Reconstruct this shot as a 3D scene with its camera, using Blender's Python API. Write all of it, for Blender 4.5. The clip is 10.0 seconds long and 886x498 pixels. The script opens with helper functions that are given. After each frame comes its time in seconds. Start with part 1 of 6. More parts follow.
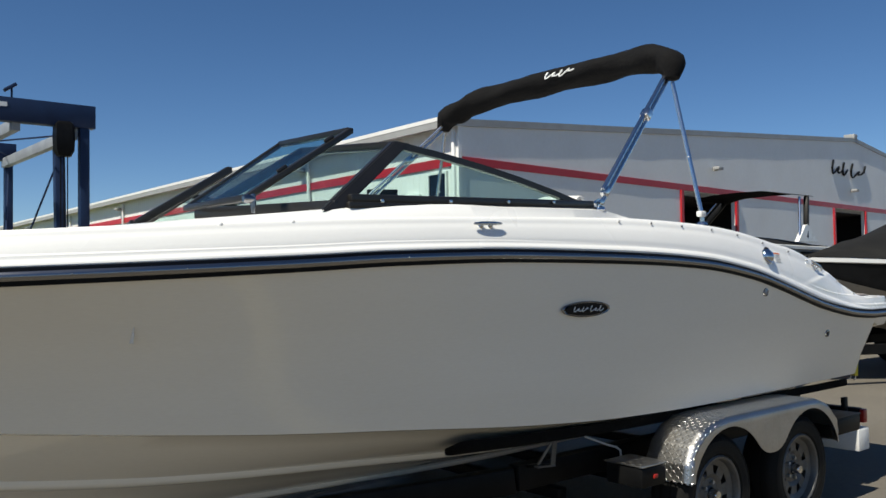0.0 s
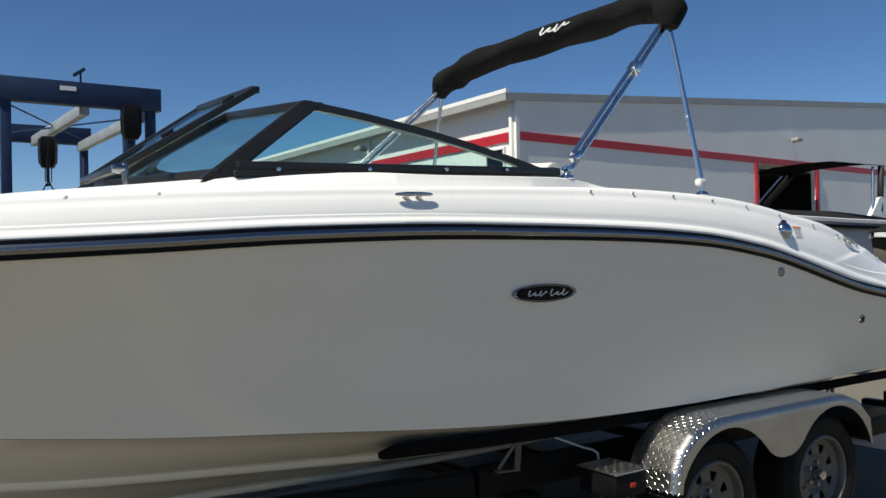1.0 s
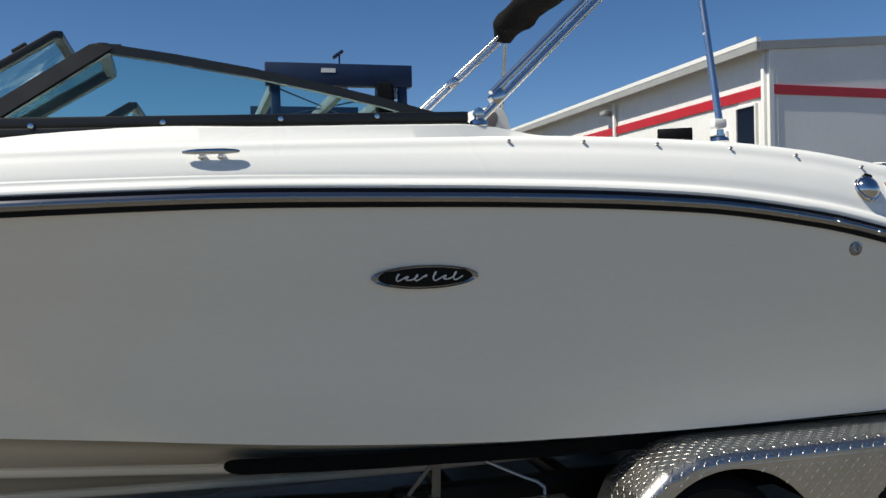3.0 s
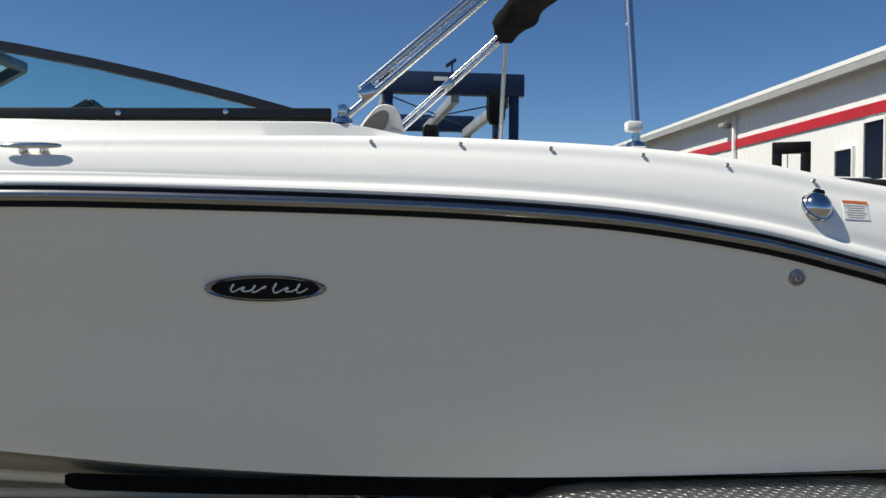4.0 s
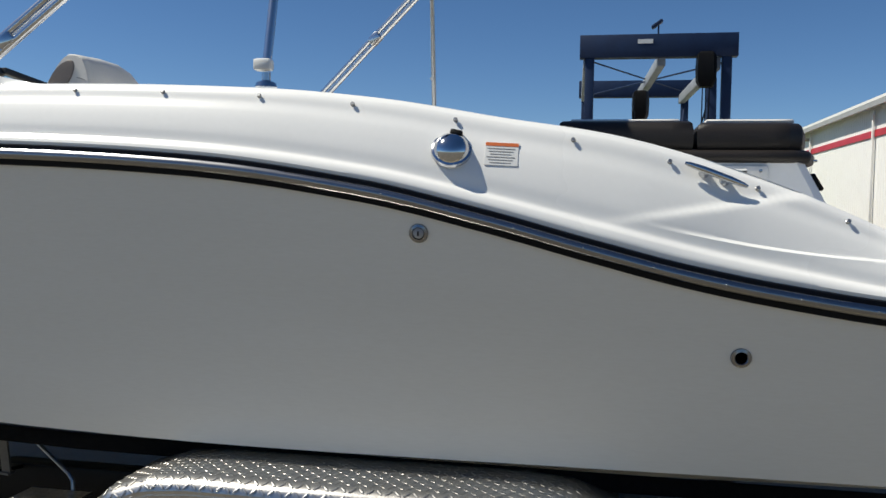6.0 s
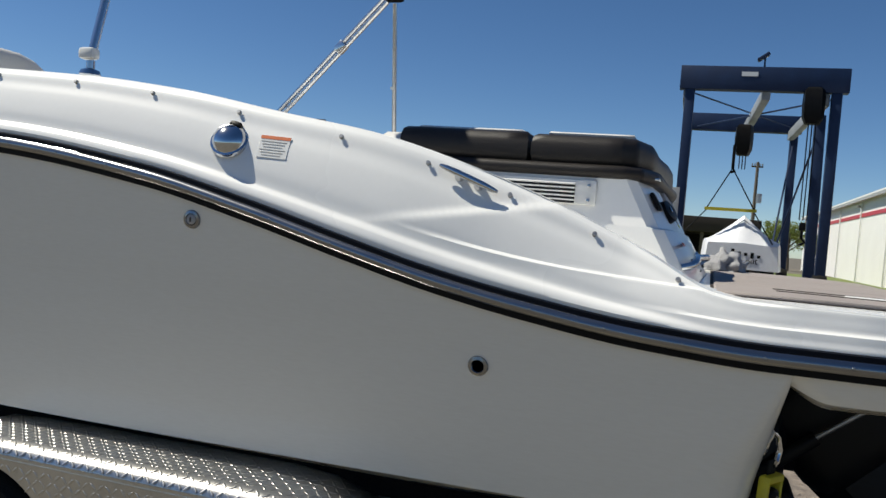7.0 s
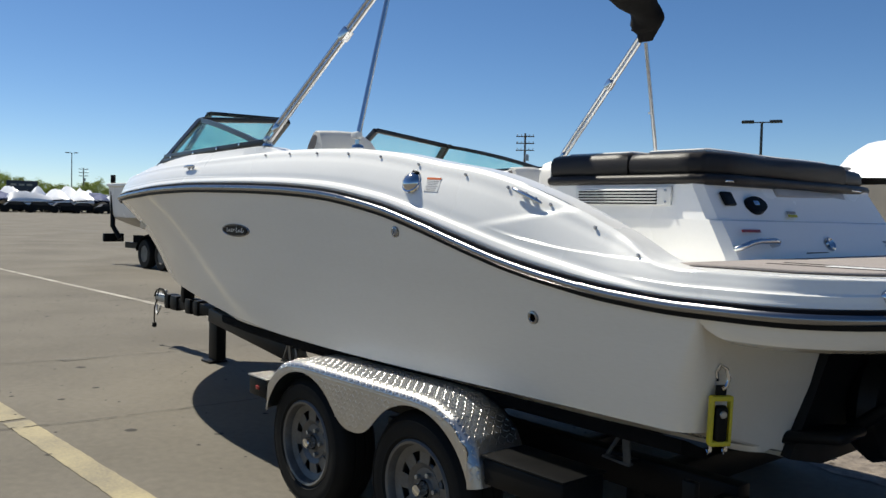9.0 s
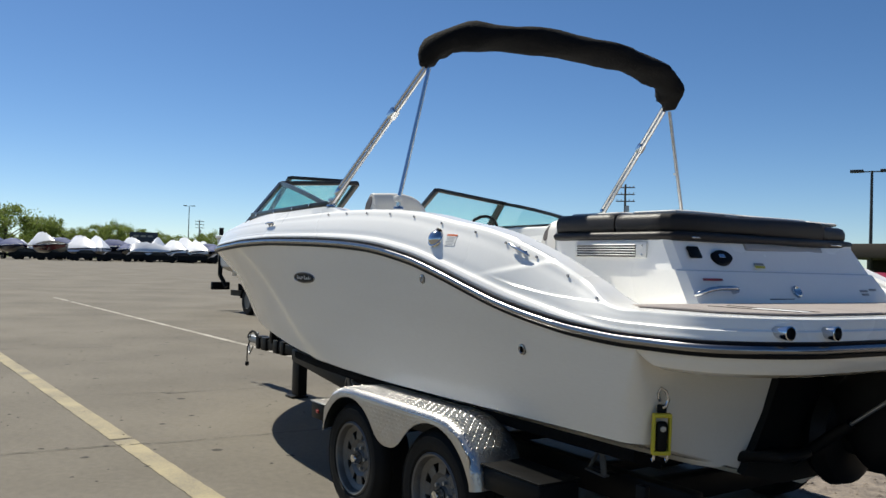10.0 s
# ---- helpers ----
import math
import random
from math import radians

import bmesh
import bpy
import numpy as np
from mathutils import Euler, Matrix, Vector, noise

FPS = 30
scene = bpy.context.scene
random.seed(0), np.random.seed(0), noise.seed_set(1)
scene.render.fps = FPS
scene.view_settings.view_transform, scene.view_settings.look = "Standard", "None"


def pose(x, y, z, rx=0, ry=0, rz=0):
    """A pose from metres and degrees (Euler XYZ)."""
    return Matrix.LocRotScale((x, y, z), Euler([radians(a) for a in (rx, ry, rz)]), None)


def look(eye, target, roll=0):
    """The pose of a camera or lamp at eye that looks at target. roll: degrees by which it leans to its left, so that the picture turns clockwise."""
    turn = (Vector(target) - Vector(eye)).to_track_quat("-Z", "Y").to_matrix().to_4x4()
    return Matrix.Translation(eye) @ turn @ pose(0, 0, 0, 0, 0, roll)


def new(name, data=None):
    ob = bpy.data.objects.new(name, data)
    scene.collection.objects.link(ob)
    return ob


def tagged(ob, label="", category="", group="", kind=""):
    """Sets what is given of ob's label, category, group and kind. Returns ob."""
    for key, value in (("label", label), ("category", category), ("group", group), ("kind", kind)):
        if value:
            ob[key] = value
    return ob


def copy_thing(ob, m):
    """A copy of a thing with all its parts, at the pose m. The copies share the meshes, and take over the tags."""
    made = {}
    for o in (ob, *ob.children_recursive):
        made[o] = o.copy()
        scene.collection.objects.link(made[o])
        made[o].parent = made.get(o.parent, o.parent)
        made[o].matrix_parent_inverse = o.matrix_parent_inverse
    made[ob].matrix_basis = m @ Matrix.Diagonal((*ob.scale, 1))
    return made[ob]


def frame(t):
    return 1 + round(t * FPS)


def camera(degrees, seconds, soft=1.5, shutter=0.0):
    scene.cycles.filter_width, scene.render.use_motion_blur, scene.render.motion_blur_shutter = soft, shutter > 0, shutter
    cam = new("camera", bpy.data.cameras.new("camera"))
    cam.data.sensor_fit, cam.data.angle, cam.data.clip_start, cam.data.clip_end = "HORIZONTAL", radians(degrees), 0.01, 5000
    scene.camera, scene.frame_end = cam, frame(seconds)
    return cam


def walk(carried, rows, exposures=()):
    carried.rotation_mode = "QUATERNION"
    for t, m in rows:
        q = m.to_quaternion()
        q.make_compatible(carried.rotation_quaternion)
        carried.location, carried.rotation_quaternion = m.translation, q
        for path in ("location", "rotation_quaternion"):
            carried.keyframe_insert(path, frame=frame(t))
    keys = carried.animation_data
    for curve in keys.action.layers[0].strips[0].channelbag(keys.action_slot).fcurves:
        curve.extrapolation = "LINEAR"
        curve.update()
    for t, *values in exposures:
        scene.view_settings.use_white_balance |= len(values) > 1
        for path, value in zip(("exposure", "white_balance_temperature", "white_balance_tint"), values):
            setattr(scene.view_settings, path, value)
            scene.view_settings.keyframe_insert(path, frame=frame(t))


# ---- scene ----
cam = camera(56.0, 10.0)
PATH = [
    (0, (-3.81, -3.808, 1.476), (-2.539, -2.265, 1.541), -0.9),
    (0.5, (-3.43, -3.783, 1.474), (-2.205, -2.202, 1.521), -1.9),
    (1, (-3.058, -3.774, 1.469), (-1.935, -2.119, 1.486), -1.2),
    (1.5, (-2.665, -3.758, 1.463), (-1.658, -2.03, 1.456), -1.1),
    (2, (-2.263, -3.774, 1.467), (-1.428, -1.957, 1.436), -1.1),
    (2.5, (-1.865, -3.751, 1.451), (-1.201, -1.865, 1.406), -1.4),
    (3.8, (-0.805, -3.612, 1.446), (-0.527, -1.631, 1.428), 0.0),
    (4, (-0.637, -3.587, 1.445), (-0.421, -1.599, 1.430), 0.6),
    (4.5, (-0.205, -3.529, 1.446), (-0.145, -1.53, 1.433), 0.2),
    (5, (0.206, -3.472, 1.423), (0.08, -1.476, 1.389), 0.5),
    (5.5, (0.634, -3.396, 1.418), (0.392, -1.412, 1.366), 0.4),
    (6, (1.079, -3.321, 1.411), (0.719, -1.355, 1.320), 1.0),
    (6.2, (1.239, -3.282, 1.384), (0.853, -1.322, 1.293), 1.4),
    (7.3, (2.15, -3.115, 1.389), (1.429, -1.25, 1.351), 5.4),
    (7.5, (2.297, -3.153, 1.384), (1.498, -1.32, 1.341), 5.1),
    (8, (2.687, -3.242, 1.415), (1.636, -1.544, 1.308), 4.5),
    (8.5, (3.054, -3.331, 1.423), (1.728, -1.837, 1.313), 2.8),
    (9, (3.454, -3.436, 1.437), (1.937, -2.135, 1.352), 1.4),
    (9.5, (3.867, -3.479, 1.442), (2.254, -2.297, 1.447), 1.5),
    (10, (4.244, -3.561, 1.445), (2.577, -2.456, 1.476), 1.6),
]
walk(cam, [(t, look(eye, target, roll)) for t, eye, target, roll in PATH],
     [(0, 0.38, 6760, 6), (2.5, 0.40, 6760, 6), (5.5, 0.37, 6760, 6), (7.5, 0.33, 6760, 6), (8.5, 0.46, 6760, 6), (10, 0.52, 6760, 6)])

# ---- light: high sun from ahead of the bow and a little to port, clear sky ----
SUN = Vector((-0.70, -0.125, 1.0)).normalized()
world = bpy.data.worlds.new("sky")
scene.world = world
world.use_nodes = True
wn = world.node_tree.nodes
sky = wn.new("ShaderNodeTexSky")
sky.sky_type, sky.sun_disc = "NISHITA", False
sky.sun_elevation = math.asin(SUN.z)
sky.sun_rotation = math.atan2(SUN.x, SUN.y)
sky.air_density, sky.dust_density, sky.ozone_density, sky.altitude = 0.85, 0.9, 3.0, 2300
deep = wn.new("ShaderNodeHueSaturation")
deep.inputs["Saturation"].default_value = 1.18
deep.inputs["Hue"].default_value = 0.503
world.node_tree.links.new(sky.outputs["Color"], deep.inputs["Color"])
world.node_tree.links.new(deep.outputs["Color"], wn["Background"].inputs["Color"])
wn["Background"].inputs["Strength"].default_value = 0.077
sun = new("sun", bpy.data.lights.new("sun", "SUN"))
sun.data.energy, sun.data.angle, sun.data.color = 4.5, radians(0.53), (1.0, 0.955, 0.88)
sun.matrix_basis = look(SUN * 60, (0, 0, 0))


# ---- materials ----
def shader(name, base, rough=0.5, metal=0.0, other=None, scale=4.0, amount=0.5, fine=60.0, bump=0.0, bump_scale=80.0,
           coat=0.0, rough_var=0.08, island=0.0, spec=0.5, stretch=(1, 1, 1)):
    """Principled surface whose colour wanders between base and other at two scales, with uneven gloss and fine relief."""
    m = bpy.data.materials.new(name)
    m.use_nodes = True
    n, l = m.node_tree.nodes, m.node_tree.links
    b = n["Principled BSDF"]
    b.inputs["Metallic"].default_value = metal
    b.inputs["Coat Weight"].default_value = coat
    b.inputs["Coat Roughness"].default_value = 0.04
    b.inputs["Specular IOR Level"].default_value = spec
    pos = n.new("ShaderNodeTexCoord")
    mp = n.new("ShaderNodeMapping")
    mp.inputs["Scale"].default_value = stretch
    l.new(pos.outputs["Object"], mp.inputs["Vector"])
    big, small = n.new("ShaderNodeTexNoise"), n.new("ShaderNodeTexNoise")
    big.inputs["Scale"].default_value, small.inputs["Scale"].default_value = scale, fine
    big.inputs["Detail"].default_value, small.inputs["Detail"].default_value = 4, 3
    for t in (big, small):
        l.new(mp.outputs["Vector"], t.inputs["Vector"])
    add = n.new("ShaderNodeMath")
    add.operation = "MULTIPLY_ADD"
    l.new(small.outputs["Fac"], add.inputs[0])
    add.inputs[1].default_value = 0.45
    l.new(big.outputs["Fac"], add.inputs[2])
    ramp = n.new("ShaderNodeMapRange")
    ramp.inputs["From Min"].default_value, ramp.inputs["From Max"].default_value = 0.45, 1.0
    ramp.inputs["To Min"].default_value, ramp.inputs["To Max"].default_value = 0.0, amount * 2
    l.new(add.outputs[0], ramp.inputs["Value"])
    mix = n.new("ShaderNodeMix")
    mix.data_type = "RGBA"
    mix.inputs["A"].default_value = (*base, 1)
    mix.inputs["B"].default_value = (*(other or [c * 0.72 for c in base]), 1)
    l.new(ramp.outputs["Result"], mix.inputs["Factor"])
    out = mix.outputs["Result"]
    if island:
        info = n.new("ShaderNodeObjectInfo")
        hsv = n.new("ShaderNodeHueSaturation")
        r = n.new("ShaderNodeMapRange")
        r.inputs["To Min"].default_value, r.inputs["To Max"].default_value = 1 - island, 1 + island
        l.new(info.outputs["Random"], r.inputs["Value"])
        l.new(r.outputs["Result"], hsv.inputs["Value"])
        l.new(out, hsv.inputs["Color"])
        out = hsv.outputs["Color"]
    l.new(out, b.inputs["Base Color"])
    rr = n.new("ShaderNodeMapRange")
    rr.inputs["To Min"].default_value, rr.inputs["To Max"].default_value = max(0.02, rough - rough_var), min(1, rough + rough_var)
    l.new(big.outputs["Fac"], rr.inputs["Value"])
    l.new(rr.outputs["Result"], b.inputs["Roughness"])
    if bump:
        grain = n.new("ShaderNodeTexNoise")
        grain.inputs["Scale"].default_value, grain.inputs["Detail"].default_value = bump_scale, 4
        l.new(mp.outputs["Vector"], grain.inputs["Vector"])
        bm_ = n.new("ShaderNodeBump")
        bm_.inputs["Strength"].default_value, bm_.inputs["Distance"].default_value = bump, 0.01
        l.new(grain.outputs["Fac"], bm_.inputs["Height"])
        l.new(bm_.outputs["Normal"], b.inputs["Normal"])
    return m


def pane(name, tint, gloss=0.04):
    """Thin glass: tinted see-through with a sharp reflection that grows at grazing angles."""
    m = bpy.data.materials.new(name)
    m.use_nodes = True
    n, l = m.node_tree.nodes, m.node_tree.links
    n.remove(n["Principled BSDF"])
    t, g = n.new("ShaderNodeBsdfTransparent"), n.new("ShaderNodeBsdfGlossy")
    lw, pw, fr, mixer = n.new("ShaderNodeLayerWeight"), n.new("ShaderNodeMath"), n.new("ShaderNodeMapRange"), n.new("ShaderNodeMixShader")
    pw.operation, pw.inputs[1].default_value = "POWER", 4.0
    l.new(lw.outputs["Facing"], pw.inputs[0])
    l.new(pw.outputs[0], fr.inputs["Value"])
    fr.inputs["To Min"].default_value, fr.inputs["To Max"].default_value = 0.03, 0.5
    t.inputs["Color"].default_value = (*tint, 1)
    g.inputs["Roughness"].default_value = gloss
    l.new(fr.outputs[0], mixer.inputs[0])
    l.new(t.outputs[0], mixer.inputs[1])
    l.new(g.outputs[0], mixer.inputs[2])
    l.new(mixer.outputs[0], n["Material Output"].inputs["Surface"])
    return m


GEL = shader("deck_gelcoat", (0.87, 0.86, 0.83), 0.27, other=(0.81, 0.805, 0.775), scale=1.3, amount=0.4, coat=0.3, rough_var=0.05)
HULL = shader("hull_gelcoat", (0.83, 0.785, 0.69), 0.12, other=(0.76, 0.71, 0.61), scale=0.9, amount=0.5, coat=0.6, rough_var=0.04, stretch=(0.5, 1, 3))
NAVY = shader("navy_vinyl_band", (0.006, 0.008, 0.014), 0.5, scale=6, spec=0.1)
INSERT = shader("brushed_stainless_insert", (0.30, 0.30, 0.31), 0.24, 1.0, other=(0.23, 0.23, 0.24), scale=10, amount=0.4, stretch=(0.3, 1, 6))
BLACK = shader("black_powder_coat", (0.004, 0.004, 0.0045), 0.45, other=(0.008, 0.008, 0.008), spec=0.13, scale=9, fine=200, bump=0.08, bump_scale=400)
FRAMEB = shader("black_anodised_frame", (0.012, 0.0118, 0.0115), 0.31, other=(0.018, 0.017, 0.016), spec=0.5, scale=7, fine=160, bump=0.04, bump_scale=300)
CHROME = shader("polished_stainless", (0.62, 0.63, 0.65), 0.10, 1.0, scale=12, amount=0.3, rough_var=0.05)
TUBE = shader("anodised_aluminium", (0.72, 0.73, 0.75), 0.2, 1.0, scale=8, amount=0.3)
CANVAS = shader("black_acrylic_canvas", (0.005, 0.005, 0.0055), 0.9, other=(0.011, 0.0105, 0.0105), spec=0.12, scale=7, fine=300, bump=0.5, bump_scale=55)
VINYL = shader("espresso_vinyl", (0.022, 0.018, 0.016), 0.45, other=(0.014, 0.012, 0.011), spec=0.3, scale=5, fine=180, bump=0.15, bump_scale=260)
VINYLW = shader("ivory_vinyl", (0.70, 0.68, 0.64), 0.45, other=(0.60, 0.575, 0.53), scale=5, fine=160, bump=0.12, bump_scale=260)
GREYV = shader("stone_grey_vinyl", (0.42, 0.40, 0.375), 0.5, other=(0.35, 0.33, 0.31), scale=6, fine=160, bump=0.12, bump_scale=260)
MAT = shader("taupe_foam_mat", (0.33, 0.29, 0.27), 0.85, other=(0.27, 0.24, 0.225), scale=3, fine=240, bump=0.4, bump_scale=300)
TAUPE = shader("taupe_vinyl", (0.17, 0.145, 0.13), 0.5, other=(0.13, 0.11, 0.10), scale=5, fine=160, bump=0.12, bump_scale=260)
SEAM = shader("dark_brown_groove", (0.035, 0.025, 0.02), 0.8, scale=20)
GLASS = pane("green_tinted_glass", (0.80, 0.93, 0.905), 0.02)
RUBBER = shader("tyre_rubber", (0.006, 0.006, 0.006), 0.66, other=(0.013, 0.0125, 0.011), spec=0.15, scale=6, fine=120, bump=0.2, bump_scale=180)
RIM = shader("silver_painted_steel", (0.15, 0.147, 0.14), 0.45, 0.35, other=(0.09, 0.085, 0.075), scale=10, fine=90)
PLATE = shader("diamond_plate_aluminium", (0.55, 0.54, 0.525), 0.32, 1.0, other=(0.43, 0.415, 0.39), scale=5, fine=60, bump=0.05, bump_scale=90)
STEEL = shader("black_trailer_paint", (0.004, 0.0042, 0.0048), 0.4, other=(0.010, 0.0098, 0.0095), spec=0.10, scale=5, fine=140, bump=0.05, bump_scale=120)
CARPET = shader("black_bunk_carpet", (0.006, 0.006, 0.006), 0.95, spec=0.1, scale=30, bump=0.6, bump_scale=300)
GALV = shader("galvanised_steel", (0.45, 0.46, 0.46), 0.4, 0.9, other=(0.33, 0.33, 0.33), scale=14)
DRIVE = shader("black_drive_casting", (0.004, 0.004, 0.0045), 0.45, other=(0.008, 0.008, 0.008), spec=0.2, scale=8)
YELLOW = shader("yellow_strap_plastic", (0.62, 0.52, 0.02), 0.5, other=(0.45, 0.38, 0.03), scale=14)
WHITE = shader("white_plastic", (0.74, 0.74, 0.72), 0.4, other=(0.66, 0.66, 0.64), scale=9)
ORANGE = shader("orange_label_ink", (0.70, 0.16, 0.04), 0.5, scale=20)
INK = shader("grey_label_ink", (0.30, 0.30, 0.30), 0.6, scale=20)
REDINK = shader("red_reflector", (0.35, 0.02, 0.015), 0.3, scale=20)
CLOTH = shader("grey_towel_cloth", (0.27, 0.27, 0.28), 0.95, other=(0.36, 0.36, 0.37), scale=9, bump=0.8, bump_scale=160)
ASPHALT = shader("worn_asphalt", (0.178, 0.160, 0.130), 0.9, other=(0.126, 0.113, 0.093), scale=0.45, amount=0.65, fine=18, bump=0.5, bump_scale=150, spec=0.25)
LINEY = shader("faded_yellow_line", (0.38, 0.32, 0.18), 0.85, other=(0.20, 0.175, 0.125), scale=2.2, fine=55, amount=0.62, bump=0.3, bump_scale=150)
LINEW = shader("faded_white_line", (0.44, 0.41, 0.35), 0.85, other=(0.22, 0.20, 0.165), scale=2, fine=40, amount=0.6)
TAR = shader("dark_crack_filler", (0.04, 0.036, 0.03), 0.9, scale=12)
GRASS = shader("spring_grass", (0.10, 0.15, 0.03), 0.95, other=(0.17, 0.19, 0.06), scale=0.7, fine=14, bump=1.0, bump_scale=30)
GRAVEL = shader("crushed_stone", (0.27, 0.225, 0.18), 0.95, other=(0.12, 0.10, 0.085), scale=9, fine=45, amount=0.6, bump=1.0, bump_scale=40)
SIDING = shader("white_metal_siding", (0.80, 0.79, 0.76), 0.5, other=(0.70, 0.69, 0.66), scale=0.5, fine=8, amount=0.35)
TRIMG = shader("grey_gutter_metal", (0.36, 0.36, 0.35), 0.45, other=(0.29, 0.29, 0.28), scale=2)
RED = shader("red_metal_trim", (0.50, 0.018, 0.028), 0.42, other=(0.38, 0.016, 0.022), scale=1.2)
# near-black standing in for shade inside bays, bores and louvre gaps
SHADE = shader("dark_interior", (0.018, 0.018, 0.018), 0.9, scale=2)
BLUE = shader("dark_blue_machine_paint", (0.012, 0.030, 0.080), 0.5, other=(0.008, 0.019, 0.055), spec=0.3, scale=1.5, fine=14)
LIGHTP = shader("pale_grey_machine_paint", (0.30, 0.33, 0.36), 0.5, other=(0.20, 0.22, 0.25), scale=1.2, fine=14)
WRAP = shader("white_shrink_wrap", (0.80, 0.81, 0.83), 0.35, other=(0.70, 0.71, 0.74), scale=1.2, fine=9, bump=0.3, bump_scale=5)
COVERG = shader("faded_charcoal_cover", (0.045, 0.048, 0.042), 0.85, other=(0.028, 0.029, 0.026), spec=0.15, scale=2, bump=0.7, bump_scale=7)
COVERB = shader("black_boat_cover", (0.010, 0.010, 0.010), 0.85, other=(0.02, 0.0195, 0.018), spec=0.15, scale=3, bump=0.6, bump_scale=9)
HULLN = shader("navy_hull_gelcoat", (0.006, 0.008, 0.018), 0.2, scale=2, spec=0.3)
HULLR = shader("maroon_hull_gelcoat", (0.14, 0.015, 0.018), 0.2, scale=2, coat=0.5)
HULLT = shader("tan_hull_gelcoat", (0.30, 0.265, 0.21), 0.3, other=(0.24, 0.21, 0.17), scale=2)
COVERL = shader("blue_boat_cover", (0.03, 0.05, 0.16), 0.8, scale=3, bump=0.5, bump_scale=9)
LEAF = shader("young_leaves", (0.15, 0.20, 0.045), 0.7, other=(0.21, 0.23, 0.075), scale=0.8, fine=6, island=0.2)
tl, mx = LEAF.node_tree.nodes.new("ShaderNodeBsdfTranslucent"), LEAF.node_tree.nodes.new("ShaderNodeMixShader")
tl.inputs["Color"].default_value = (0.20, 0.26, 0.06, 1)
mx.inputs[0].default_value = 0.45
LEAF.node_tree.links.new(LEAF.node_tree.nodes["Principled BSDF"].outputs[0], mx.inputs[1])
LEAF.node_tree.links.new(tl.outputs[0], mx.inputs[2])
LEAF.node_tree.links.new(mx.outputs[0], LEAF.node_tree.nodes["Material Output"].inputs["Surface"])
BARK = shader("tree_bark", (0.10, 0.08, 0.06), 0.95, other=(0.06, 0.05, 0.04), scale=6, bump=0.7, bump_scale=30)
POLE = shader("dark_bronze_pole", (0.035, 0.035, 0.035), 0.5, scale=4)
TIMBER = shader("weathered_timber_pole", (0.13, 0.105, 0.08), 0.9, scale=5, stretch=(8, 8, 1))
BOARD = shader("blue_billboard", (0.02, 0.03, 0.06), 0.5, scale=1)
RUST = shader("rusty_brown_steel", (0.13, 0.065, 0.045), 0.8, other=(0.20, 0.11, 0.08), scale=8)
PANEL = shader("weathered_grey_panel", (0.42, 0.415, 0.405), 0.7, other=(0.35, 0.345, 0.33), scale=1.2, fine=20)


# ---- mesh tools ----
def smooth(bm, deg=40):
    bmesh.ops.recalc_face_normals(bm, faces=bm.faces)
    for f in bm.faces:
        f.smooth = True
    for e in bm.edges:
        e.smooth = len(e.link_faces) == 2 and e.calc_face_angle(0) < radians(deg)
    return bm


def mesh_of(name, bm, mats, deg=40):
    smooth(bm, deg)
    me = bpy.data.meshes.new(name)
    bm.to_mesh(me)
    bm.free()
    for m in (mats if isinstance(mats, (list, tuple)) else (mats,)):
        me.materials.append(m)
    return me


def part(name, bm, mats, parent, label="", deg=40):
    """One mesh object under a thing or a part, in the thing's own axes."""
    ob = new(name, mesh_of(name, bm, mats, deg))
    ob.parent = parent
    return tagged(ob, label) if label else ob


def again(ob, m, parent=None):
    """A further piece on the same mesh."""
    o = new(ob.name.split(".")[0], ob.data)
    o.parent = parent or ob.parent
    o.matrix_basis = m
    if "label" in ob:
        o["label"] = ob["label"]
    return o


def thing(name, label, category, group="", at=None, kind=""):
    ob = tagged(new(name), label, category, group, kind)
    ob.empty_display_size = 0.3
    if at is not None:
        ob.matrix_basis = at
    return ob


def solid(name, bm, mats, label, category="", kind="structure", deg=40):
    """A top-level mesh of the setting, or a thing that is one plain mesh."""
    return tagged(new(name, mesh_of(name, bm, mats, deg)), label, category, "", kind)


def loft(rows, close_u=False, close_v=False, cap=False, into=None):
    """Skin over rows of points; u runs along a row, v from row to row."""
    bm = into or bmesh.new()
    vs = [[bm.verts.new(p) for p in row] for row in rows]
    nv, nu = len(vs), len(vs[0])
    for i in range(nv if close_v else nv - 1):
        for j in range(nu if close_u else nu - 1):
            q = (vs[i][j], vs[i][(j + 1) % nu], vs[(i + 1) % nv][(j + 1) % nu], vs[(i + 1) % nv][j])
            q = [v for k, v in enumerate(q) if all((v.co - w.co).length > 1e-6 for w in q[:k])]
            if len(q) > 2:
                bm.faces.new(q)
    if cap:
        for row in (vs[0], vs[-1]):
            if len(row) > 2:
                bm.faces.new(row)
    return bm


def box(size, at=(0, 0, 0), bevel=0.0, turn=None, into=None, seg=2):
    bm = bmesh.new()
    bmesh.ops.create_cube(bm, size=1)
    bmesh.ops.scale(bm, vec=size, verts=bm.verts)
    if bevel:
        bmesh.ops.bevel(bm, geom=bm.edges, offset=bevel, segments=seg, affect="EDGES", profile=0.5)
    m = Matrix.Translation(at) @ (turn.to_4x4() if turn else Matrix())
    bmesh.ops.transform(bm, matrix=m, verts=bm.verts)
    return merge(into, bm) if into else bm


def merge(into, bm):
    me = bpy.data.meshes.new("scratch")
    bm.to_mesh(me)
    bm.free()
    into.from_mesh(me)
    bpy.data.meshes.remove(me)
    return into


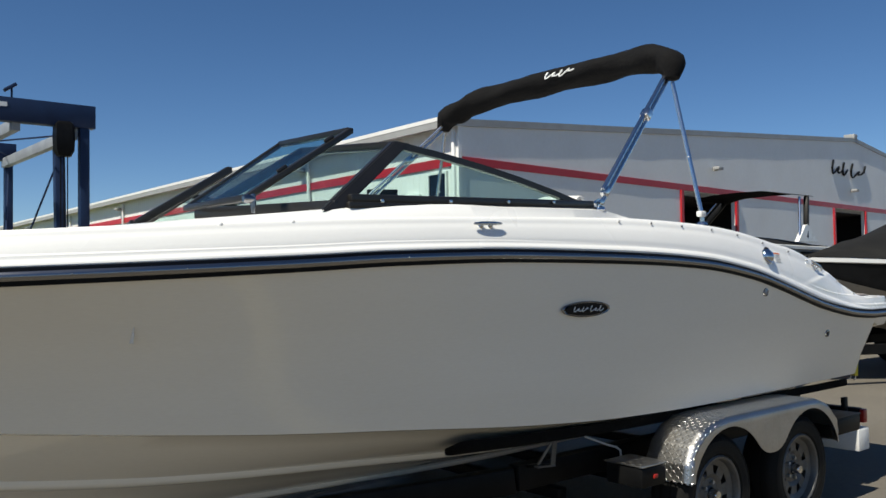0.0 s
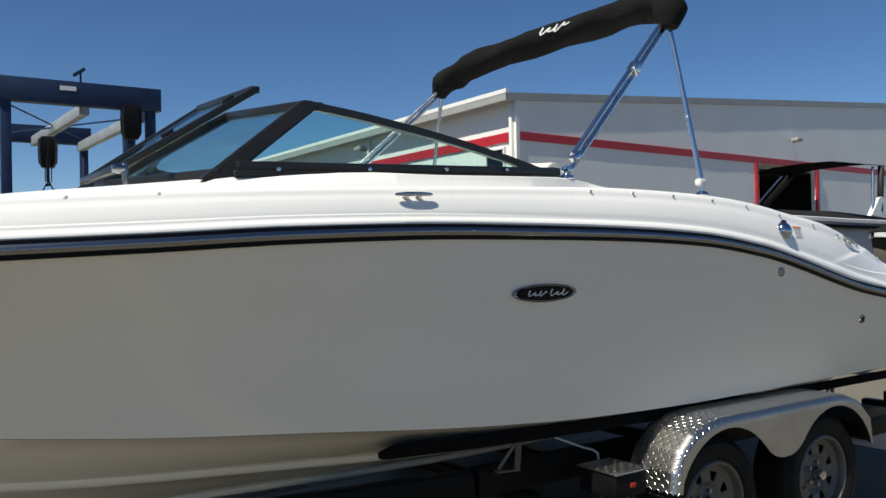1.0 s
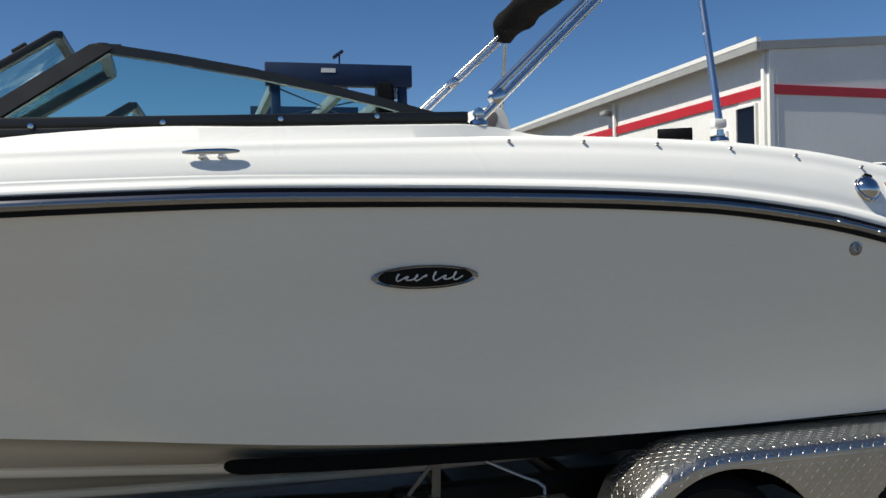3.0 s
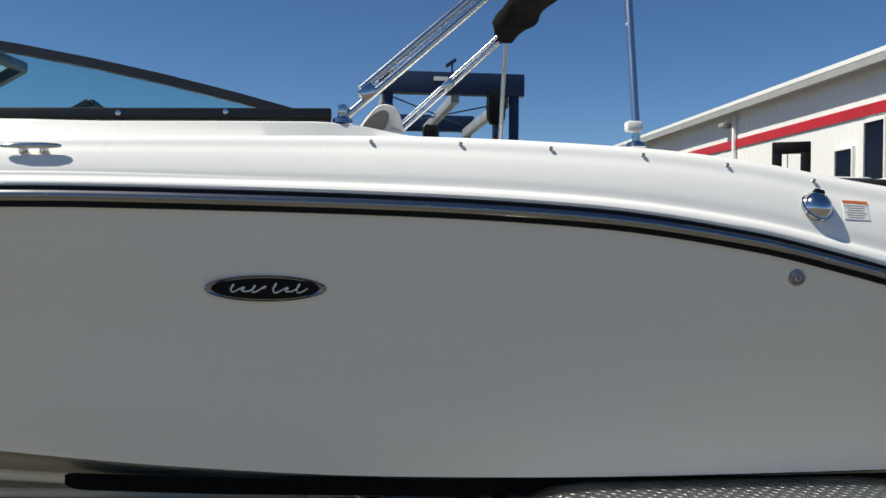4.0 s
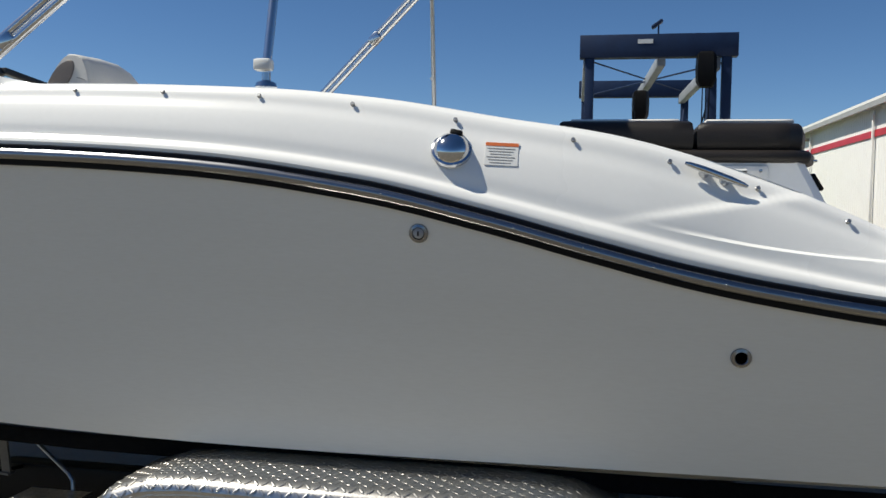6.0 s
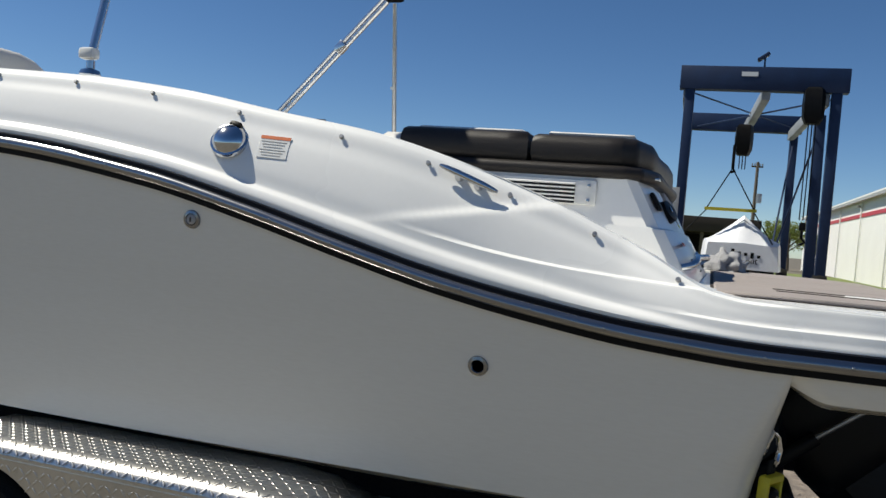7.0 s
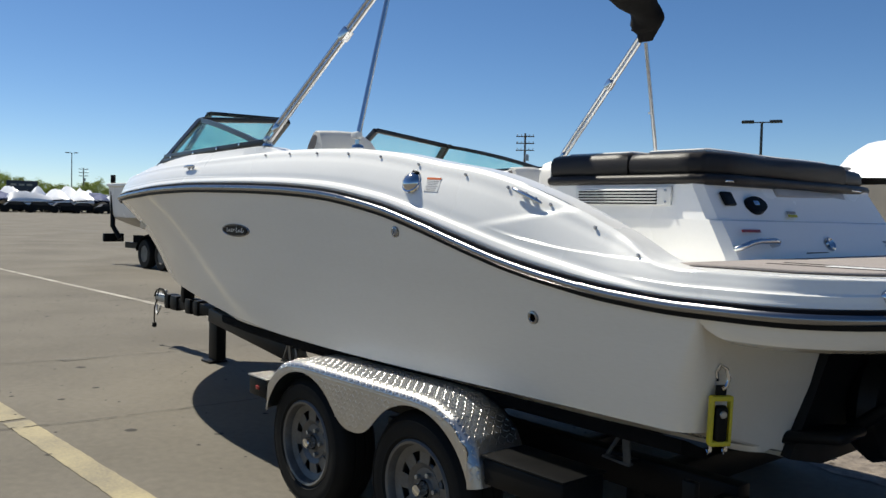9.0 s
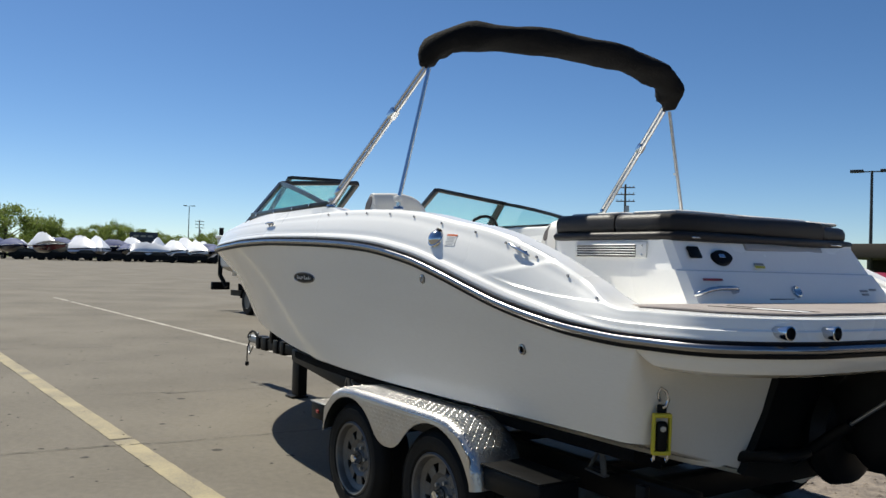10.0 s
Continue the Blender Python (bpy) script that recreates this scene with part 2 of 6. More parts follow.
def beam(a, b, w, h, bevel=0.0, into=None):
    """A straight bar from a to b, w across and h high."""
    a, b = Vector(a), Vector(b)
    d = b - a
    z = Vector((0, 0, 1)) if abs(d.normalized().z) < 0.98 else Vector((0, 1, 0))
    x = d.normalized()
    y = z.cross(x).normalized()
    r = Matrix((x, y, x.cross(y))).transposed()
    return box((d.length, w, h), (a + b) / 2, bevel, r, into)


def tube(points, r, n=10, caps=True, into=None, taper=None):
    """A round bar along points."""
    pts = [Vector(p) for p in points]
    rows = []
    side = None
    for i, p in enumerate(pts):
        d = (pts[min(i + 1, len(pts) - 1)] - pts[max(i - 1, 0)]).normalized()
        if side is None:
            side = d.orthogonal().normalized()
        side = (side - d * side.dot(d)).normalized()
        up = d.cross(side)
        k = r * (taper[i] if taper else 1)
        rows.append([p + (side * math.cos(2 * math.pi * j / n) + up * math.sin(2 * math.pi * j / n)) * k for j in range(n)])
    return loft(rows, close_u=True, cap=caps, into=into)


def disc(profile, axis="Y", n=28, at=(0, 0, 0), turn=None, into=None, ends=True):
    """A turned shape: (radius, along) pairs spun round an axis."""
    rows = []
    for r, a in profile:
        row = []
        for j in range(n):
            c, s = math.cos(2 * math.pi * j / n) * r, math.sin(2 * math.pi * j / n) * r
            row.append({"Y": (c, a, s), "Z": (c, s, a), "X": (a, c, s)}[axis])
        rows.append(row)
    bm = loft(rows, close_u=True, into=None)
    for row in (0, len(rows) - 1):
        if ends and profile[row][0] > 1e-4:
            bm.verts.ensure_lookup_table()
            bm.faces.new(bm.verts[row * n:(row + 1) * n])
    bmesh.ops.remove_doubles(bm, verts=bm.verts, dist=1e-5)
    m = Matrix.Translation(at) @ (turn.to_4x4() if turn else Matrix())
    bmesh.ops.transform(bm, matrix=m, verts=bm.verts)
    return merge(into, bm) if into else bm


def prism(outline, depth, axis="Y", at=0.0, into=None):
    """A flat outline (pairs) given thickness along an axis, from at to at + depth."""
    def put(p, k):
        return {"Y": (p[0], k, p[1]), "Z": (p[0], p[1], k), "X": (k, p[0], p[1])}[axis]
    bm = into or bmesh.new()
    a = [bm.verts.new(put(p, at)) for p in outline]
    b = [bm.verts.new(put(p, at + depth)) for p in outline]
    bm.faces.new(a), bm.faces.new(b[::-1])
    for i in range(len(a)):
        j = (i + 1) % len(a)
        bm.faces.new((a[i], b[i], b[j], a[j]))
    return bm


def plate(corners, thick, bevel=0.0):
    """A flat four-cornered slab, its front at the corners."""
    c = [Vector(p) for p in corners]
    nrm = (c[1] - c[0]).cross(c[-1] - c[0]).normalized() * thick
    bm = bmesh.new()
    a = [bm.verts.new(p) for p in c]
    b = [bm.verts.new(p + nrm) for p in c]
    bm.faces.new(a), bm.faces.new(b[::-1])
    for i in range(len(a)):
        j = (i + 1) % len(a)
        bm.faces.new((a[i], b[i], b[j], a[j]))
    if bevel:
        bmesh.ops.bevel(bm, geom=bm.edges, offset=bevel, segments=2, affect="EDGES")
    return bm


def along(table):
    """A smooth function through (x, value) pairs, flat past the ends."""
    xs, ys = [p[0] for p in table], [p[1] for p in table]
    d = [0.0] * len(xs)
    for i in range(1, len(xs) - 1):
        h0, h1 = xs[i] - xs[i - 1], xs[i + 1] - xs[i]
        s0, s1 = (ys[i] - ys[i - 1]) / h0, (ys[i + 1] - ys[i]) / h1
        d[i] = 0 if s0 * s1 <= 0 else 2 * s0 * s1 / (s0 + s1)

    def f(x):
        if x <= xs[0]:
            return ys[0]
        if x >= xs[-1]:
            return ys[-1]
        i = max(k for k in range(len(xs) - 1) if xs[k] <= x)
        h = xs[i + 1] - xs[i]
        t = (x - xs[i]) / h
        return (ys[i] * (1 + 2 * t) * (1 - t) ** 2 + d[i] * h * t * (1 - t) ** 2
                + ys[i + 1] * t * t * (3 - 2 * t) + d[i + 1] * h * t * t * (t - 1))
    return f


# ---- ground ----
def sheet(name, corners, z, mat, label, category="ground"):
    bm = bmesh.new()
    bm.faces.new([bm.verts.new((x, y, z)) for x, y in corners])
    return solid(name, bm, mat, label, category)


sheet("ground", [(-2500, -2500), (2500, -2500), (2500, 2500), (-2500, 2500)], 0.0, ASPHALT, "sunlit tan worn asphalt of a wide boat yard")


# ---- the boat ----
boat = thing("bowrider_boat", "white bowrider motorboat with grey shaded hull on a tandem trailer", "boat", at=Matrix.Translation((0, 0, -0.03)))
STERN, BOWX = 2.63, -4.72
rail_z = along([(-4.8, 1.475), (-3.6, 1.49), (-2.4, 1.530), (-1.96, 1.551), (-1.37, 1.563), (-0.87, 1.558), (-0.42, 1.548), (0.04, 1.524), (0.5, 1.464),
                (0.81, 1.395), (1.08, 1.325), (1.3, 1.272), (1.52, 1.232), (1.8, 1.196), (2.07, 1.182), (2.35, 1.182), (2.7, 1.19)])
crest_z = along([(-4.8, 1.585), (-4.0, 1.625), (-3.0, 1.68), (-2.2, 1.725), (-1.3, 1.757), (-0.9, 1.768), (-0.5, 1.776), (-0.27, 1.774), (0.2, 1.758), (0.52, 1.729),
                 (0.84, 1.678), (1.11, 1.636), (1.46, 1.535), (1.775, 1.404), (1.93, 1.33), (2.02, 1.318), (2.7, 1.315)])
plinth = along([(-3.0, 0.0), (-2.73, 0.012), (-2.45, 0.022), (-2.15, 0.037), (-1.8, 0.050), (-1.64, 0.053), (-1.3, 0.045), (-0.75, 0.042), (-0.62, 0.03), (-0.45, 0.0)])
HALF = 1.305


def half_beam(x):
    if x < -1.2:
        s = min(1, (-1.2 - x) / (-1.2 - BOWX))
        return HALF * (1 - s ** 3.2)
    return HALF - 0.03 * max(0, (x - 0.5) / 2) ** 2


# plan of the rub rail: one closed loop from the stern's middle along port, round the bow and back
ring = []
for k in range(9):
    ring.append((STERN + 0.03 * (1 - (k / 8) ** 2), -0.86 * k / 8))
for k in range(1, 13):
    a = math.pi / 2 * k / 12
    ring.append((STERN - 0.42 * (1 - math.cos(a)), -0.86 - (half_beam(2.2) - 0.86) * math.sin(a)))
for k in range(1, 221):
    x = 2.2 - (2.2 + 1.6) * k / 220
    ring.append((x, -half_beam(x)))
for k in range(1, 49):
    w = k / 48
    s = 1 - (1 - w) ** 2.2
    x = -1.6 - (-1.6 - BOWX) * s
    ring.append((x, -half_beam(x)))
ring = ring + [(x, -y) for x, y in ring[-2:0:-1]]
NRING = len(ring)
inward = []
for i in range(NRING):
    (x0, y0), (x1, y1) = ring[i - 1], ring[(i + 1) % NRING]
    d = Vector((x1 - x0, y1 - y0)).normalized()
    inward.append(Vector((d.y, -d.x)))
if inward[60].y < 0:
    inward = [-v for v in inward]


def ring_row(off, height):
    """Points along the rail's plan, off inwards, at height(x)."""
    row = []
    for (x, y), n in zip(ring, inward):
        o = off(x) if callable(off) else off
        px, py = x + n.x * o, y + n.y * o
        if py * y < 0:
            py = 0.0
        row.append((px, py, height(x)))
    return row


# hull: stations from the transom to the stem
chine_z = along([(-4.6, 1.16), (-3.9, 1.08), (-3.0, 0.99), (-2.3, 0.925), (-1.82, 0.89), (-1.13, 0.832), (-0.5, 0.798), (0.2, 0.786), (2.1, 0.80)])
keel_z = along([(-4.3, 0.74), (-3.9, 0.60), (-3.3, 0.45), (-2.4, 0.37), (-1.0, 0.38), (0.6, 0.44), (2.1, 0.495)])


def chine_half(x):
    s = min(1, max(0, (0.2 - x) / (0.2 + 4.5)))
    return 1.19 * (1 - s ** 2.9)


# bottom of the hull: share of the way from chine to keel, and how far a spray strake stands down there
BOTTOM = [(0.08, 0), (0.18, 0), (0.27, 0), (0.315, 0), (0.322, 0.012), (0.33, 0.018), (0.345, 0.019), (0.39, 0.004), (0.41, 0.0), (0.50, 0), (0.60, 0),
          (0.66, 0), (0.667, 0.012), (0.675, 0.018), (0.69, 0.019), (0.735, 0.004), (0.755, 0), (0.84, 0), (0.92, 0), (1.0, 0)]
hull = bmesh.new()
rows = []
for k in range(64):
    u = 1 - (1 - k / 63) ** 1.5
    xr, xc, xk = 2.105 - u * (2.105 - BOWX), 2.035 - u * (2.035 + 4.5), 1.945 - u * (1.945 + 4.3)
    wr, wc = half_beam(xr), chine_half(xc)
    flare = min(1, max(0, (u - 0.25) / 0.65))
    zr, zc, zk = rail_z(xr) + 0.012, chine_z(xc), keel_z(xk)
    row = []
    for j in range(13):
        v = j / 12
        f = 0.95 * v + 0.05 * v ** 2.2 + 0.16 * math.sin(math.pi * v) * flare * flare * (3 - 2 * flare)
        row.append((xr + (xc - xr) * v, -(wr + (wc - wr) * f), zr + (zc - zr) * v))
    lip = min(0.05, wc * 0.2)
    row.append((xc, -(wc - lip), zc - 0.012))
    for v, step in BOTTOM:
        step *= min(1, max(0.0, (wc - 0.1) * 4))
        row.append((xc + (xk - xc) * v, -(wc - lip) * (1 - v), zc - 0.012 + (zk - zc + 0.012) * (v ** 0.92) - step))
    rows.append(row)
# the sides turn into the transom on a soft corner
ROUND = 0.10
softness = [ROUND * min(1.0, 0.04 + j / 8) for j in range(len(rows[0]))]
turned = []
for deg in (90, 75, 60, 45, 30, 15):
    a = radians(deg)
    turned.append([(x + soft * (math.sin(a) - 1), y * (1 - soft * (1 - math.cos(a)) / 1.2), z) for (x, y, z), soft in zip(rows[0], softness)])
rows[0] = [(x - soft, y, z) for (x, y, z), soft in zip(rows[0], softness)]
rows = turned + [rows[0]] + [r for r in rows[1:] if r[0][0] < rows[0][0][0] - 0.02]
for i in (1, -1):
    loft([[(x, i * y, z) for x, y, z in r] for r in rows], into=hull)
edge = rows[0] + [(x, -y, z) for x, y, z in rows[0][-2::-1]]
hull.faces.new([hull.verts.new(p) for p in edge])
bmesh.ops.remove_doubles(hull, verts=hull.verts, dist=0.0005)
part("hull", hull, HULL, boat, "glossy off-white gelcoat hull with spray strakes", 24)

# underside skirt of the swim platform, past the transom
skirt = bmesh.new()
aft = [i for i in range(NRING) if ring[i][0] > 2.02]
order = sorted(aft, key=lambda i: (i + NRING // 2) % NRING)
srows = []
for off, dz in ((0.001, 0.012), (0.014, -0.035), (0.028, -0.060), (0.070, -0.076), (0.5, -0.080)):
    r = ring_row(lambda x, off=off: off + 0.05 * max(0.0, (2.09 - x) / 0.07), rail_z)
    fade = [min(1, max(0, (r[i][0] - 2.03) / 0.15)) for i in order]
    srows.append([(r[i][0], r[i][1], r[i][2] + (dz if dz > 0 else dz * (0.1 + 0.9 * k * k * (3 - 2 * k)))) for i, k in zip(order, fade)])
loft(srows, into=skirt)
part("platform_underside", skirt, HULL, boat, "", 30)

# rub rail: black lip, stainless insert, navy band
lip = loft([ring_row(o, lambda x, d=d: rail_z(x) + d) for o, d in ((0.0, -0.005), (-0.007, -0.004), (-0.009, 0.009), (0.0, 0.013))], close_u=True, close_v=True)
part("rub_rail_lip", lip, BLACK, boat, "black rubber lip")
ins = loft([ring_row(o, lambda x, d=d: rail_z(x) + d) for o, d in
            ((0.0, 0.010), (-0.013, 0.011), (-0.018, 0.016), (-0.0205, 0.024), (-0.018, 0.033), (-0.012, 0.039), (0.0, 0.040))], close_u=True, close_v=True)
insert = part("rub_rail_insert", ins, INSERT, boat, "stainless insert with small rivets")
rivet = None
for k in range(38):
    x = -3.9 + 0.165 * k
    m = Matrix.Translation((x, -half_beam(x) - 0.0215, rail_z(x) + 0.025)) @ Matrix.Rotation(math.atan2(half_beam(x - 0.1) - half_beam(x + 0.1), 0.2), 4, "Z")
    if rivet is None:
        rivet = part("rivet", disc([(0.0, -0.0012), (0.003, -0.0008), (0.004, 0.001)], "Y", 8), INSERT, insert)
        rivet.matrix_basis = m
    else:
        again(rivet, m)
band = loft([ring_row(o, lambda x, d=d: rail_z(x) + d) for o, d in ((0.0, 0.039), (-0.003, 0.040), (-0.004, 0.050), (0.003, 0.053))], close_u=True, close_v=True)
part("rub_rail_band", band, NAVY, boat, "dark navy band")


# deck shell: from the rail up over the gunwale and down inside
def side(k):
    return lambda x: rail_z(x) + 0.051 + (crest_z(x) - rail_z(x) - 0.051) * k


LEAN = along([(0.0, 0.0), (0.05, -0.004), (0.12, 0.001), (0.19, 0.014), (0.34, 0.020), (0.5, 0.030), (0.66, 0.043), (0.8, 0.058), (0.9, 0.066), (0.96, 0.074), (1.0, 0.084)])


def ease(t):
    t = min(1.0, max(0.0, t))
    return t * t * (3 - 2 * t)


def skin_off(x, k):
    """How far the deck's side lies inside the rail; hollowed aft of the rising crease."""
    tall = min(1.0, max(0.18, (crest_z(x) - rail_z(x) - 0.054) / 0.165))
    off = 0.003 + LEAN(k) * (0.10 + 0.90 * tall ** 1.5) * (1 - 0.65 * ease((x - 1.75) / 0.35))
    z = side(k)(x)
    if 1.0 < x < 2.05:
        crease = 1.424 + (x - 1.08) * 0.162
        foot = 1.358 - (x - 1.2) * 0.045
        off -= 0.009 * min(1.0, max(0.0, (crease - z) / 0.014)) * min(1.0, max(0.0, (z - foot) / max(0.02, crease - foot))) * ease((x - 1.0) / 0.4) * ease((2.02 - x) / 0.08)
    off += 0.010 * (0.9 - 0.9 * tall ** 1.5) * ease((z - side(bends(x)[0])(x)) / 0.006)
    if 1.15 < x < 2.1:
        off += 0.008 * ease((z - side(bends(x)[1])(x)) / 0.006) * ease((x - 1.15) / 0.3) * ease((2.1 - x) / 0.1)
    return off


def bends(x):
    """Shares of the side's height at the ridge over the rail and at the ledge that leaves it aft."""
    tall = crest_z(x) - rail_z(x) - 0.051
    low = min(0.45, 0.035 / tall)
    ledge = (1.362 - (x - 1.2) * 0.045 - rail_z(x) - 0.051) / tall
    gap = low + 0.12 - ledge
    return low, min(0.93, (low + 0.12 + ledge + math.sqrt(gap * gap + 0.012)) / 2)


def lay(x, u):
    """Rows of the shell gathered on the ridge (0.2) and the ledge (0.4)."""
    a, b = bends(x)
    if u <= 0.2:
        return a * u / 0.2
    if u <= 0.4:
        return a + (b - a) * (u - 0.2) / 0.2
    return b + (1 - b) * (u - 0.4) / 0.6


STEPS = [0.0, 0.03, 0.06, 0.09, 0.12, 0.15, 0.175, 0.19] + [0.20 + 0.02 * k for k in range(11)] + [0.41 + 0.015 * k for k in range(37)] + [0.965, 0.985, 1.0]
shell = [ring_row(lambda x, u=u: skin_off(x, lay(x, u)), lambda x, u=u: side(lay(x, u))(x)) for u in STEPS]
shell += [ring_row(0.093, lambda x: crest_z(x) + plinth(x) * 0.85 + 0.002), ring_row(0.102, lambda x: crest_z(x) + plinth(x)),
          ring_row(0.195, lambda x: crest_z(x) + plinth(x) + 0.002), ring_row(0.207, lambda x: crest_z(x) + plinth(x) - 0.012), ring_row(0.215, lambda x: crest_z(x) - 0.16)]
part("deck", loft(shell, close_u=True), GEL, boat, "bright white gelcoat deck and gunwale", 30)


def on_deck(x, k):
    """Place and axes (x along, y outwards reversed, z up) on the port side of the deck."""
    def p(xx, kk):
        return Vector((xx, -(half_beam(xx) - skin_off(xx, kk)), side(kk)(xx)))
    u = (p(x + 0.02, k) - p(x - 0.02, k)).normalized()
    v = (p(x, k + 0.04) - p(x, k - 0.04))
    n = u.cross(v).normalized()
    if n.y > 0:
        n = -n
    yv = -n
    xv = (u - yv * u.dot(yv)).normalized()
    return Matrix.Translation(p(x, k)) @ Matrix((xv, yv, xv.cross(yv))).transposed().to_4x4()


# inner liner closes the cockpit
liner = bmesh.new()
lr = [ring_row(0.213, lambda x: crest_z(x) - 0.03), ring_row(0.30, lambda x: min(1.35, crest_z(x) - 0.05)), ring_row(0.45, lambda x: min(1.28, crest_z(x) - 0.06))]
loft(lr, close_u=True, into=liner)
liner.verts.ensure_lookup_table()
liner.faces.new(liner.verts[2 * NRING:3 * NRING])
part("cockpit_liner", liner, GEL, boat)

# swim platform top with its mat
plat = prism([(1.86, -1.20), (2.28, -1.185), (2.47, -1.08), (2.56, -0.86), (2.58, 0), (2.56, 0.86), (2.47, 1.08), (2.28, 1.185), (1.86, 1.20)], 0.06, "Z", 1.26)
part("swim_platform", plat, GEL, boat)


def slab(outline, z0, z1, bevel=0.004):
    bm = prism(outline, z1 - z0, "Z", z0)
    if bevel:
        bmesh.ops.bevel(bm, geom=bm.edges, offset=bevel, segments=1, affect="EDGES")
    return bm


def mat_piece(outline):
    cx, cy = sum(p[0] for p in outline) / len(outline), sum(p[1] for p in outline) / len(outline)
    under = [(x + math.copysign(0.009, x - cx), y + math.copysign(0.009, y - cy)) for x, y in outline]
    part("mat_border", slab(under, 1.318, 1.3225, 0), SEAM, boat)
    return part("deck_mat", slab(outline, 1.318, 1.330), MAT, boat, "taupe textured foam mat")


def arc_edge(y0, y1, n=10, inset=0.05):
    """The platform's aft outline between two breadths."""
    pts = []
    for k in range(n + 1):
        y = y0 + (y1 - y0) * k / n
        t = max(0.0, (abs(y) - 0.80) / 0.36)
        pts.append((2.585 - inset - 0.36 * (1 - math.sqrt(max(0, 1 - t * t))), y))
    return pts


mat_piece([(1.93, -1.14), (2.20, -1.13)] + arc_edge(-1.13, -0.42) + [(1.93, -0.42)])
mat_piece([(1.93, -0.405), (2.535, -0.405), (2.535, 0.405), (1.93, 0.405)])
mat_piece([(1.93, 0.42)] + arc_edge(0.42, 1.13) + [(2.20, 1.13), (1.93, 1.14)])
hatch = part("ladder_hatch", box((0.22, 0.05, 0.012), (2.36, -0.80, 1.3265), 0.004), WHITE, boat, "white recessed ladder hatch edge")
part("ladder_hatch_groove", box((0.40, 0.012, 0.01), (2.28, -0.86, 1.327)), SEAM, boat)
part("ladder_hatch_groove", box((0.40, 0.012, 0.01), (2.28, -0.745, 1.327)), SEAM, boat)

# windshield: black frames round raked panes, the middle pane swung open onto the port side
def bar(a, b, w=0.045, h=0.03):
    return beam(a, b, w, h, 0.006)


def windshield(s):
    drop = 0.022 if s > 0 else 0.0
    foot, apex, aft = (-2.14, s * 1.178, 1.772), (-1.785, s * 1.068, 2.045 - drop), (-0.76 - drop, s * 1.168, 1.828 - drop)
    inner_b, inner_t = (-2.35, s * 0.39, 1.79), (-1.84, s * 0.39, 2.10)
    v = [Vector(p) for p in (foot, apex, aft, inner_b, inner_t)]
    pillar = loft([[(x + e * 0.046, y + s * g * 0.016, z) for e, g in ((-1, -1), (-0.94, 1), (0.94, 1), (1, -1))] for x, y, z in ((-2.192, s * 1.180, 1.742), (-1.772, s * 1.066, 2.057 - drop))], close_u=True, cap=True)
    bmesh.ops.bevel(pillar, geom=pillar.edges[:], offset=0.005, segments=2, affect="EDGES")
    ws = part("windshield_side", pillar, FRAMEB, boat, "black aluminium windshield frame")
    rail = [v[1].lerp(v[2], t) + Vector((0, s * 0.02, 0.016)) * 4 * t * (1 - t) for t in (0, 0.2, 0.4, 0.6, 0.8, 1)]
    part("top_bar", loft([[(p.x, p.y + dy, p.z + dz) for dy, dz in ((-0.014, -0.015), (0.014, -0.015), (0.016, 0.008), (0.010, 0.013), (-0.014, 0.013))] for p in rail], close_u=True, cap=True), FRAMEB, ws)
    part("base_bar", bar(v[0] + Vector((0.045, 0, 0.031)), v[2] + Vector((0.06, 0, 0.012)), 0.034, 0.034), FRAMEB, ws)
    part("base_trim", bar(v[0] + Vector((0.03, s * 0.002, 0.004)), v[2] + Vector((0.06, s * 0.004, -0.018)), 0.046, 0.026), FRAMEB, ws)
    part("front_base_bar", bar(v[0], v[3], 0.05, 0.045), FRAMEB, ws)
    part("front_top_bar", bar(v[1], v[4], 0.035, 0.035), FRAMEB, ws)
    part("inner_bar", bar(v[3], v[4], 0.04, 0.04), FRAMEB, ws)
    g = part("side_pane", prism3(v[0], v[2], v[1]), GLASS, ws, "green-tinted glass")
    g.visible_shadow = False
    g = part("front_pane", plate([v[3], v[0], v[1], v[4]], 0.006), GLASS, ws, "green-tinted glass")
    g.visible_shadow = False
    for t in (0.13, 0.38, 0.62, 0.83):
        p = v[0].lerp(v[2], t)
        part("screw", disc([(0.0, -0.006), (0.008, -0.005), (0.009, 0.0)], "Y", 10, (p.x, p.y + s * 0.022, p.z + 0.018), Matrix.Rotation(0 if s < 0 else math.pi, 3, "Z")), CHROME, ws)
    return ws


def prism3(a, b, c, thick=0.006):
    n = (b - a).cross(c - a).normalized() * thick
    bm = bmesh.new()
    lo = [bm.verts.new(p) for p in (a, b, c)]
    hi = [bm.verts.new(p + n) for p in (a, b, c)]
    bm.faces.new(lo), bm.faces.new(hi[::-1])
    for i in range(3):
        bm.faces.new((lo[i], hi[i], hi[(i + 1) % 3], lo[(i + 1) % 3]))
    return bm


windshield(-1), windshield(1)
pb, pt, fb, ft = Vector((-2.41, -0.40, 1.81)), Vector((-1.958, -0.40, 2.122)), Vector((-2.40, -0.94, 1.81)), Vector((-1.93, -0.94, 2.11))
door = part("windshield_door", bar(pb, pt, 0.024, 0.024), FRAMEB, boat, "opened middle windshield panel with black frame")
part("door_top_bar", bar(pt, ft, 0.034, 0.026), FRAMEB, door)
part("door_free_bar", bar(fb, ft, 0.036, 0.026), FRAMEB, door)
part("door_base_bar", bar(pb, fb, 0.028, 0.026), FRAMEB, door)
g = part("door_pane", plate([pb, fb, ft, pt], 0.006), GLASS, door, "green-tinted glass")
g.visible_shadow = False
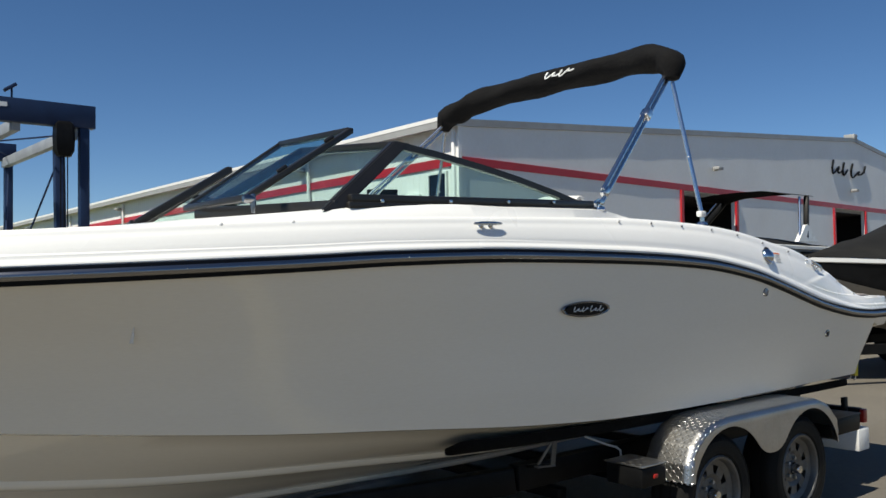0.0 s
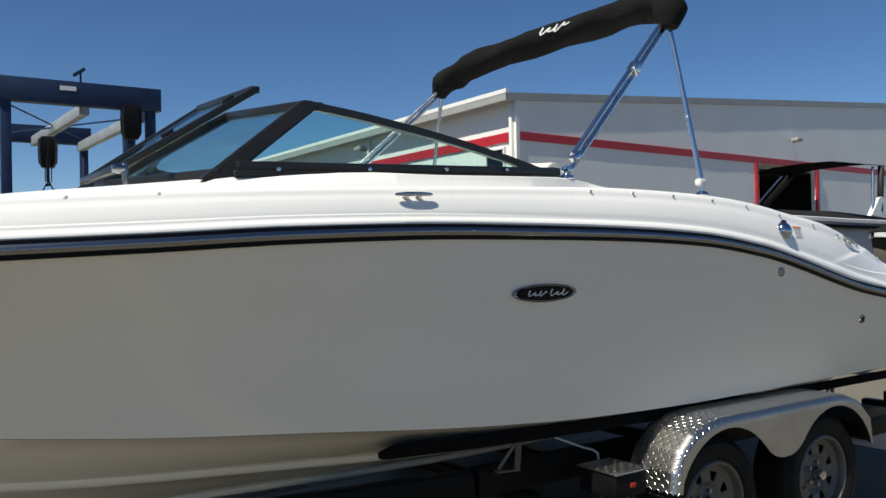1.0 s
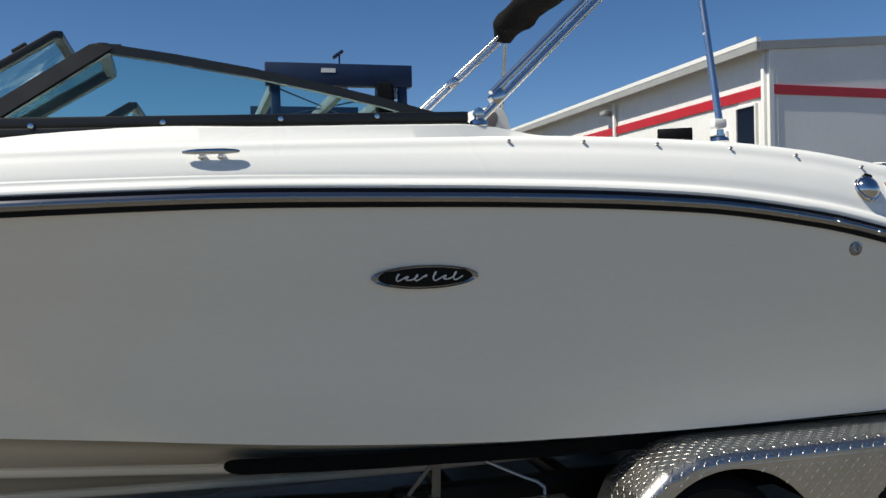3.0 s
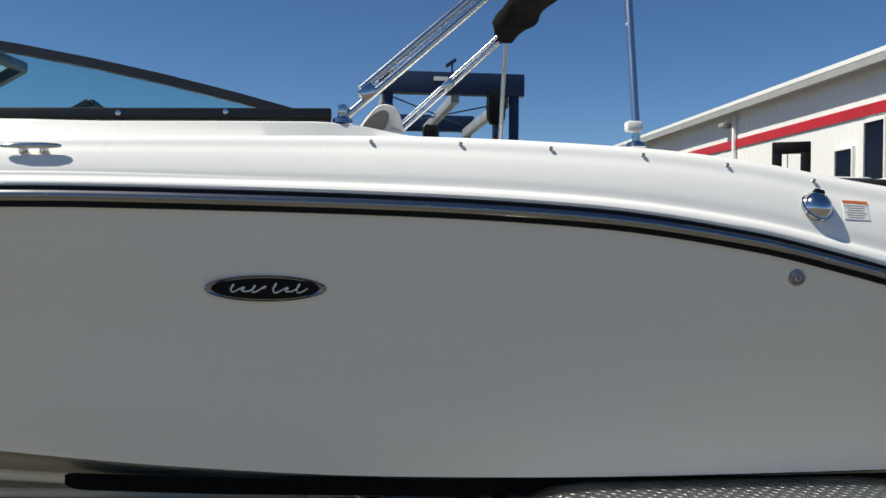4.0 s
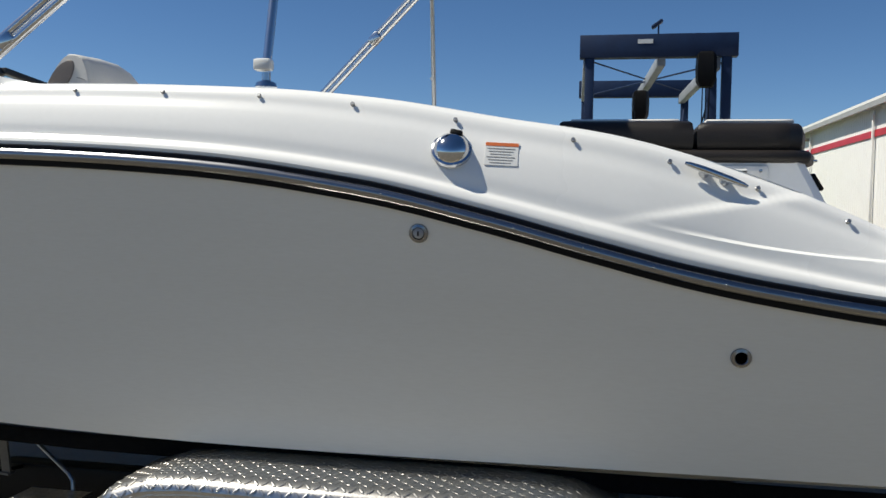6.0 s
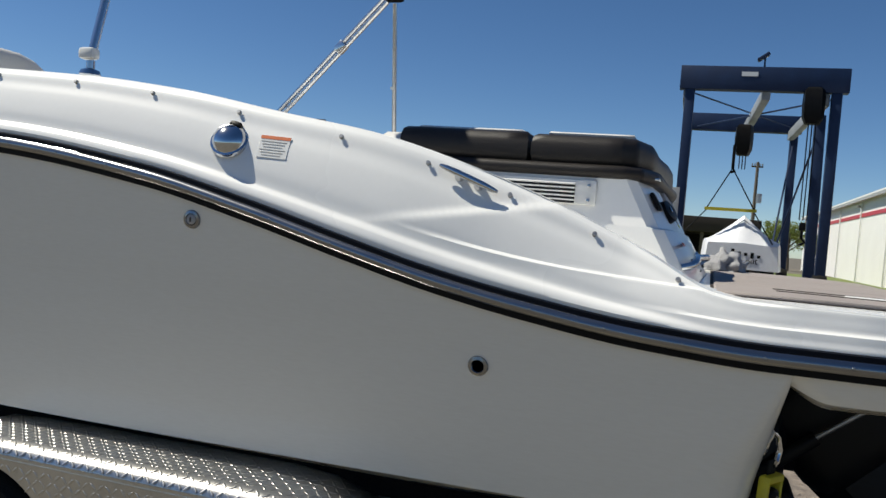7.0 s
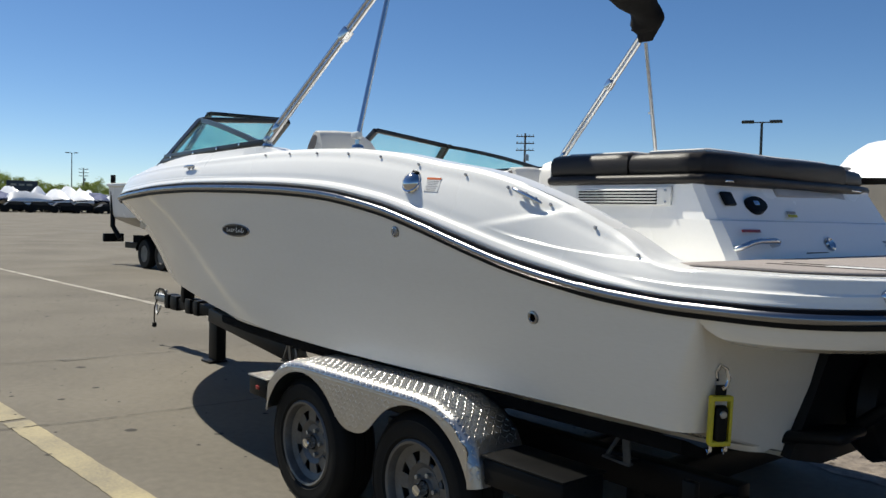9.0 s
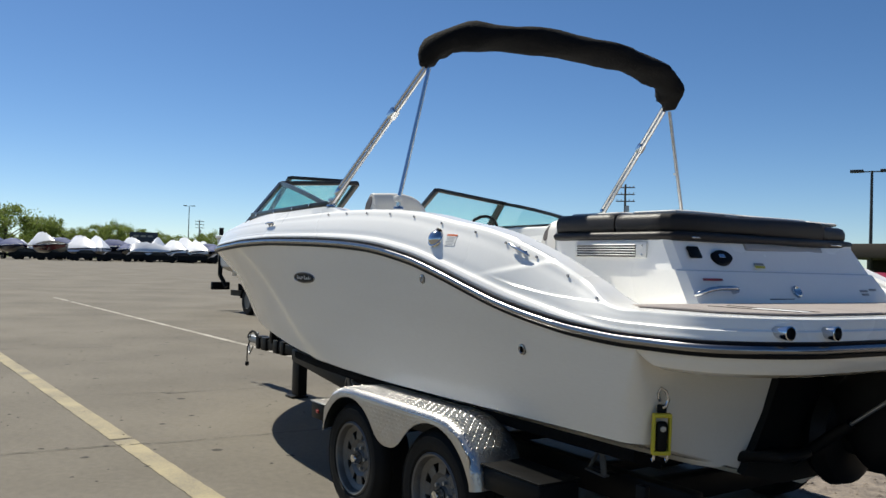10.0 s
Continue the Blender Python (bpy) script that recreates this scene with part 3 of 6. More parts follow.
for t in (0.35, 0.8):
    p = fb.lerp(ft, t) + Vector((-0.012, 0.0, 0.016))
    part("latch", box((0.050, 0.014, 0.014), p, 0.005, Matrix.Rotation(radians(-32), 3, "Y")), FRAMEB, door)
# stainless hinge knuckle at the door's foot
part("door_catch", merge(disc([(0.012, -0.02), (0.018, 0), (0.012, 0.02)], "X", 12, (-2.42, -1.0, 1.80)), disc([(0.008, -0.04), (0.012, 0), (0.008, 0.03)], "Z", 12, (-2.40, -1.0, 1.79))), INSERT, door, "stainless catch")

# dash consoles behind the screen
for s in (-1, 1):
    c = loft([[(-2.86, s * 0.42, 1.30), (-2.86, s * 1.06, 1.30)], [(-2.85, s * 0.42, 1.62), (-2.85, s * 1.07, 1.63)], [(-2.78, s * 0.42, 1.67), (-2.78, s * 1.09, 1.68)], [(-2.40, s * 0.41, 1.755), (-2.35, s * 1.12, 1.735)],
              [(-2.25, s * 0.41, 1.775), (-2.12, s * 1.13, 1.755)], [(-1.95, s * 0.42, 1.79), (-1.80, s * 1.12, 1.765)],
              [(-1.85, s * 0.42, 1.60), (-1.72, s * 1.10, 1.56)], [(-1.85, s * 0.42, 1.28), (-1.72, s * 1.08, 1.28)]])
    part("dash_console", c, GEL, boat, "white moulded dash console")
wheel = part("steering_wheel", tube([(-1.62 + 0.06 * math.cos(a), 0.72 + 0.17 * math.sin(a), 1.72 + 0.16 * math.cos(a)) for a in [2 * math.pi * k / 20 for k in range(21)]], 0.014, 8), BLACK, boat, "black steering wheel")
part("wheel_hub", disc([(0.0, -0.03), (0.05, -0.02), (0.05, 0.03), (0, 0.03)], "X", 16, (-1.64, 0.72, 1.72)), BLACK, wheel)


def head_bolster(cx, cy, dz=0.0, swivel=0.06):
    """Rounded ivory seat back with a dark inset, as it shows over the gunwale."""
    prof = [(-0.168, 0.0), (-0.13, 0.057), (-0.08, 0.107), (-0.04, 0.135), (0.0, 0.142), (0.053, 0.135), (0.085, 0.118), (0.113, 0.085), (0.127, 0.05), (0.13, 0.0)]
    prof = [tuple(0.5 * (2 * b[j] + (c[j] - a[j]) * t + (2 * a[j] - 5 * b[j] + 4 * c[j] - d[j]) * t * t + (3 * b[j] - a[j] - 3 * c[j] + d[j]) * t ** 3) for j in (0, 1))
            for a, b, c, d in zip([prof[0]] + prof, prof, prof[1:], prof[2:] + [prof[-1]]) for t in (0.0, 0.25, 0.5, 0.75)] + [prof[-1]]
    prof = [((x * 0.62 if x < 0 else x * 0.54) + 0.012 * z / 0.142, z * 1.03) for x, z in prof]
    rows = []
    for yy, k, kz in ((-0.12, 0.94, 0.96), (-0.112, 0.985, 0.99), (-0.09, 1.0, 1.0), (0.02, 1.0, 1.06), (0.12, 1.0, 1.07), (0.19, 0.99, 0.98), (0.245, 0.97, 0.80), (0.28, 0.93, 0.52), (0.30, 0.86, 0.15)):
        dx = -swivel * (yy + 0.12)
        rows.append([(cx + x * k + dx, cy + yy, 1.765 + dz + z * kz) for x, z in prof] + [(cx + 0.067 * k + dx, cy + yy, 1.40), (cx - 0.052 * k + dx, cy + yy, 1.40)])
    b = part("seat_back", loft(rows, close_u=True, cap=True), VINYLW, boat, "ivory wrapped bucket seat back", 50)
    inner = disc([(0.0, -0.006), (0.040, -0.005), (0.046, 0.004)], "Y", 26, (0, 0, 0))
    bmesh.ops.scale(inner, vec=(1.6, 1, 0.72), verts=inner.verts)
    bmesh.ops.transform(inner, matrix=Matrix.Translation((cx - 0.026, cy - 0.119, 1.834 + dz)) @ Matrix.Rotation(radians(-52), 4, "Y"), verts=inner.verts)
    part("seat_inset", inner, TAUPE, b, "taupe vinyl inset")
    part("seat_seam", tube([(cx + x, cy - 0.1205, 1.765 + dz + z) for x, z in ((0.03, 0.07), (0.045, 0.068), (0.06, 0.062))], 0.0012, 6), TAUPE, b)
    part("seat_seam", tube([(cx + 0.066 - swivel * (yy + 0.12), cy + yy, 1.765 + dz + 0.062 - 0.9 * max(0, yy - 0.1) ** 1.5) for yy in (-0.115, -0.05, 0.03, 0.1, 0.17, 0.22)], 0.0016, 6), TAUPE, b)
    part("seat_cushion", box((0.5, 0.45, 0.14), (cx - 0.22, cy, 1.40), 0.05, seg=3), VINYLW, b)
    part("seat_pedestal", disc([(0.16, 1.27), (0.06, 1.29), (0.06, 1.36), (0.14, 1.38)], "Z", 16, (cx - 0.2, cy, 0)), GEL, b)


head_bolster(-0.55, -0.84)
head_bolster(-0.55, 0.70, -0.12)

# transom box with the aft sun lounge
box_outline = [(0.90, -0.670), (1.665, -0.670), (1.695, -0.640), (1.722, -0.5), (1.745, 0.3), (1.735, 0.72), (1.68, 0.80), (0.90, 0.82)]
low_outline = [(0.90, -0.685), (1.830, -0.685), (1.865, -0.652), (1.895, -0.52), (1.91, 0.3), (1.895, 0.86), (1.82, 0.95), (0.90, 0.96)]
tb = bmesh.new()
levels = [(0, 1.0), (0, 1.30), (0.04, 1.33), (0.50, 1.466), (0.59, 1.471), (1.0, 1.60), (1.0, 1.615)]
rws = []
for t, z in levels:
    rws.append([(a[0] + (b[0] - a[0]) * t, a[1] + (b[1] - a[1]) * t, z) for a, b in zip(low_outline, box_outline)])
loft(rws, close_u=True, cap=True, into=tb)
bmesh.ops.bevel(tb, geom=[e for e in tb.edges if e.calc_face_angle(0) > 0.5], offset=0.012, segments=2, affect="EDGES")
part("transom_box", tb, GEL, boat, "white moulded transom with engine hatch", 30)


def cushion(name, outline, z0, z1, mat, label, puff=0.03, parent=boat):
    """A padded slab with rolled edges and a slight crown."""
    cx, cy = sum(p[0] for p in outline) / len(outline), sum(p[1] for p in outline) / len(outline)
    pts = []
    n = len(outline)
    for i in range(n):
        a, b = outline[i], outline[(i + 1) % n]
        for k in range(6):
            pts.append((a[0] + (b[0] - a[0]) * k / 6, a[1] + (b[1] - a[1]) * k / 6))
    rws = []
    for ins, t in ((0.03, 0.0), (0.008, 0.12), (0.0, 0.35), (0.0, 0.65), (0.012, 0.88), (0.035, 0.97), (0.075, 1.0)):
        row = []
        for x, y in pts:
            d = Vector((x - cx, y - cy))
            L = d.length
            row.append((cx + d.x * (L - ins) / L, cy + d.y * (L - ins) / L, z0 + (z1 - z0) * t))
        rws.append(row)
    rws.append([(cx + (x - cx) * 0.45, cy + (y - cy) * 0.45, z1 + puff * 0.6) for x, y in pts])
    rws.append([(cx + (x - cx) * 0.05, cy + (y - cy) * 0.05, z1 + puff) for x, y in pts])
    return part(name, loft(rws, close_u=True, cap=True), mat, parent, label, 60)


cushion("sun_pad_base", [(0.95, -0.690), (1.655, -0.690), (1.705, -0.660), (1.750, -0.52), (1.768, 0.3), (1.73, 0.74), (1.64, 0.82), (0.95, 0.83)], 1.60, 1.645, VINYL, "espresso vinyl base cushion", 0.01)
cushion("sun_pad", [(0.955, -0.675), (1.365, -0.675), (1.365, 0.46), (0.955, 0.46)], 1.63, 1.735, VINYL, "espresso vinyl sun pad", 0.012)
cushion("sun_pad", [(1.375, -0.675), (1.640, -0.672), (1.685, -0.640), (1.725, -0.50), (1.742, 0.2), (1.74, 0.46), (1.375, 0.46)], 1.63, 1.73, VINYL, "espresso vinyl sun pad", 0.012)
cushion("sun_pad", [(1.375, 0.47), (1.735, 0.47), (1.70, 0.72), (1.62, 0.80), (1.375, 0.80)], 1.625, 1.72, VINYL, "espresso vinyl sun pad", 0.012)
for y0, y1, x0, x1 in ((-0.60, 0.40, 0.99, 1.33), (-0.59, 0.41, 1.41, 1.67), (0.51, 0.74, 1.41, 1.64)):
    cushion("sun_pad_top", [(x0, y0), (x1, y0), (x1, y1), (x0, y1)], 1.724, 1.746, VINYLW, "ivory vinyl top panel", 0.008)
cushion("aft_bench_back", [(0.88, -0.68), (0.95, -0.68), (0.95, 0.82), (0.88, 0.82)], 1.2, 1.715, VINYLW, "ivory vinyl bench back", 0.02)

# louvred vent in the transom box's port side
vent = part("engine_vent", box((0.475, 0.012, 0.074), (1.345, -0.679, 1.557), 0.005), WHITE, boat, "white louvred engine vent")
for k in range(5):
    part("louvre", box((0.39, 0.010, 0.0040), (1.325, -0.687, 1.5335 + 0.0118 * k), 0.001, Matrix.Rotation(radians(28), 3, "X")), WHITE, vent)
    # dark strip painted as the shade between two louvres
    part("louvre_gap", box((0.39, 0.006, 0.0086), (1.325, -0.687, 1.5275 + 0.0118 * k)), SHADE, vent)
for dz in (-0.022, 0.022):
    part("screw", disc([(0, -0.005), (0.005, -0.004), (0.006, 0)], "Y", 8, (1.56, -0.686, 1.555 + dz)), CHROME, vent)

# aft transom face: speaker, remote socket, handle, shower plug, labels
def on_transom(y, z):
    """Point and turn on the sloping aft face."""
    x = 1.888 - (z - 1.33) * 0.60 - (0.03 if y < -0.5 else 0)
    return Vector((x, y, z))


tilt = Matrix.Rotation(radians(-31), 3, "Y")
spk = disc([(0.0, 0.010), (0.040, 0.012), (0.053, 0.009), (0.058, -0.012)], "X", 30)
bmesh.ops.scale(spk, vec=(1, 1.06, 0.66), verts=spk.verts)
bmesh.ops.transform(spk, matrix=Matrix.Translation(on_transom(-0.40, 1.53) + Vector((0.008, 0, 0))) @ Matrix.Rotation(radians(-12), 4, "Z") @ tilt.to_4x4(), verts=spk.verts)
speaker = part("transom_speaker", spk, BLACK, boat, "black round speaker")
part("speaker_badge", box((0.004, 0.05, 0.02), on_transom(-0.40, 1.53) + Vector((0.016, 0, 0.008)), 0.002, tilt), CHROME, speaker)
part("remote_socket", box((0.014, 0.075, 0.06), on_transom(-0.550, 1.55) + Vector((0.020, 0, 0)), 0.006, tilt), BLACK, boat, "black remote socket")
hp = [on_transom(y, z) + Vector((out, 0, 0)) for y, z, out in ((-0.645, 1.362, 0.0), (-0.643, 1.370, 0.030), (-0.63, 1.378, 0.046), (-0.60, 1.386, 0.054), (-0.54, 1.393, 0.058), (-0.48, 1.395, 0.056),
                                                                (-0.445, 1.392, 0.048), (-0.43, 1.384, 0.034), (-0.425, 1.376, 0.0))]
part("grab_handle", tube(hp, 0.011, 12), CHROME, boat, "stainless grab handle")
part("shower_socket", disc([(0.0, 0.004), (0.018, 0.006), (0.024, 0.012), (0.030, 0.009), (0.032, 0)], "X", 24, on_transom(0.03, 1.375) + Vector((0.014, 0, 0.004)), tilt), CHROME, boat, "round stainless shower socket")
part("transom_hatch_line", box((0.004, 0.62, 0.004), on_transom(0.12, 1.345) + Vector((0.008, 0, 0)), 0, tilt), SEAM, boat)
# grey slab: the shade below the sun pad put into its colour
part("hatch_recess", box((0.05, 0.62, 0.055), on_transom(0.12, 1.585) + Vector((-0.010, 0, 0)), 0.01, tilt), GREYV, boat, "grey slab coloured as the shade in the recess below the sun pad")
for y, w, z, m in ((-0.53, 0.13, 1.43, REDINK), (-0.15, 0.07, 1.505, INK), (-0.15, 0.07, 1.492, YELLOW), (0.62, 0.07, 1.385, INK), (0.71, 0.06, 1.392, INK), (0.62, 0.06, 1.368, INK)):
    part("warning_label", box((0.003, w, 0.011), on_transom(y, z) + Vector((0.038 if y < -0.45 else 0.012, 0, 0)), 0, tilt), m, boat)
for y in (-0.50, 0.55):
    part("pad_hinge", box((0.03, 0.12, 0.008), (1.735, y, 1.617), 0.002), CHROME, boat)

# exhaust tips in the stern face
for x, y, deg in ((2.560, -1.09, -8), (2.618, -0.92, -4)):
    out = Matrix.Rotation(radians(deg), 3, "Z")
    e = part("exhaust_tip", disc([(0.019, -0.09), (0.021, 0.0), (0.025, 0.04), (0.021, 0.042), (0.018, 0.02)], "X", 20, (x, y, 1.272), out), CHROME, boat, "small chrome exhaust tip")
    # flat dark disc, coloured as the shade down the pipe
    part("exhaust_bore", disc([(0.0, 0.024), (0.018, 0.024)], "X", 20, (x, y, 1.272), out), SHADE, e)


# deck fittings along the gunwale
def cleat(x, k, pitch=0.0):
    m = on_deck(x, k) @ Matrix.Rotation(radians(pitch), 4, "Y")

    def put(bm):
        bmesh.ops.transform(bm, matrix=m, verts=bm.verts)
        return bm
    post = [(0.0, -0.018), (0.007, -0.018), (0.009, -0.006), (0.014, 0.002)]
    c = part("cleat", put(disc(post, "Y", 12, (-0.026, 0, 0))), CHROME, boat, "polished stainless mooring cleat")
    part("cleat_post", put(disc(post, "Y", 12, (0.026, 0, 0))), CHROME, c)
    part("cleat_horn", put(tube([(dx, -0.021 + 3.0 * dx * dx * 0.12, 0) for dx in (-0.078, -0.066, -0.034, 0, 0.034, 0.066, 0.078)], 0.0085, 12, taper=[0.4, 0.75, 1, 1, 1, 0.75, 0.4])), CHROME, c)


cleat(-1.484, 0.70), cleat(1.355, 0.86, 4)
SNAPS = [-0.588, -0.335, -0.074, 0.20, 0.455, 0.724, 1.018, 1.25, 1.456, 1.66, 1.852]
first = None
for x in SNAPS:
    m = on_deck(x, 0.88)
    if first is None:
        first = part("snap", disc([(0.0, -0.009), (0.0045, -0.009), (0.006, -0.005), (0.003, -0.003), (0.0065, 0.001)], "Y", 12), GALV, boat, "small stainless cover snap")
        first.matrix_basis = m
    else:
        again(first, m)
    again(first, Matrix.Scale(-1, 4, (0, 1, 0)) @ m)
for x in (-2.61, -2.354):
    base_ = disc([(0.0, -0.003), (0.004, -0.0025), (0.008, 0.001)], "Y", 12)
    bmesh.ops.transform(base_, matrix=on_deck(x, 0.93), verts=base_.verts)
    part("snap_base", base_, WHITE, boat, "small white cover snap base")

# chrome fill cap with its warning label
m = on_deck(0.720, 0.55) @ Matrix.Rotation(radians(-14), 4, "X")
cap_bm = disc([(0.0, -0.034), (0.016, -0.033), (0.032, -0.026), (0.042, -0.013), (0.0445, -0.006), (0.050, -0.004), (0.052, 0.004)], "Y", 32)
bmesh.ops.transform(cap_bm, matrix=m, verts=cap_bm.verts)
cap_ = part("fill_cap", cap_bm, CHROME, boat, "domed chrome fill cap")
hinge_bm = box((0.032, 0.026, 0.014), (0.002, -0.012, 0.040), 0.004)
bmesh.ops.transform(hinge_bm, matrix=m, verts=hinge_bm.verts)
part("cap_hinge", hinge_bm, BLACK, cap_)
m = on_deck(0.845, 0.61) @ Matrix.Rotation(radians(-9), 4, "Y")


def label_piece(name, size, where, mat, parent):
    bm = box(size, where)
    bmesh.ops.transform(bm, matrix=m, verts=bm.verts)
    return part(name, bm, mat, parent)


label_ = label_piece("warning_label", (0.082, 0.0015, 0.060), (0, -0.0005, 0), WHITE, boat)
tagged(label_, "white and orange warning label")
label_piece("label_header", (0.082, 0.001, 0.009), (0, -0.0015, 0.0255), ORANGE, label_)
for k in range(6):
    label_piece("label_line", (0.070 - 0.009 * (k % 3), 0.001, 0.002), (-0.002, -0.0015, 0.014 - 0.0075 * k), INK, label_)


def hull_y(x, z):
    """Breadth of the hull's side at x and z."""
    zr, zc = rail_z(x) + 0.012, chine_z(x)
    v = min(1, max(0, (zr - z) / (zr - zc)))
    return -(half_beam(x) + (chine_half(x) - half_beam(x)) * (0.95 * v + 0.05 * v ** 2.2))


# badge: black oval in a silver ring with bright strokes
bx, bz = -0.872, 1.345
by = hull_y(bx, bz)
b1 = disc([(0.0, -0.004), (0.148, -0.004), (0.158, -0.007), (0.165, -0.004), (0.166, 0.002)], "Y", 40)
bmesh.ops.scale(b1, vec=(1, 1, 0.22), verts=b1.verts)
tiltb = Matrix.Translation((bx, by, bz)) @ Matrix.Rotation(radians(7), 4, "X")
bmesh.ops.transform(b1, matrix=tiltb, verts=b1.verts)
badge = part("hull_badge", b1, INSERT, boat, "oval silver-edged black hull badge")
b2 = disc([(0.0, -0.008), (0.144, -0.008), (0.146, -0.005)], "Y", 40)
bmesh.ops.scale(b2, vec=(1, 1, 0.20), verts=b2.verts)
bmesh.ops.transform(b2, matrix=tiltb, verts=b2.verts)
part("badge_field", b2, BLACK, badge)


def flourish(w, h, n, r, m, parent, mat, name):
    """A looping pen stroke, standing for a script mark."""
    pts = []
    for k in range(int(n * 12) + 1):
        t = k / int(n * 12)
        pts.append(m @ Vector((-w / 2 + w * t + 0.35 * w / n * math.sin(2 * math.pi * n * t + 0.6), 0, h * (0.5 + 0.35 * math.sin(3.1 * t * n)) * math.sin(2 * math.pi * n * t) * 0.5 + 0.1 * h * math.sin(9 * t))))
    return part(name, tube(pts, r, 6), mat, parent)


flourish(0.10, 0.030, 3.5, 0.0022, tiltb @ Matrix.Translation((-0.050, -0.009, 0)), badge, WHITE, "badge_stroke")
flourish(0.095, 0.036, 3, 0.0022, tiltb @ Matrix.Translation((0.060, -0.009, 0)), badge, WHITE, "badge_stroke")

# drain fittings through the hull
for x, z in ((0.646, 1.385), (1.425, 1.106)):
    y = hull_y(x, z)
    d = part("drain_fitting", disc([(0.012, -0.003), (0.016, -0.008), (0.023, -0.006), (0.025, 0.0)], "Y", 26, (x, y, z), Matrix.Rotation(radians(8), 3, "X")), INSERT, boat, "round stainless drain fitting")
    if z < 1.2:
        # no real hole: a dark disc gives the shade of its depth
        part("drain_bore", disc([(0.0, -0.004), (0.0125, -0.004)], "Y", 20, (x, y - 0.001, z)), SHADE, d)
    else:
        part("drain_plug", disc([(0.0, -0.0095), (0.010, -0.009), (0.0135, -0.006), (0.014, 0.0)], "Y", 20, (x, y, z)), GREYV, d, "grey plug with a slot")
        part("plug_slot", box((0.004, 0.002, 0.012), (x, y - 0.0095, z - 0.001), 0), SEAM, d)


# bimini: folded into a black canvas boot, on aluminium bows
def bow(s):
    foot, joint = Vector((-0.668, s * 1.186, 1.825)), Vector((0.190, s * 0.998, 2.617))
    knuckle = foot.lerp(joint, 0.66)
    mount = part("bimini_bow", tube([foot, foot.lerp(joint, 0.97)], 0.0125, 12), TUBE, boat, "bright aluminium bimini bow")
    d = (joint - foot).normalized()
    up = Vector((-d.z, 0, d.x))
    part("bow_tube", tube([foot + up * 0.032 + d * 0.10, joint + up * 0.030 - d * 0.02], 0.0125, 12), TUBE, mount)
    part("knuckle", box((0.05, 0.05, 0.07), knuckle + up * 0.016, 0.010, d.to_track_quat("Z", "Y").to_matrix()), TUBE, mount)
    part("hinge", box((0.034, 0.034, 0.052), foot.lerp(joint, 0.09) + up * 0.014, 0.006, d.to_track_quat("Z", "Y").to_matrix()), CHROME, mount)
    part("deck_hinge", merge(disc([(0.03, -0.012), (0.028, 0.0), (0.014, 0.008), (0.014, 0.04), (0, 0.045)], "Z", 16, foot), disc([(0.0, -0.022), (0.014, -0.02), (0.014, 0.02), (0, 0.022)], "Y", 12, foot + Vector((0, 0, 0.025)))), CHROME, mount, "stainless deck hinge")
    base = Vector((0.197, s * 1.187, 1.765))
    strut = part("support_pole", tube([base + Vector((0, 0, 0.05)), joint + Vector((0.012, s * 0.015, -0.03))], 0.0125, 12), TUBE, boat, "slim aluminium support pole")
    part("pole_mount", disc([(0.03, 0.0), (0.026, 0.012), (0.012, 0.018), (0.012, 0.04), (0, 0.042)], "Z", 16, base), CHROME, strut)
    part("pole_clamp", box((0.05, 0.036, 0.032), base + Vector((-0.008, 0, 0.060)), 0.008), WHITE, strut, "white plastic clamp")
    part("pole_button", disc([(0.0, -0.018), (0.008, -0.017), (0.008, -0.008)], "Y", 8, base.lerp(joint, 0.45)), WHITE, strut)


bow(-1), bow(1)
# boot: a sagging sleeve across the boat
boot = []
rs = random.Random(5)
path_ = []
for k in range(41):
    t = -1 + 2 * k / 40
    yy = 1.02 * math.sin(t * math.pi / 2 * 0.98) / math.sin(math.pi / 2 * 0.98)
    e = abs(t)
    rise = 0.218 * (1 - e ** 3.2) ** 0.8 if e < 1 else 0.0
    path_.append(Vector((0.395 - 0.205 * e ** 1.5, yy, 2.60 + rise + 0.007 * math.sin(5 * t + 1))))
for k, p in enumerate(path_):
    d = (path_[min(k + 1, 40)] - path_[max(k - 1, 0)]).normalized()
    u = Vector((1, 0, 0))
    v = d.cross(u).normalized()
    e = abs(-1 + 2 * k / 40)
    r = 0.088 * (0.52 + 0.48 * min(1, (1 - e) * 6)) * (1 + 0.10 * math.sin(k * 0.9) * (0.3 + e))
    row = []
    for j in range(18):
        a = 2 * math.pi * j / 18
        q = r * (1 + 0.07 * math.sin(3 * a + k * 0.7) + 0.035 * rs.uniform(-1, 1))
        row.append(p + u * math.cos(a) * q * 1.25 + v * math.sin(a) * q * 0.9)
    boot.append(row)
boot_ob = part("bimini_boot", loft(boot, close_u=True, cap=True), CANVAS, boat, "black canvas boot over the folded bimini", 70)
flourish(0.26, 0.065, 4, 0.0055, Matrix.Translation((0.279, -0.069, 2.838)) @ Matrix.Rotation(radians(-90), 4, "Z") @ Matrix.Rotation(radians(-20), 4, "X"), boot_ob, WHITE, "boot_mark")

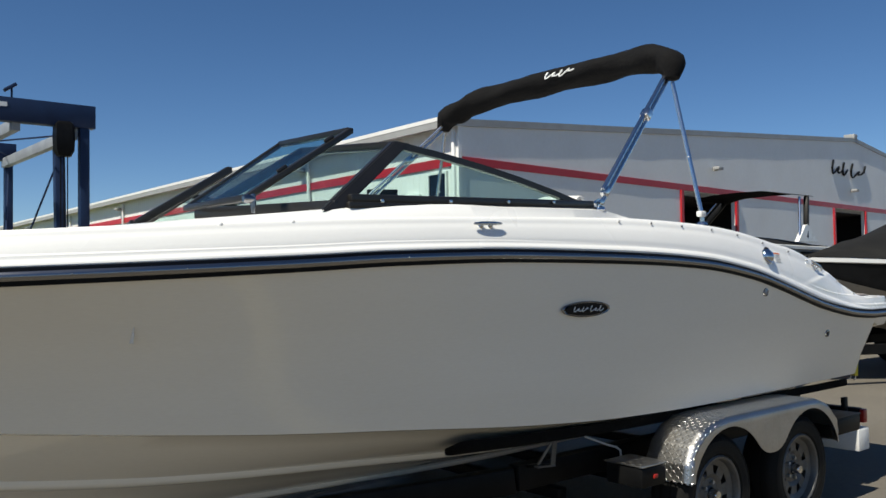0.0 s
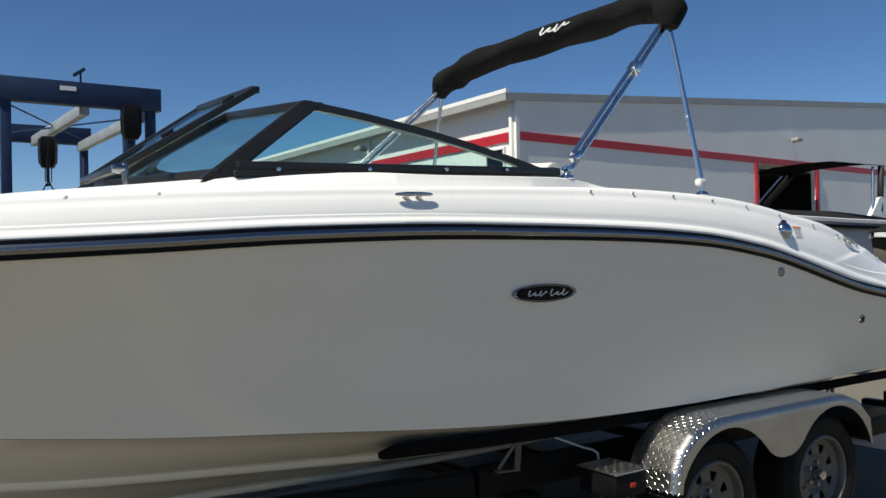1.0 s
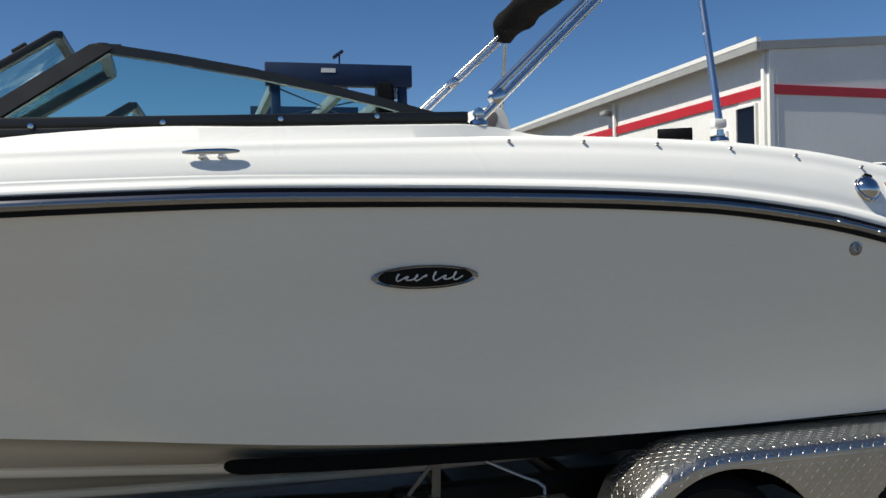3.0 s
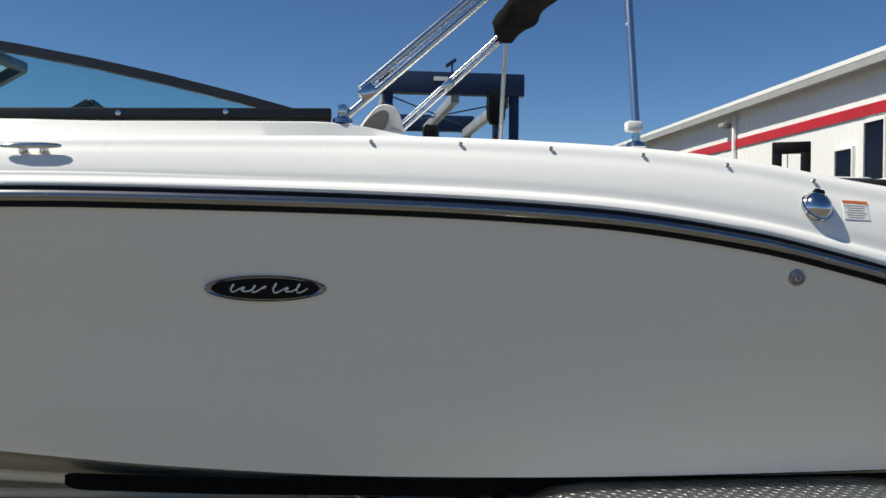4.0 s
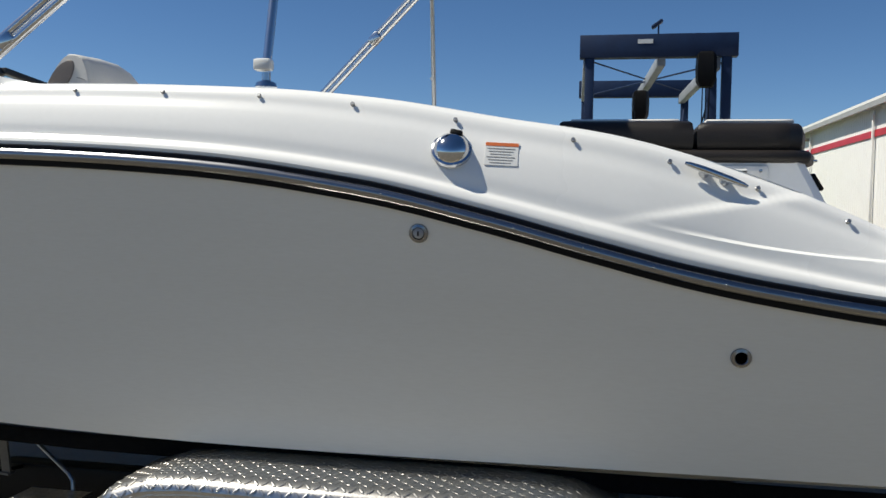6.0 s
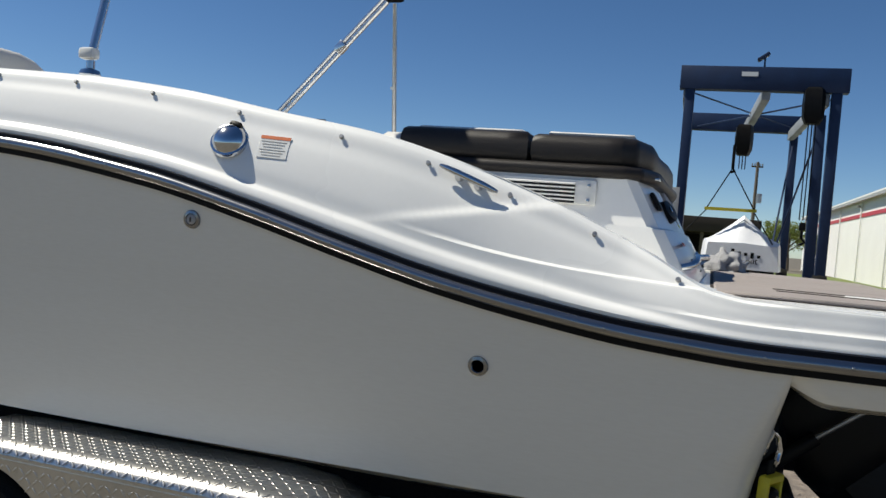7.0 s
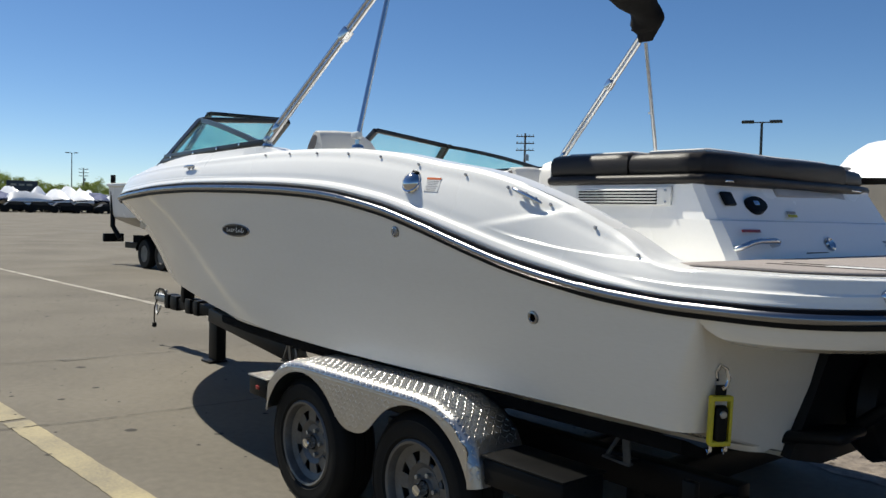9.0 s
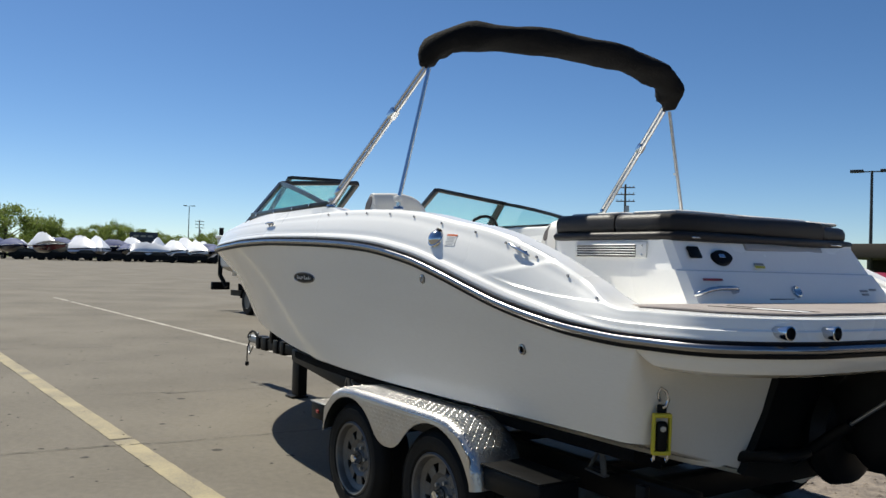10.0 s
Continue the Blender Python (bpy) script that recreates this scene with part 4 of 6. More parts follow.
# black transom shield and raised sterndrive
shield = prism([(-0.54, 0.622), (-0.50, 0.74), (-0.465, 0.87), (-0.43, 1.06), (0.43, 1.06), (0.465, 0.87), (0.50, 0.74), (0.54, 0.622), (0.25, 0.55), (-0.25, 0.55)], 0.035, "X", 0.0)
bmesh.ops.transform(shield, matrix=Matrix.Translation((1.957, 0, 0.47)) @ Matrix.Rotation(radians(12), 4, "Y") @ Matrix.Translation((0, 0, -0.47)), verts=shield.verts)
drive = part("sterndrive", shield, DRIVE, boat, "black sterndrive, trimmed up, below the platform")
TRIM = Matrix.Translation((2.19, 0, 0.74)) @ Matrix.Rotation(radians(-44), 4, "Y") @ Matrix.Translation((-2.22, 0, -0.84))


def drive_part(name, bm, mat=DRIVE):
    bmesh.ops.transform(bm, matrix=TRIM, verts=bm.verts)
    return part(name, bm, mat, drive)


part("gimbal_ring", disc([(0.0, 0.0), (0.20, 0.02), (0.23, 0.07), (0.21, 0.13), (0.15, 0.16)], "X", 24, (2.05, 0, 0.76)), DRIVE, drive)
part("yoke", box((0.34, 0.26, 0.34), (2.20, 0, 0.86), 0.08, seg=3), DRIVE, drive)
drive_part("drive_housing", box((0.46, 0.30, 0.42), (2.46, 0, 0.84), 0.09, seg=3))
drive_part("drive_leg", loft([[(2.42 + dx * k, y * k, z) for dx, y in ((-0.20, 0), (-0.10, -0.095), (0.12, -0.08), (0.26, 0), (0.12, 0.08), (-0.10, 0.095))] for z, k in ((0.80, 1.0), (0.62, 0.92), (0.45, 0.82), (0.26, 0.75))], close_u=True, cap=True))
drive_part("cavitation_plate", box((0.60, 0.26, 0.022), (2.52, 0, 0.42), 0.01))
drive_part("torpedo", disc([(0.0, -0.30), (0.04, -0.26), (0.066, -0.12), (0.068, 0.10), (0.055, 0.2), (0.0, 0.3)], "X", 18, (2.46, 0, 0.26)))
drive_part("skeg", prism([(2.32, 0.22), (2.58, 0.22), (2.62, 0.06), (2.52, 0.05)], 0.02, "Y", -0.01))
for k in range(4):
    a = math.pi / 2 * k + 0.5
    c, s = math.cos(a), math.sin(a)
    drive_part("propeller_blade", loft([[(2.72 + 0.05 * q * w + 0.01, r * c - q * w * s, 0.26 + r * s + q * w * c) for q in (-1, -0.4, 0.3, 1)] for r, w in ((0.045, 0.03), (0.10, 0.075), (0.16, 0.085), (0.19, 0.05), (0.20, 0.015))]))
drive_part("propeller_hub", disc([(0.0, 0.14), (0.045, 0.12), (0.055, -0.06), (0.05, -0.08)], "X", 16, (2.70, 0, 0.26)))
for s in (-1, 1):
    part("trim_ram", tube([(2.04, s * 0.22, 0.645), (2.29, s * 0.20, 0.845)], 0.026, 10), DRIVE, drive)
    part("ram_rod", tube([(2.27, s * 0.20, 0.83), (2.47, s * 0.20, 0.985)], 0.009, 10), GALV, drive)
    part("trim_tab", box((0.27, 0.22, 0.045), (2.075, s * 0.44, 0.700), 0.02, Matrix.Rotation(radians(-10), 3, "Y"), seg=3), DRIVE, boat, "black trim tab")


# ---- trailer ----
trailer = thing("boat_trailer", "black tandem-axle boat trailer with diamond-plate fenders", "trailer")
for s in (-1, 1):
    part("frame_rail", beam((2.0, s * 0.80, 0.47), (-0.9, s * 0.80, 0.47), 0.08, 0.13, 0.01), STEEL, trailer)
    part("front_rail", beam((-0.9, s * 0.80, 0.46), (-1.9, s * 0.22, 0.34), 0.08, 0.13, 0.01), STEEL, trailer)
    part("neck_rail", beam((-1.9, s * 0.22, 0.34), (-3.75, s * 0.05, 0.45), 0.08, 0.12, 0.01), STEEL, trailer)
    bunk = loft([[(x, s * (1.055 + dy * k) * (1 if x > -0.6 else 1 - (-0.6 - x) * 0.06), z + 0.006 + (dz - 0.006) * k) for dy, dz in ((-0.08, -0.040), (-0.08, -0.01), (0.06, 0.048), (0.072, 0.050), (0.078, 0.042), (0.078, 0.010), (0.070, 0.001), (0.06, -0.002))]
                 for x, z, k in ((-1.478, 0.720, 0.25), (-1.470, 0.720, 0.58), (-1.455, 0.718, 0.83), (-1.43, 0.715, 0.97), (-1.40, 0.713, 1), (-1.0, 0.700, 1), (-0.4, 0.690, 1), (0.6, 0.682, 1), (1.96, 0.682, 1))], close_u=True, cap=True)
    part("bunk", bunk, CARPET, trailer, "black carpeted bunk")
    for x in (-0.78, 0.45, 1.62):
        br = part("bunk_bracket", beam((x, s * 0.95, 0.535), (x, s * 0.97, 0.672), 0.030, 0.008), RIM, trailer)
        part("bracket_brace", beam((x - 0.095, s * 0.945, 0.555), (x - 0.008, s * 0.965, 0.668), 0.010, 0.012), RIM, br)
        part("bracket_foot", beam((x - 0.11, s * 0.945, 0.545), (x + 0.012, s * 0.945, 0.536), 0.030, 0.008), RIM, br)
        part("bracket_arm", beam((x - 0.05, s * 0.80, 0.52), (x - 0.05, s * 0.955, 0.542), 0.05, 0.012), STEEL, br)
for x in (-0.55, 0.0, 0.885):
    part("crossmember", beam((x, -0.80, 0.33), (x, 0.80, 0.33), 0.07, 0.06, 0.008), STEEL, trailer)
part("tongue", beam((-3.7, 0, 0.475), (-4.85, 0, 0.475), 0.09, 0.10, 0.01), STEEL, trailer)
for x, w in ((-4.10, 0.10), (-4.28, 0.12), (-4.62, 0.16), (-4.80, 0.10)):
    part("tongue_sleeve", box((w, 0.125, 0.145), (x, 0, 0.475), 0.012), STEEL, trailer)
part("coupler_chain", tube([(-4.90, -0.07, 0.42), (-4.95, -0.09, 0.33), (-5.0, -0.08, 0.36), (-5.03, -0.06, 0.42)], 0.010, 6), GALV, trailer)
part("wiring_loop", tube([(-4.72, -0.07, 0.53), (-4.80, -0.09, 0.60), (-4.92, -0.08, 0.60), (-5.0, -0.07, 0.52)], 0.007, 6), RUBBER, trailer)
coup = part("coupler", box((0.30, 0.10, 0.085), (-4.98, 0, 0.49), 0.02), GALV, trailer, "grey steel hitch coupler")
part("coupler_latch", box((0.10, 0.03, 0.05), (-4.98, 0, 0.55), 0.01), GALV, coup)
part("coupler_ball", disc([(0.0, -0.035), (0.05, -0.02), (0.055, 0.02), (0.03, 0.045), (0, 0.05)], "Z", 16, (-5.11, 0, 0.48)), GALV, coup)
part("brake_hose", tube([(-4.95 + 0.14 * math.cos(a), -0.06, 0.50 + 0.085 * math.sin(a)) for a in [math.pi * k / 12 for k in range(13)]], 0.009, 6), RUBBER, trailer)
part("safety_cable", tube([(-5.06, -0.05, 0.47), (-5.10, -0.06, 0.38), (-5.105, -0.06, 0.28), (-5.10, -0.06, 0.22)], 0.008, 6), RUBBER, trailer)
part("cable_plug", box((0.04, 0.04, 0.05), (-5.10, -0.06, 0.20), 0.01), RUBBER, trailer)
part("winch_post", beam((-4.42, 0, 0.50), (-4.36, 0, 0.98), 0.08, 0.12, 0.012), STEEL, trailer)
part("winch", box((0.20, 0.16, 0.16), (-4.46, 0, 0.86), 0.03), STEEL, trailer)
part("bow_roller", disc([(0.0, -0.06), (0.05, -0.06), (0.04, 0.0), (0.05, 0.06), (0, 0.06)], "Y", 16, (-4.30, 0, 1.02)), RUBBER, trailer)
jack = part("jack_leg", box((0.17, 0.10, 0.42), (-3.74, 0, 0.24), 0.012), STEEL, trailer, "black jack leg standing on the asphalt")
part("jack_foot", box((0.18, 0.18, 0.02), (-3.80, 0, 0.012), 0.004), STEEL, jack)


def wheel_unit(x, s):
    r = Matrix.Rotation(0 if s < 0 else math.pi, 4, "Z")
    rim = disc([(0.206, -0.100), (0.198, -0.108), (0.188, -0.104), (0.180, -0.085), (0.176, 0.06), (0.19, 0.1)], "Y", 48, ends=False)
    bmesh.ops.transform(rim, matrix=Matrix.Translation((x, s * 1.245, 0.32)) @ r, verts=rim.verts)
    w = part("wheel", rim, RIM, trailer, "trailer wheel, black tyre on spoked silver rim")
    tyre = disc([(0.20, -0.095), (0.214, -0.104), (0.218, -0.109), (0.228, -0.1085), (0.245, -0.1115), (0.262, -0.112), (0.278, -0.109), (0.281, -0.112), (0.286, -0.1105), (0.289, -0.104), (0.296, -0.100), (0.312, -0.082), (0.3195, -0.06), (0.32, -0.031), (0.312, -0.029), (0.312, -0.024), (0.32, -0.022),
                 (0.32, 0.022), (0.312, 0.024), (0.312, 0.029), (0.32, 0.031), (0.3195, 0.06), (0.312, 0.082), (0.296, 0.100), (0.262, 0.112), (0.225, 0.108), (0.20, 0.095)], "Y", 48, (x, s * 1.245, 0.32), ends=False)
    part("tyre", tyre, RUBBER, w, "black rubber tyre", 50)
    part("brake_drum", disc([(0.0, 0.0), (0.13, 0.0), (0.14, 0.02), (0.14, 0.10), (0, 0.10)], "Y", 24, (x, s * 1.245, 0.32)), STEEL, w)
    # dished centre with eight windows: a ring of spokes between hub and barrel
    face = bmesh.new()
    n = 8
    for k in range(n):
        a0 = 2 * math.pi * (k + 0.27) / n
        a1 = 2 * math.pi * (k + 0.73) / n
        rows_ = []
        for rad, dep in ((0.082, -0.045), (0.105, -0.06), (0.150, -0.058), (0.178, -0.07)):
            rows_.append([(rad * math.cos(a), dep, rad * math.sin(a)) for a in (a0 - 0.13 * (0.15 / rad - 0.7), (a0 + a1) / 2, a1 + 0.13 * (0.15 / rad - 0.7))])
        loft(rows_, into=face)
        rows_ = [[(rad * math.cos(a), dep, rad * math.sin(a)) for a in (2 * math.pi * (k - 0.28) / n, 2 * math.pi * k / n, 2 * math.pi * (k + 0.28) / n)] for rad, dep in ((0.082, -0.045), (0.105, -0.058), (0.112, -0.052))]
        loft(rows_, into=face)
    merge(face, disc([(0.036, -0.06), (0.045, -0.048), (0.082, -0.045), (0.088, -0.05)], "Y", 32, ends=False))
    merge(face, disc([(0.150, -0.058), (0.158, -0.064), (0.179, -0.072)], "Y", 32, ends=False))
    ex = bmesh.ops.extrude_face_region(face, geom=face.faces[:])
    bmesh.ops.translate(face, vec=(0, 0.006, 0), verts=[g_ for g_ in ex["geom"] if isinstance(g_, bmesh.types.BMVert)])
    bmesh.ops.transform(face, matrix=Matrix.Translation((x, s * 1.245, 0.32)) @ r @ Matrix.Rotation(0.3 + x, 4, "Y"), verts=face.verts)
    part("rim_spokes", face, RIM, w, "silver spoked rim centre", 30)
    hub = disc([(0.0, -0.105), (0.022, -0.102), (0.026, -0.092), (0.030, -0.06), (0.034, -0.04)], "Y", 20)
    bmesh.ops.transform(hub, matrix=Matrix.Translation((x, s * 1.245, 0.32)) @ r, verts=hub.verts)
    part("hub_cap", hub, CHROME, w, "bright hub cap")
    for k in range(5):
        a = 2 * math.pi * k / 5
        nut = disc([(0, -0.066), (0.010, -0.064), (0.011, -0.04)], "Y", 6, (0.06 * math.cos(a), 0, 0.06 * math.sin(a)))
        bmesh.ops.transform(nut, matrix=Matrix.Translation((x, s * 1.245, 0.32)) @ r, verts=nut.verts)
        part("wheel_nut", nut, GALV, w)


for s in (-1, 1):
    for x in (0.036, 0.885):
        wheel_unit(x, s)


# tandem fender: rounded top, scalloped outer skirt, raised tread lugs
def fender_top(t):
    """Point on the fender's profile, t from the front foot over the top to the rear foot."""
    pts = [(-0.385, 0.44), (-0.372, 0.53), (-0.325, 0.625), (-0.24, 0.70), (-0.12, 0.742), (0.0, 0.752), (0.44, 0.752), (0.885, 0.752), (1.01, 0.742), (1.13, 0.70), (1.215, 0.625), (1.262, 0.53), (1.275, 0.44)]
    k = t * (len(pts) - 1)
    i = min(int(k), len(pts) - 2)
    f = k - i
    return pts[i][0] + (pts[i + 1][0] - pts[i][0]) * f, pts[i][1] + (pts[i + 1][1] - pts[i][1]) * f


FENDER_FIT = Matrix.Translation((0.50, 0, 0.44)) @ Matrix.Diagonal((0.95, 1, 0.92, 1)) @ Matrix.Translation((-0.4425, 0, -0.44))


def fender(s):
    def fitted(bm):
        bmesh.ops.transform(bm, matrix=FENDER_FIT, verts=bm.verts)
        return bm
    top = []
    N = 96
    for k in range(N + 1):
        x, z = fender_top(k / N)
        x0, z0 = fender_top(max(0, k / N - 0.012))
        x1, z1 = fender_top(min(1, k / N + 0.012))
        n = Vector((z1 - z0, 0, -(x1 - x0))).normalized() * -1
        if n.z < -0.2:
            n = -n
        top.append((Vector((x, 0, z)), n))
    rows_ = []
    for y, d in ((1.13, -0.004), (1.13, 0.0), (1.352, 0.0), (1.368, -0.003), (1.382, -0.010), (1.392, -0.020), (1.398, -0.033), (1.40, -0.048), (1.396, -0.048), (1.388, -0.03), (1.35, -0.006)):
        rows_.append([(p.x + n.x * d, s * y, p.z + n.z * d) for p, n in top])
    f = part("fender", fitted(loft(rows_, close_v=True)), PLATE, trailer, "bright diamond-plate tandem fender", 50)
    arc = [(x + 0.365 * math.cos(a), 0.32 + 0.375 * math.sin(a)) for x, lo, hi in ((0.0, 158, 44), (0.885, 136, 22)) for a in [radians(lo + (hi - lo) * k / 20) for k in range(21)]]
    bez = [Vector(arc[20]), Vector(arc[20]) + Vector((0.069, -0.072)), Vector((0.365, 0.488)), Vector((0.4425, 0.488))]
    half = [bez[0] * (1 - t) ** 3 + bez[1] * 3 * t * (1 - t) ** 2 + bez[2] * 3 * t * t * (1 - t) + bez[3] * t ** 3 for t in [k / 10 for k in range(1, 11)]]
    dip = [(q.x, q.y) for q in half] + [(0.885 - q.x, q.y) for q in half[-2::-1]]
    lower = arc[:21] + dip + arc[21:]
    hi_ = []
    for x, z in lower:
        best = min((abs(q[0].x - x), q[0].z) for q in top if q[0].z > 0.60)
        hi_.append((x, max(z + 0.002, best[1] - 0.035)))
    sk = loft([[(x, s * 1.3995, z) for x, z in hi_], [(x, s * 1.3995, z) for x, z in lower], [(x, s * 1.395, z) for x, z in lower], [(x, s * 1.395, z) for x, z in hi_]])
    part("fender_skirt", fitted(sk), PLATE, f, "diamond-plate skirt")
    lug = bmesh.new()
    L, W, H = 0.0125, 0.0046, 0.0013

    def put(c, n, d):
        q = n.cross(d)
        ring_ = ((1, 0), (0.5, 0.85), (-0.5, 0.85), (-1, 0), (-0.5, -0.85), (0.5, -0.85))
        rim_ = [lug.verts.new(c + d * L * e + q * W * g) for e, g in ring_]
        mid_ = [lug.verts.new(c + n * H * 0.6 + d * L * e * 0.86 + q * W * g * 0.78) for e, g in ring_]
        tops = [lug.verts.new(c + n * H + d * L * e) for e in (0.4, -0.4)]
        for k in range(6):
            lug.faces.new((rim_[k], rim_[(k + 1) % 6], mid_[(k + 1) % 6], mid_[k]))
        for a, b, c_ in ((0, 1, 0), (5, 0, 0), (2, 3, 1), (3, 4, 1)):
            lug.faces.new((mid_[a], mid_[b], tops[c_]))
        lug.faces.new((mid_[1], mid_[2], tops[1], tops[0])), lug.faces.new((mid_[4], mid_[5], tops[0], tops[1]))
    step = 0.024
    total = sum((top[i + 1][0] - top[i][0]).length for i in range(N))
    run, i = 0.0, 0
    for a in range(int(total / step)):
        want = a * step
        acc = 0.0
        for i in range(N):
            d = (top[i + 1][0] - top[i][0]).length
            if acc + d > want:
                break
            acc += d
        p = top[i][0].lerp(top[i + 1][0], (want - acc) / d)
        tang = (top[i + 1][0] - top[i][0]).normalized()
        n = top[i][1]
        for b in range(10):
            y = s * (1.145 + 0.0225 * b)
            q = Vector((0, 1, 0))
            d = (tang + q * (1 if (a + b) % 2 else -1)).normalized()
            put(Vector((p.x, y, p.z)) + n * 0.0002, n, d)
        for b, (y, drop, lean) in enumerate(((1.376, -0.0055, 0.45), (1.3955, -0.024, 1.05))):
            m_ = (n * math.cos(lean) + Vector((0, s, 0)) * math.sin(lean)).normalized()
            q = tang.cross(m_)
            put(Vector((p.x, s * y, p.z)) + n * drop + m_ * 0.0004, m_, (tang + q * (1 if (a + b) % 2 else -1)).normalized())
    for a in range(70):
        for b in range(12):
            x, z = -0.38 + 0.0238 * a, 0.49 + 0.0238 * b
            if (x - 0) ** 2 + (z - 0.32) ** 2 < 0.376 ** 2 or (x - 0.885) ** 2 + (z - 0.32) ** 2 < 0.376 ** 2 or z > 0.70:
                continue
            if x < 0.0 - 0.2 or x > 0.885 + 0.2 or z < 0.512 or (z < 0.535 and abs(x - 0.4425) > 0.045):
                continue
            d = Vector((1, 0, 1 if (a + b) % 2 else -1)).normalized()
            put(Vector((x, s * 1.3998, z)), Vector((0, s, 0)), d)
    back = FENDER_FIT.inverted()
    for a in range(8):
        for b in range(9):
            d = Vector((1, 1 if (a + b) % 2 else -1, 0)).normalized()
            put(back @ Vector((-0.560 + 0.024 * a, s * (1.120 + 0.0245 * b), 0.5592)), Vector((0, 0, 1)), d)
    tagged(part("tread_relief", fitted(lug), PLATE, f, "raised diamond lugs", 6), kind="stuff")
    for x0, x1, yc in ((-0.57, -0.38, 1.22), (1.27, 1.66, 1.24)):
        stp = part("fender_step", box((x1 - x0, 0.22, 0.10), ((x0 + x1) / 2, s * yc, 0.50), 0.012), STEEL, trailer, "black step box with diamond-plate tread")
        part("step_tread", box((x1 - x0 + 0.01, 0.23, 0.008), ((x0 + x1) / 2, s * yc, 0.555), 0.003), PLATE if x0 < 0 else STEEL, stp)
    part("side_marker", box((0.03, 0.01, 0.02), (-0.47, s * 1.332, 0.50), 0.003), REDINK, trailer)
    part("guide_hook", tube([(-0.440, s * 1.10, 0.55), (-0.442, s * 1.10, 0.585), (-0.462, s * 1.09, 0.602), (-0.50, s * 1.07, 0.615), (-0.62, s * 1.02, 0.668)], 0.006, 8), GALV, trailer)


fender(-1), fender(1)
part("rear_crossbar", beam((1.55, -0.80, 0.40), (1.55, 0.80, 0.40), 0.09, 0.12, 0.01), STEEL, trailer)
for s in (-1, 1):
    part("lamp_arm", beam((1.97, s * 0.76, 0.46), (1.97, s * 1.16, 0.46), 0.06, 0.08, 0.008), STEEL, trailer)
for s in (-1, 1):
    t_ = part("tail_light", box((0.06, 0.27, 0.10), (2.04, s * 1.05, 0.478), 0.01), STEEL, trailer, "rear lamp housing")
    part("lamp_lens", box((0.05, 0.03, 0.09), (2.04, s * 1.20, 0.478), 0.006), REDINK, t_)
    part("strap_anchor", box((0.05, 0.03, 0.16), (1.98, s * 1.10, 0.52), 0.006), STEEL, trailer)

# yellow ratchet tie-down from the transom eye to the frame
strap = thing("tie_down_strap", "yellow and black ratchet strap hooked to the transom eye", "strap", at=Matrix.Translation((2.075, -1.115, 0.822)) @ Matrix.Rotation(radians(-30), 4, "Z") @ Matrix.Rotation(radians(3), 4, "Y"))
part("hook", tube([(-0.012, -0.004, 0.120), (-0.002, -0.014, 0.150), (0.004, -0.004, 0.172), (0.008, 0.014, 0.160), (0.012, 0.022, 0.130), (0.012, 0.014, 0.105), (0.012, 0.0, 0.098)], 0.0065, 8), CHROME, strap, "steel hook")
part("webbing", box((0.006, 0.036, 0.05), (0.008, 0, 0.085), 0.002), RUBBER, strap)
for dy in (-0.031, 0.031):
    part("ratchet_side", box((0.026, 0.011, 0.150), (0.012, dy, 0.0), 0.004), YELLOW, strap)
for dz in (-0.072, 0.070):
    part("ratchet_bar", box((0.026, 0.070, 0.016), (0.014, 0, dz), 0.004), YELLOW, strap)
part("ratchet_handle", box((0.034, 0.044, 0.118), (0.014, 0, -0.010), 0.016, seg=3), BLACK, strap, "black ratchet handle")
part("release_button", disc([(0, 0.006), (0.010, 0.005), (0.012, 0)], "X", 14, (0.031, 0, 0.022)), GALV, strap)
for dy in (-0.026, 0.026):
    part("lower_hook", tube([(0.010, dy, -0.075), (0.012, dy, -0.098), (0.004, dy, -0.108), (-0.006, dy, -0.100)], 0.005, 8), CHROME, strap, "steel hook")

# crumpled towel on the platform
tw = bmesh.new()
bmesh.ops.create_icosphere(tw, subdivisions=4, radius=1)
for v in tw.verts:
    p = v.co.copy()
    k = 1 + 0.35 * noise.noise(p * 2.1) + 0.22 * noise.noise(p * 4.3 + Vector((3, 1, 2))) + 0.05 * noise.noise(p * 9)
    v.co = Vector((p.x * 0.09 * k, p.y * 0.125 * k, max(-0.2, p.z) * 0.075 * k))
bmesh.ops.translate(tw, vec=(1.98, 0.98, 1.315), verts=tw.verts)
solid("towel", tw, CLOTH, "crumpled grey towel lying on the swim platform", "towel", "object", 80)

part("tail_step", box((0.16, 0.34, 0.15), (2.0, -1.05, 0.325), 0.012), WHITE, trailer, "pale grey box step at the trailer's tail")


# ---- warehouse with white siding, red band and tall doors ----
BC, BA = Vector((12.37, 14.98, 0)), radians(4.6)
BM = Matrix.Translation(BC) @ Matrix(((math.cos(BA), 0, 0, 0), (math.sin(BA), 1, 0, 0), (0, 0, 1, 0), (0, 0, 0, 1)))
GM, SM = Matrix.Translation(BC) @ Matrix.Rotation(BA, 4, "Z"), Matrix.Translation(BC)
HALFW, LONG, EAVE, RIDGE, STRIPE = 31.7, 90.0, 6.08, 8.78, 4.93


def roof_z(u):
    return EAVE + (RIDGE - EAVE) * (1 - abs(u - HALFW) / HALFW)


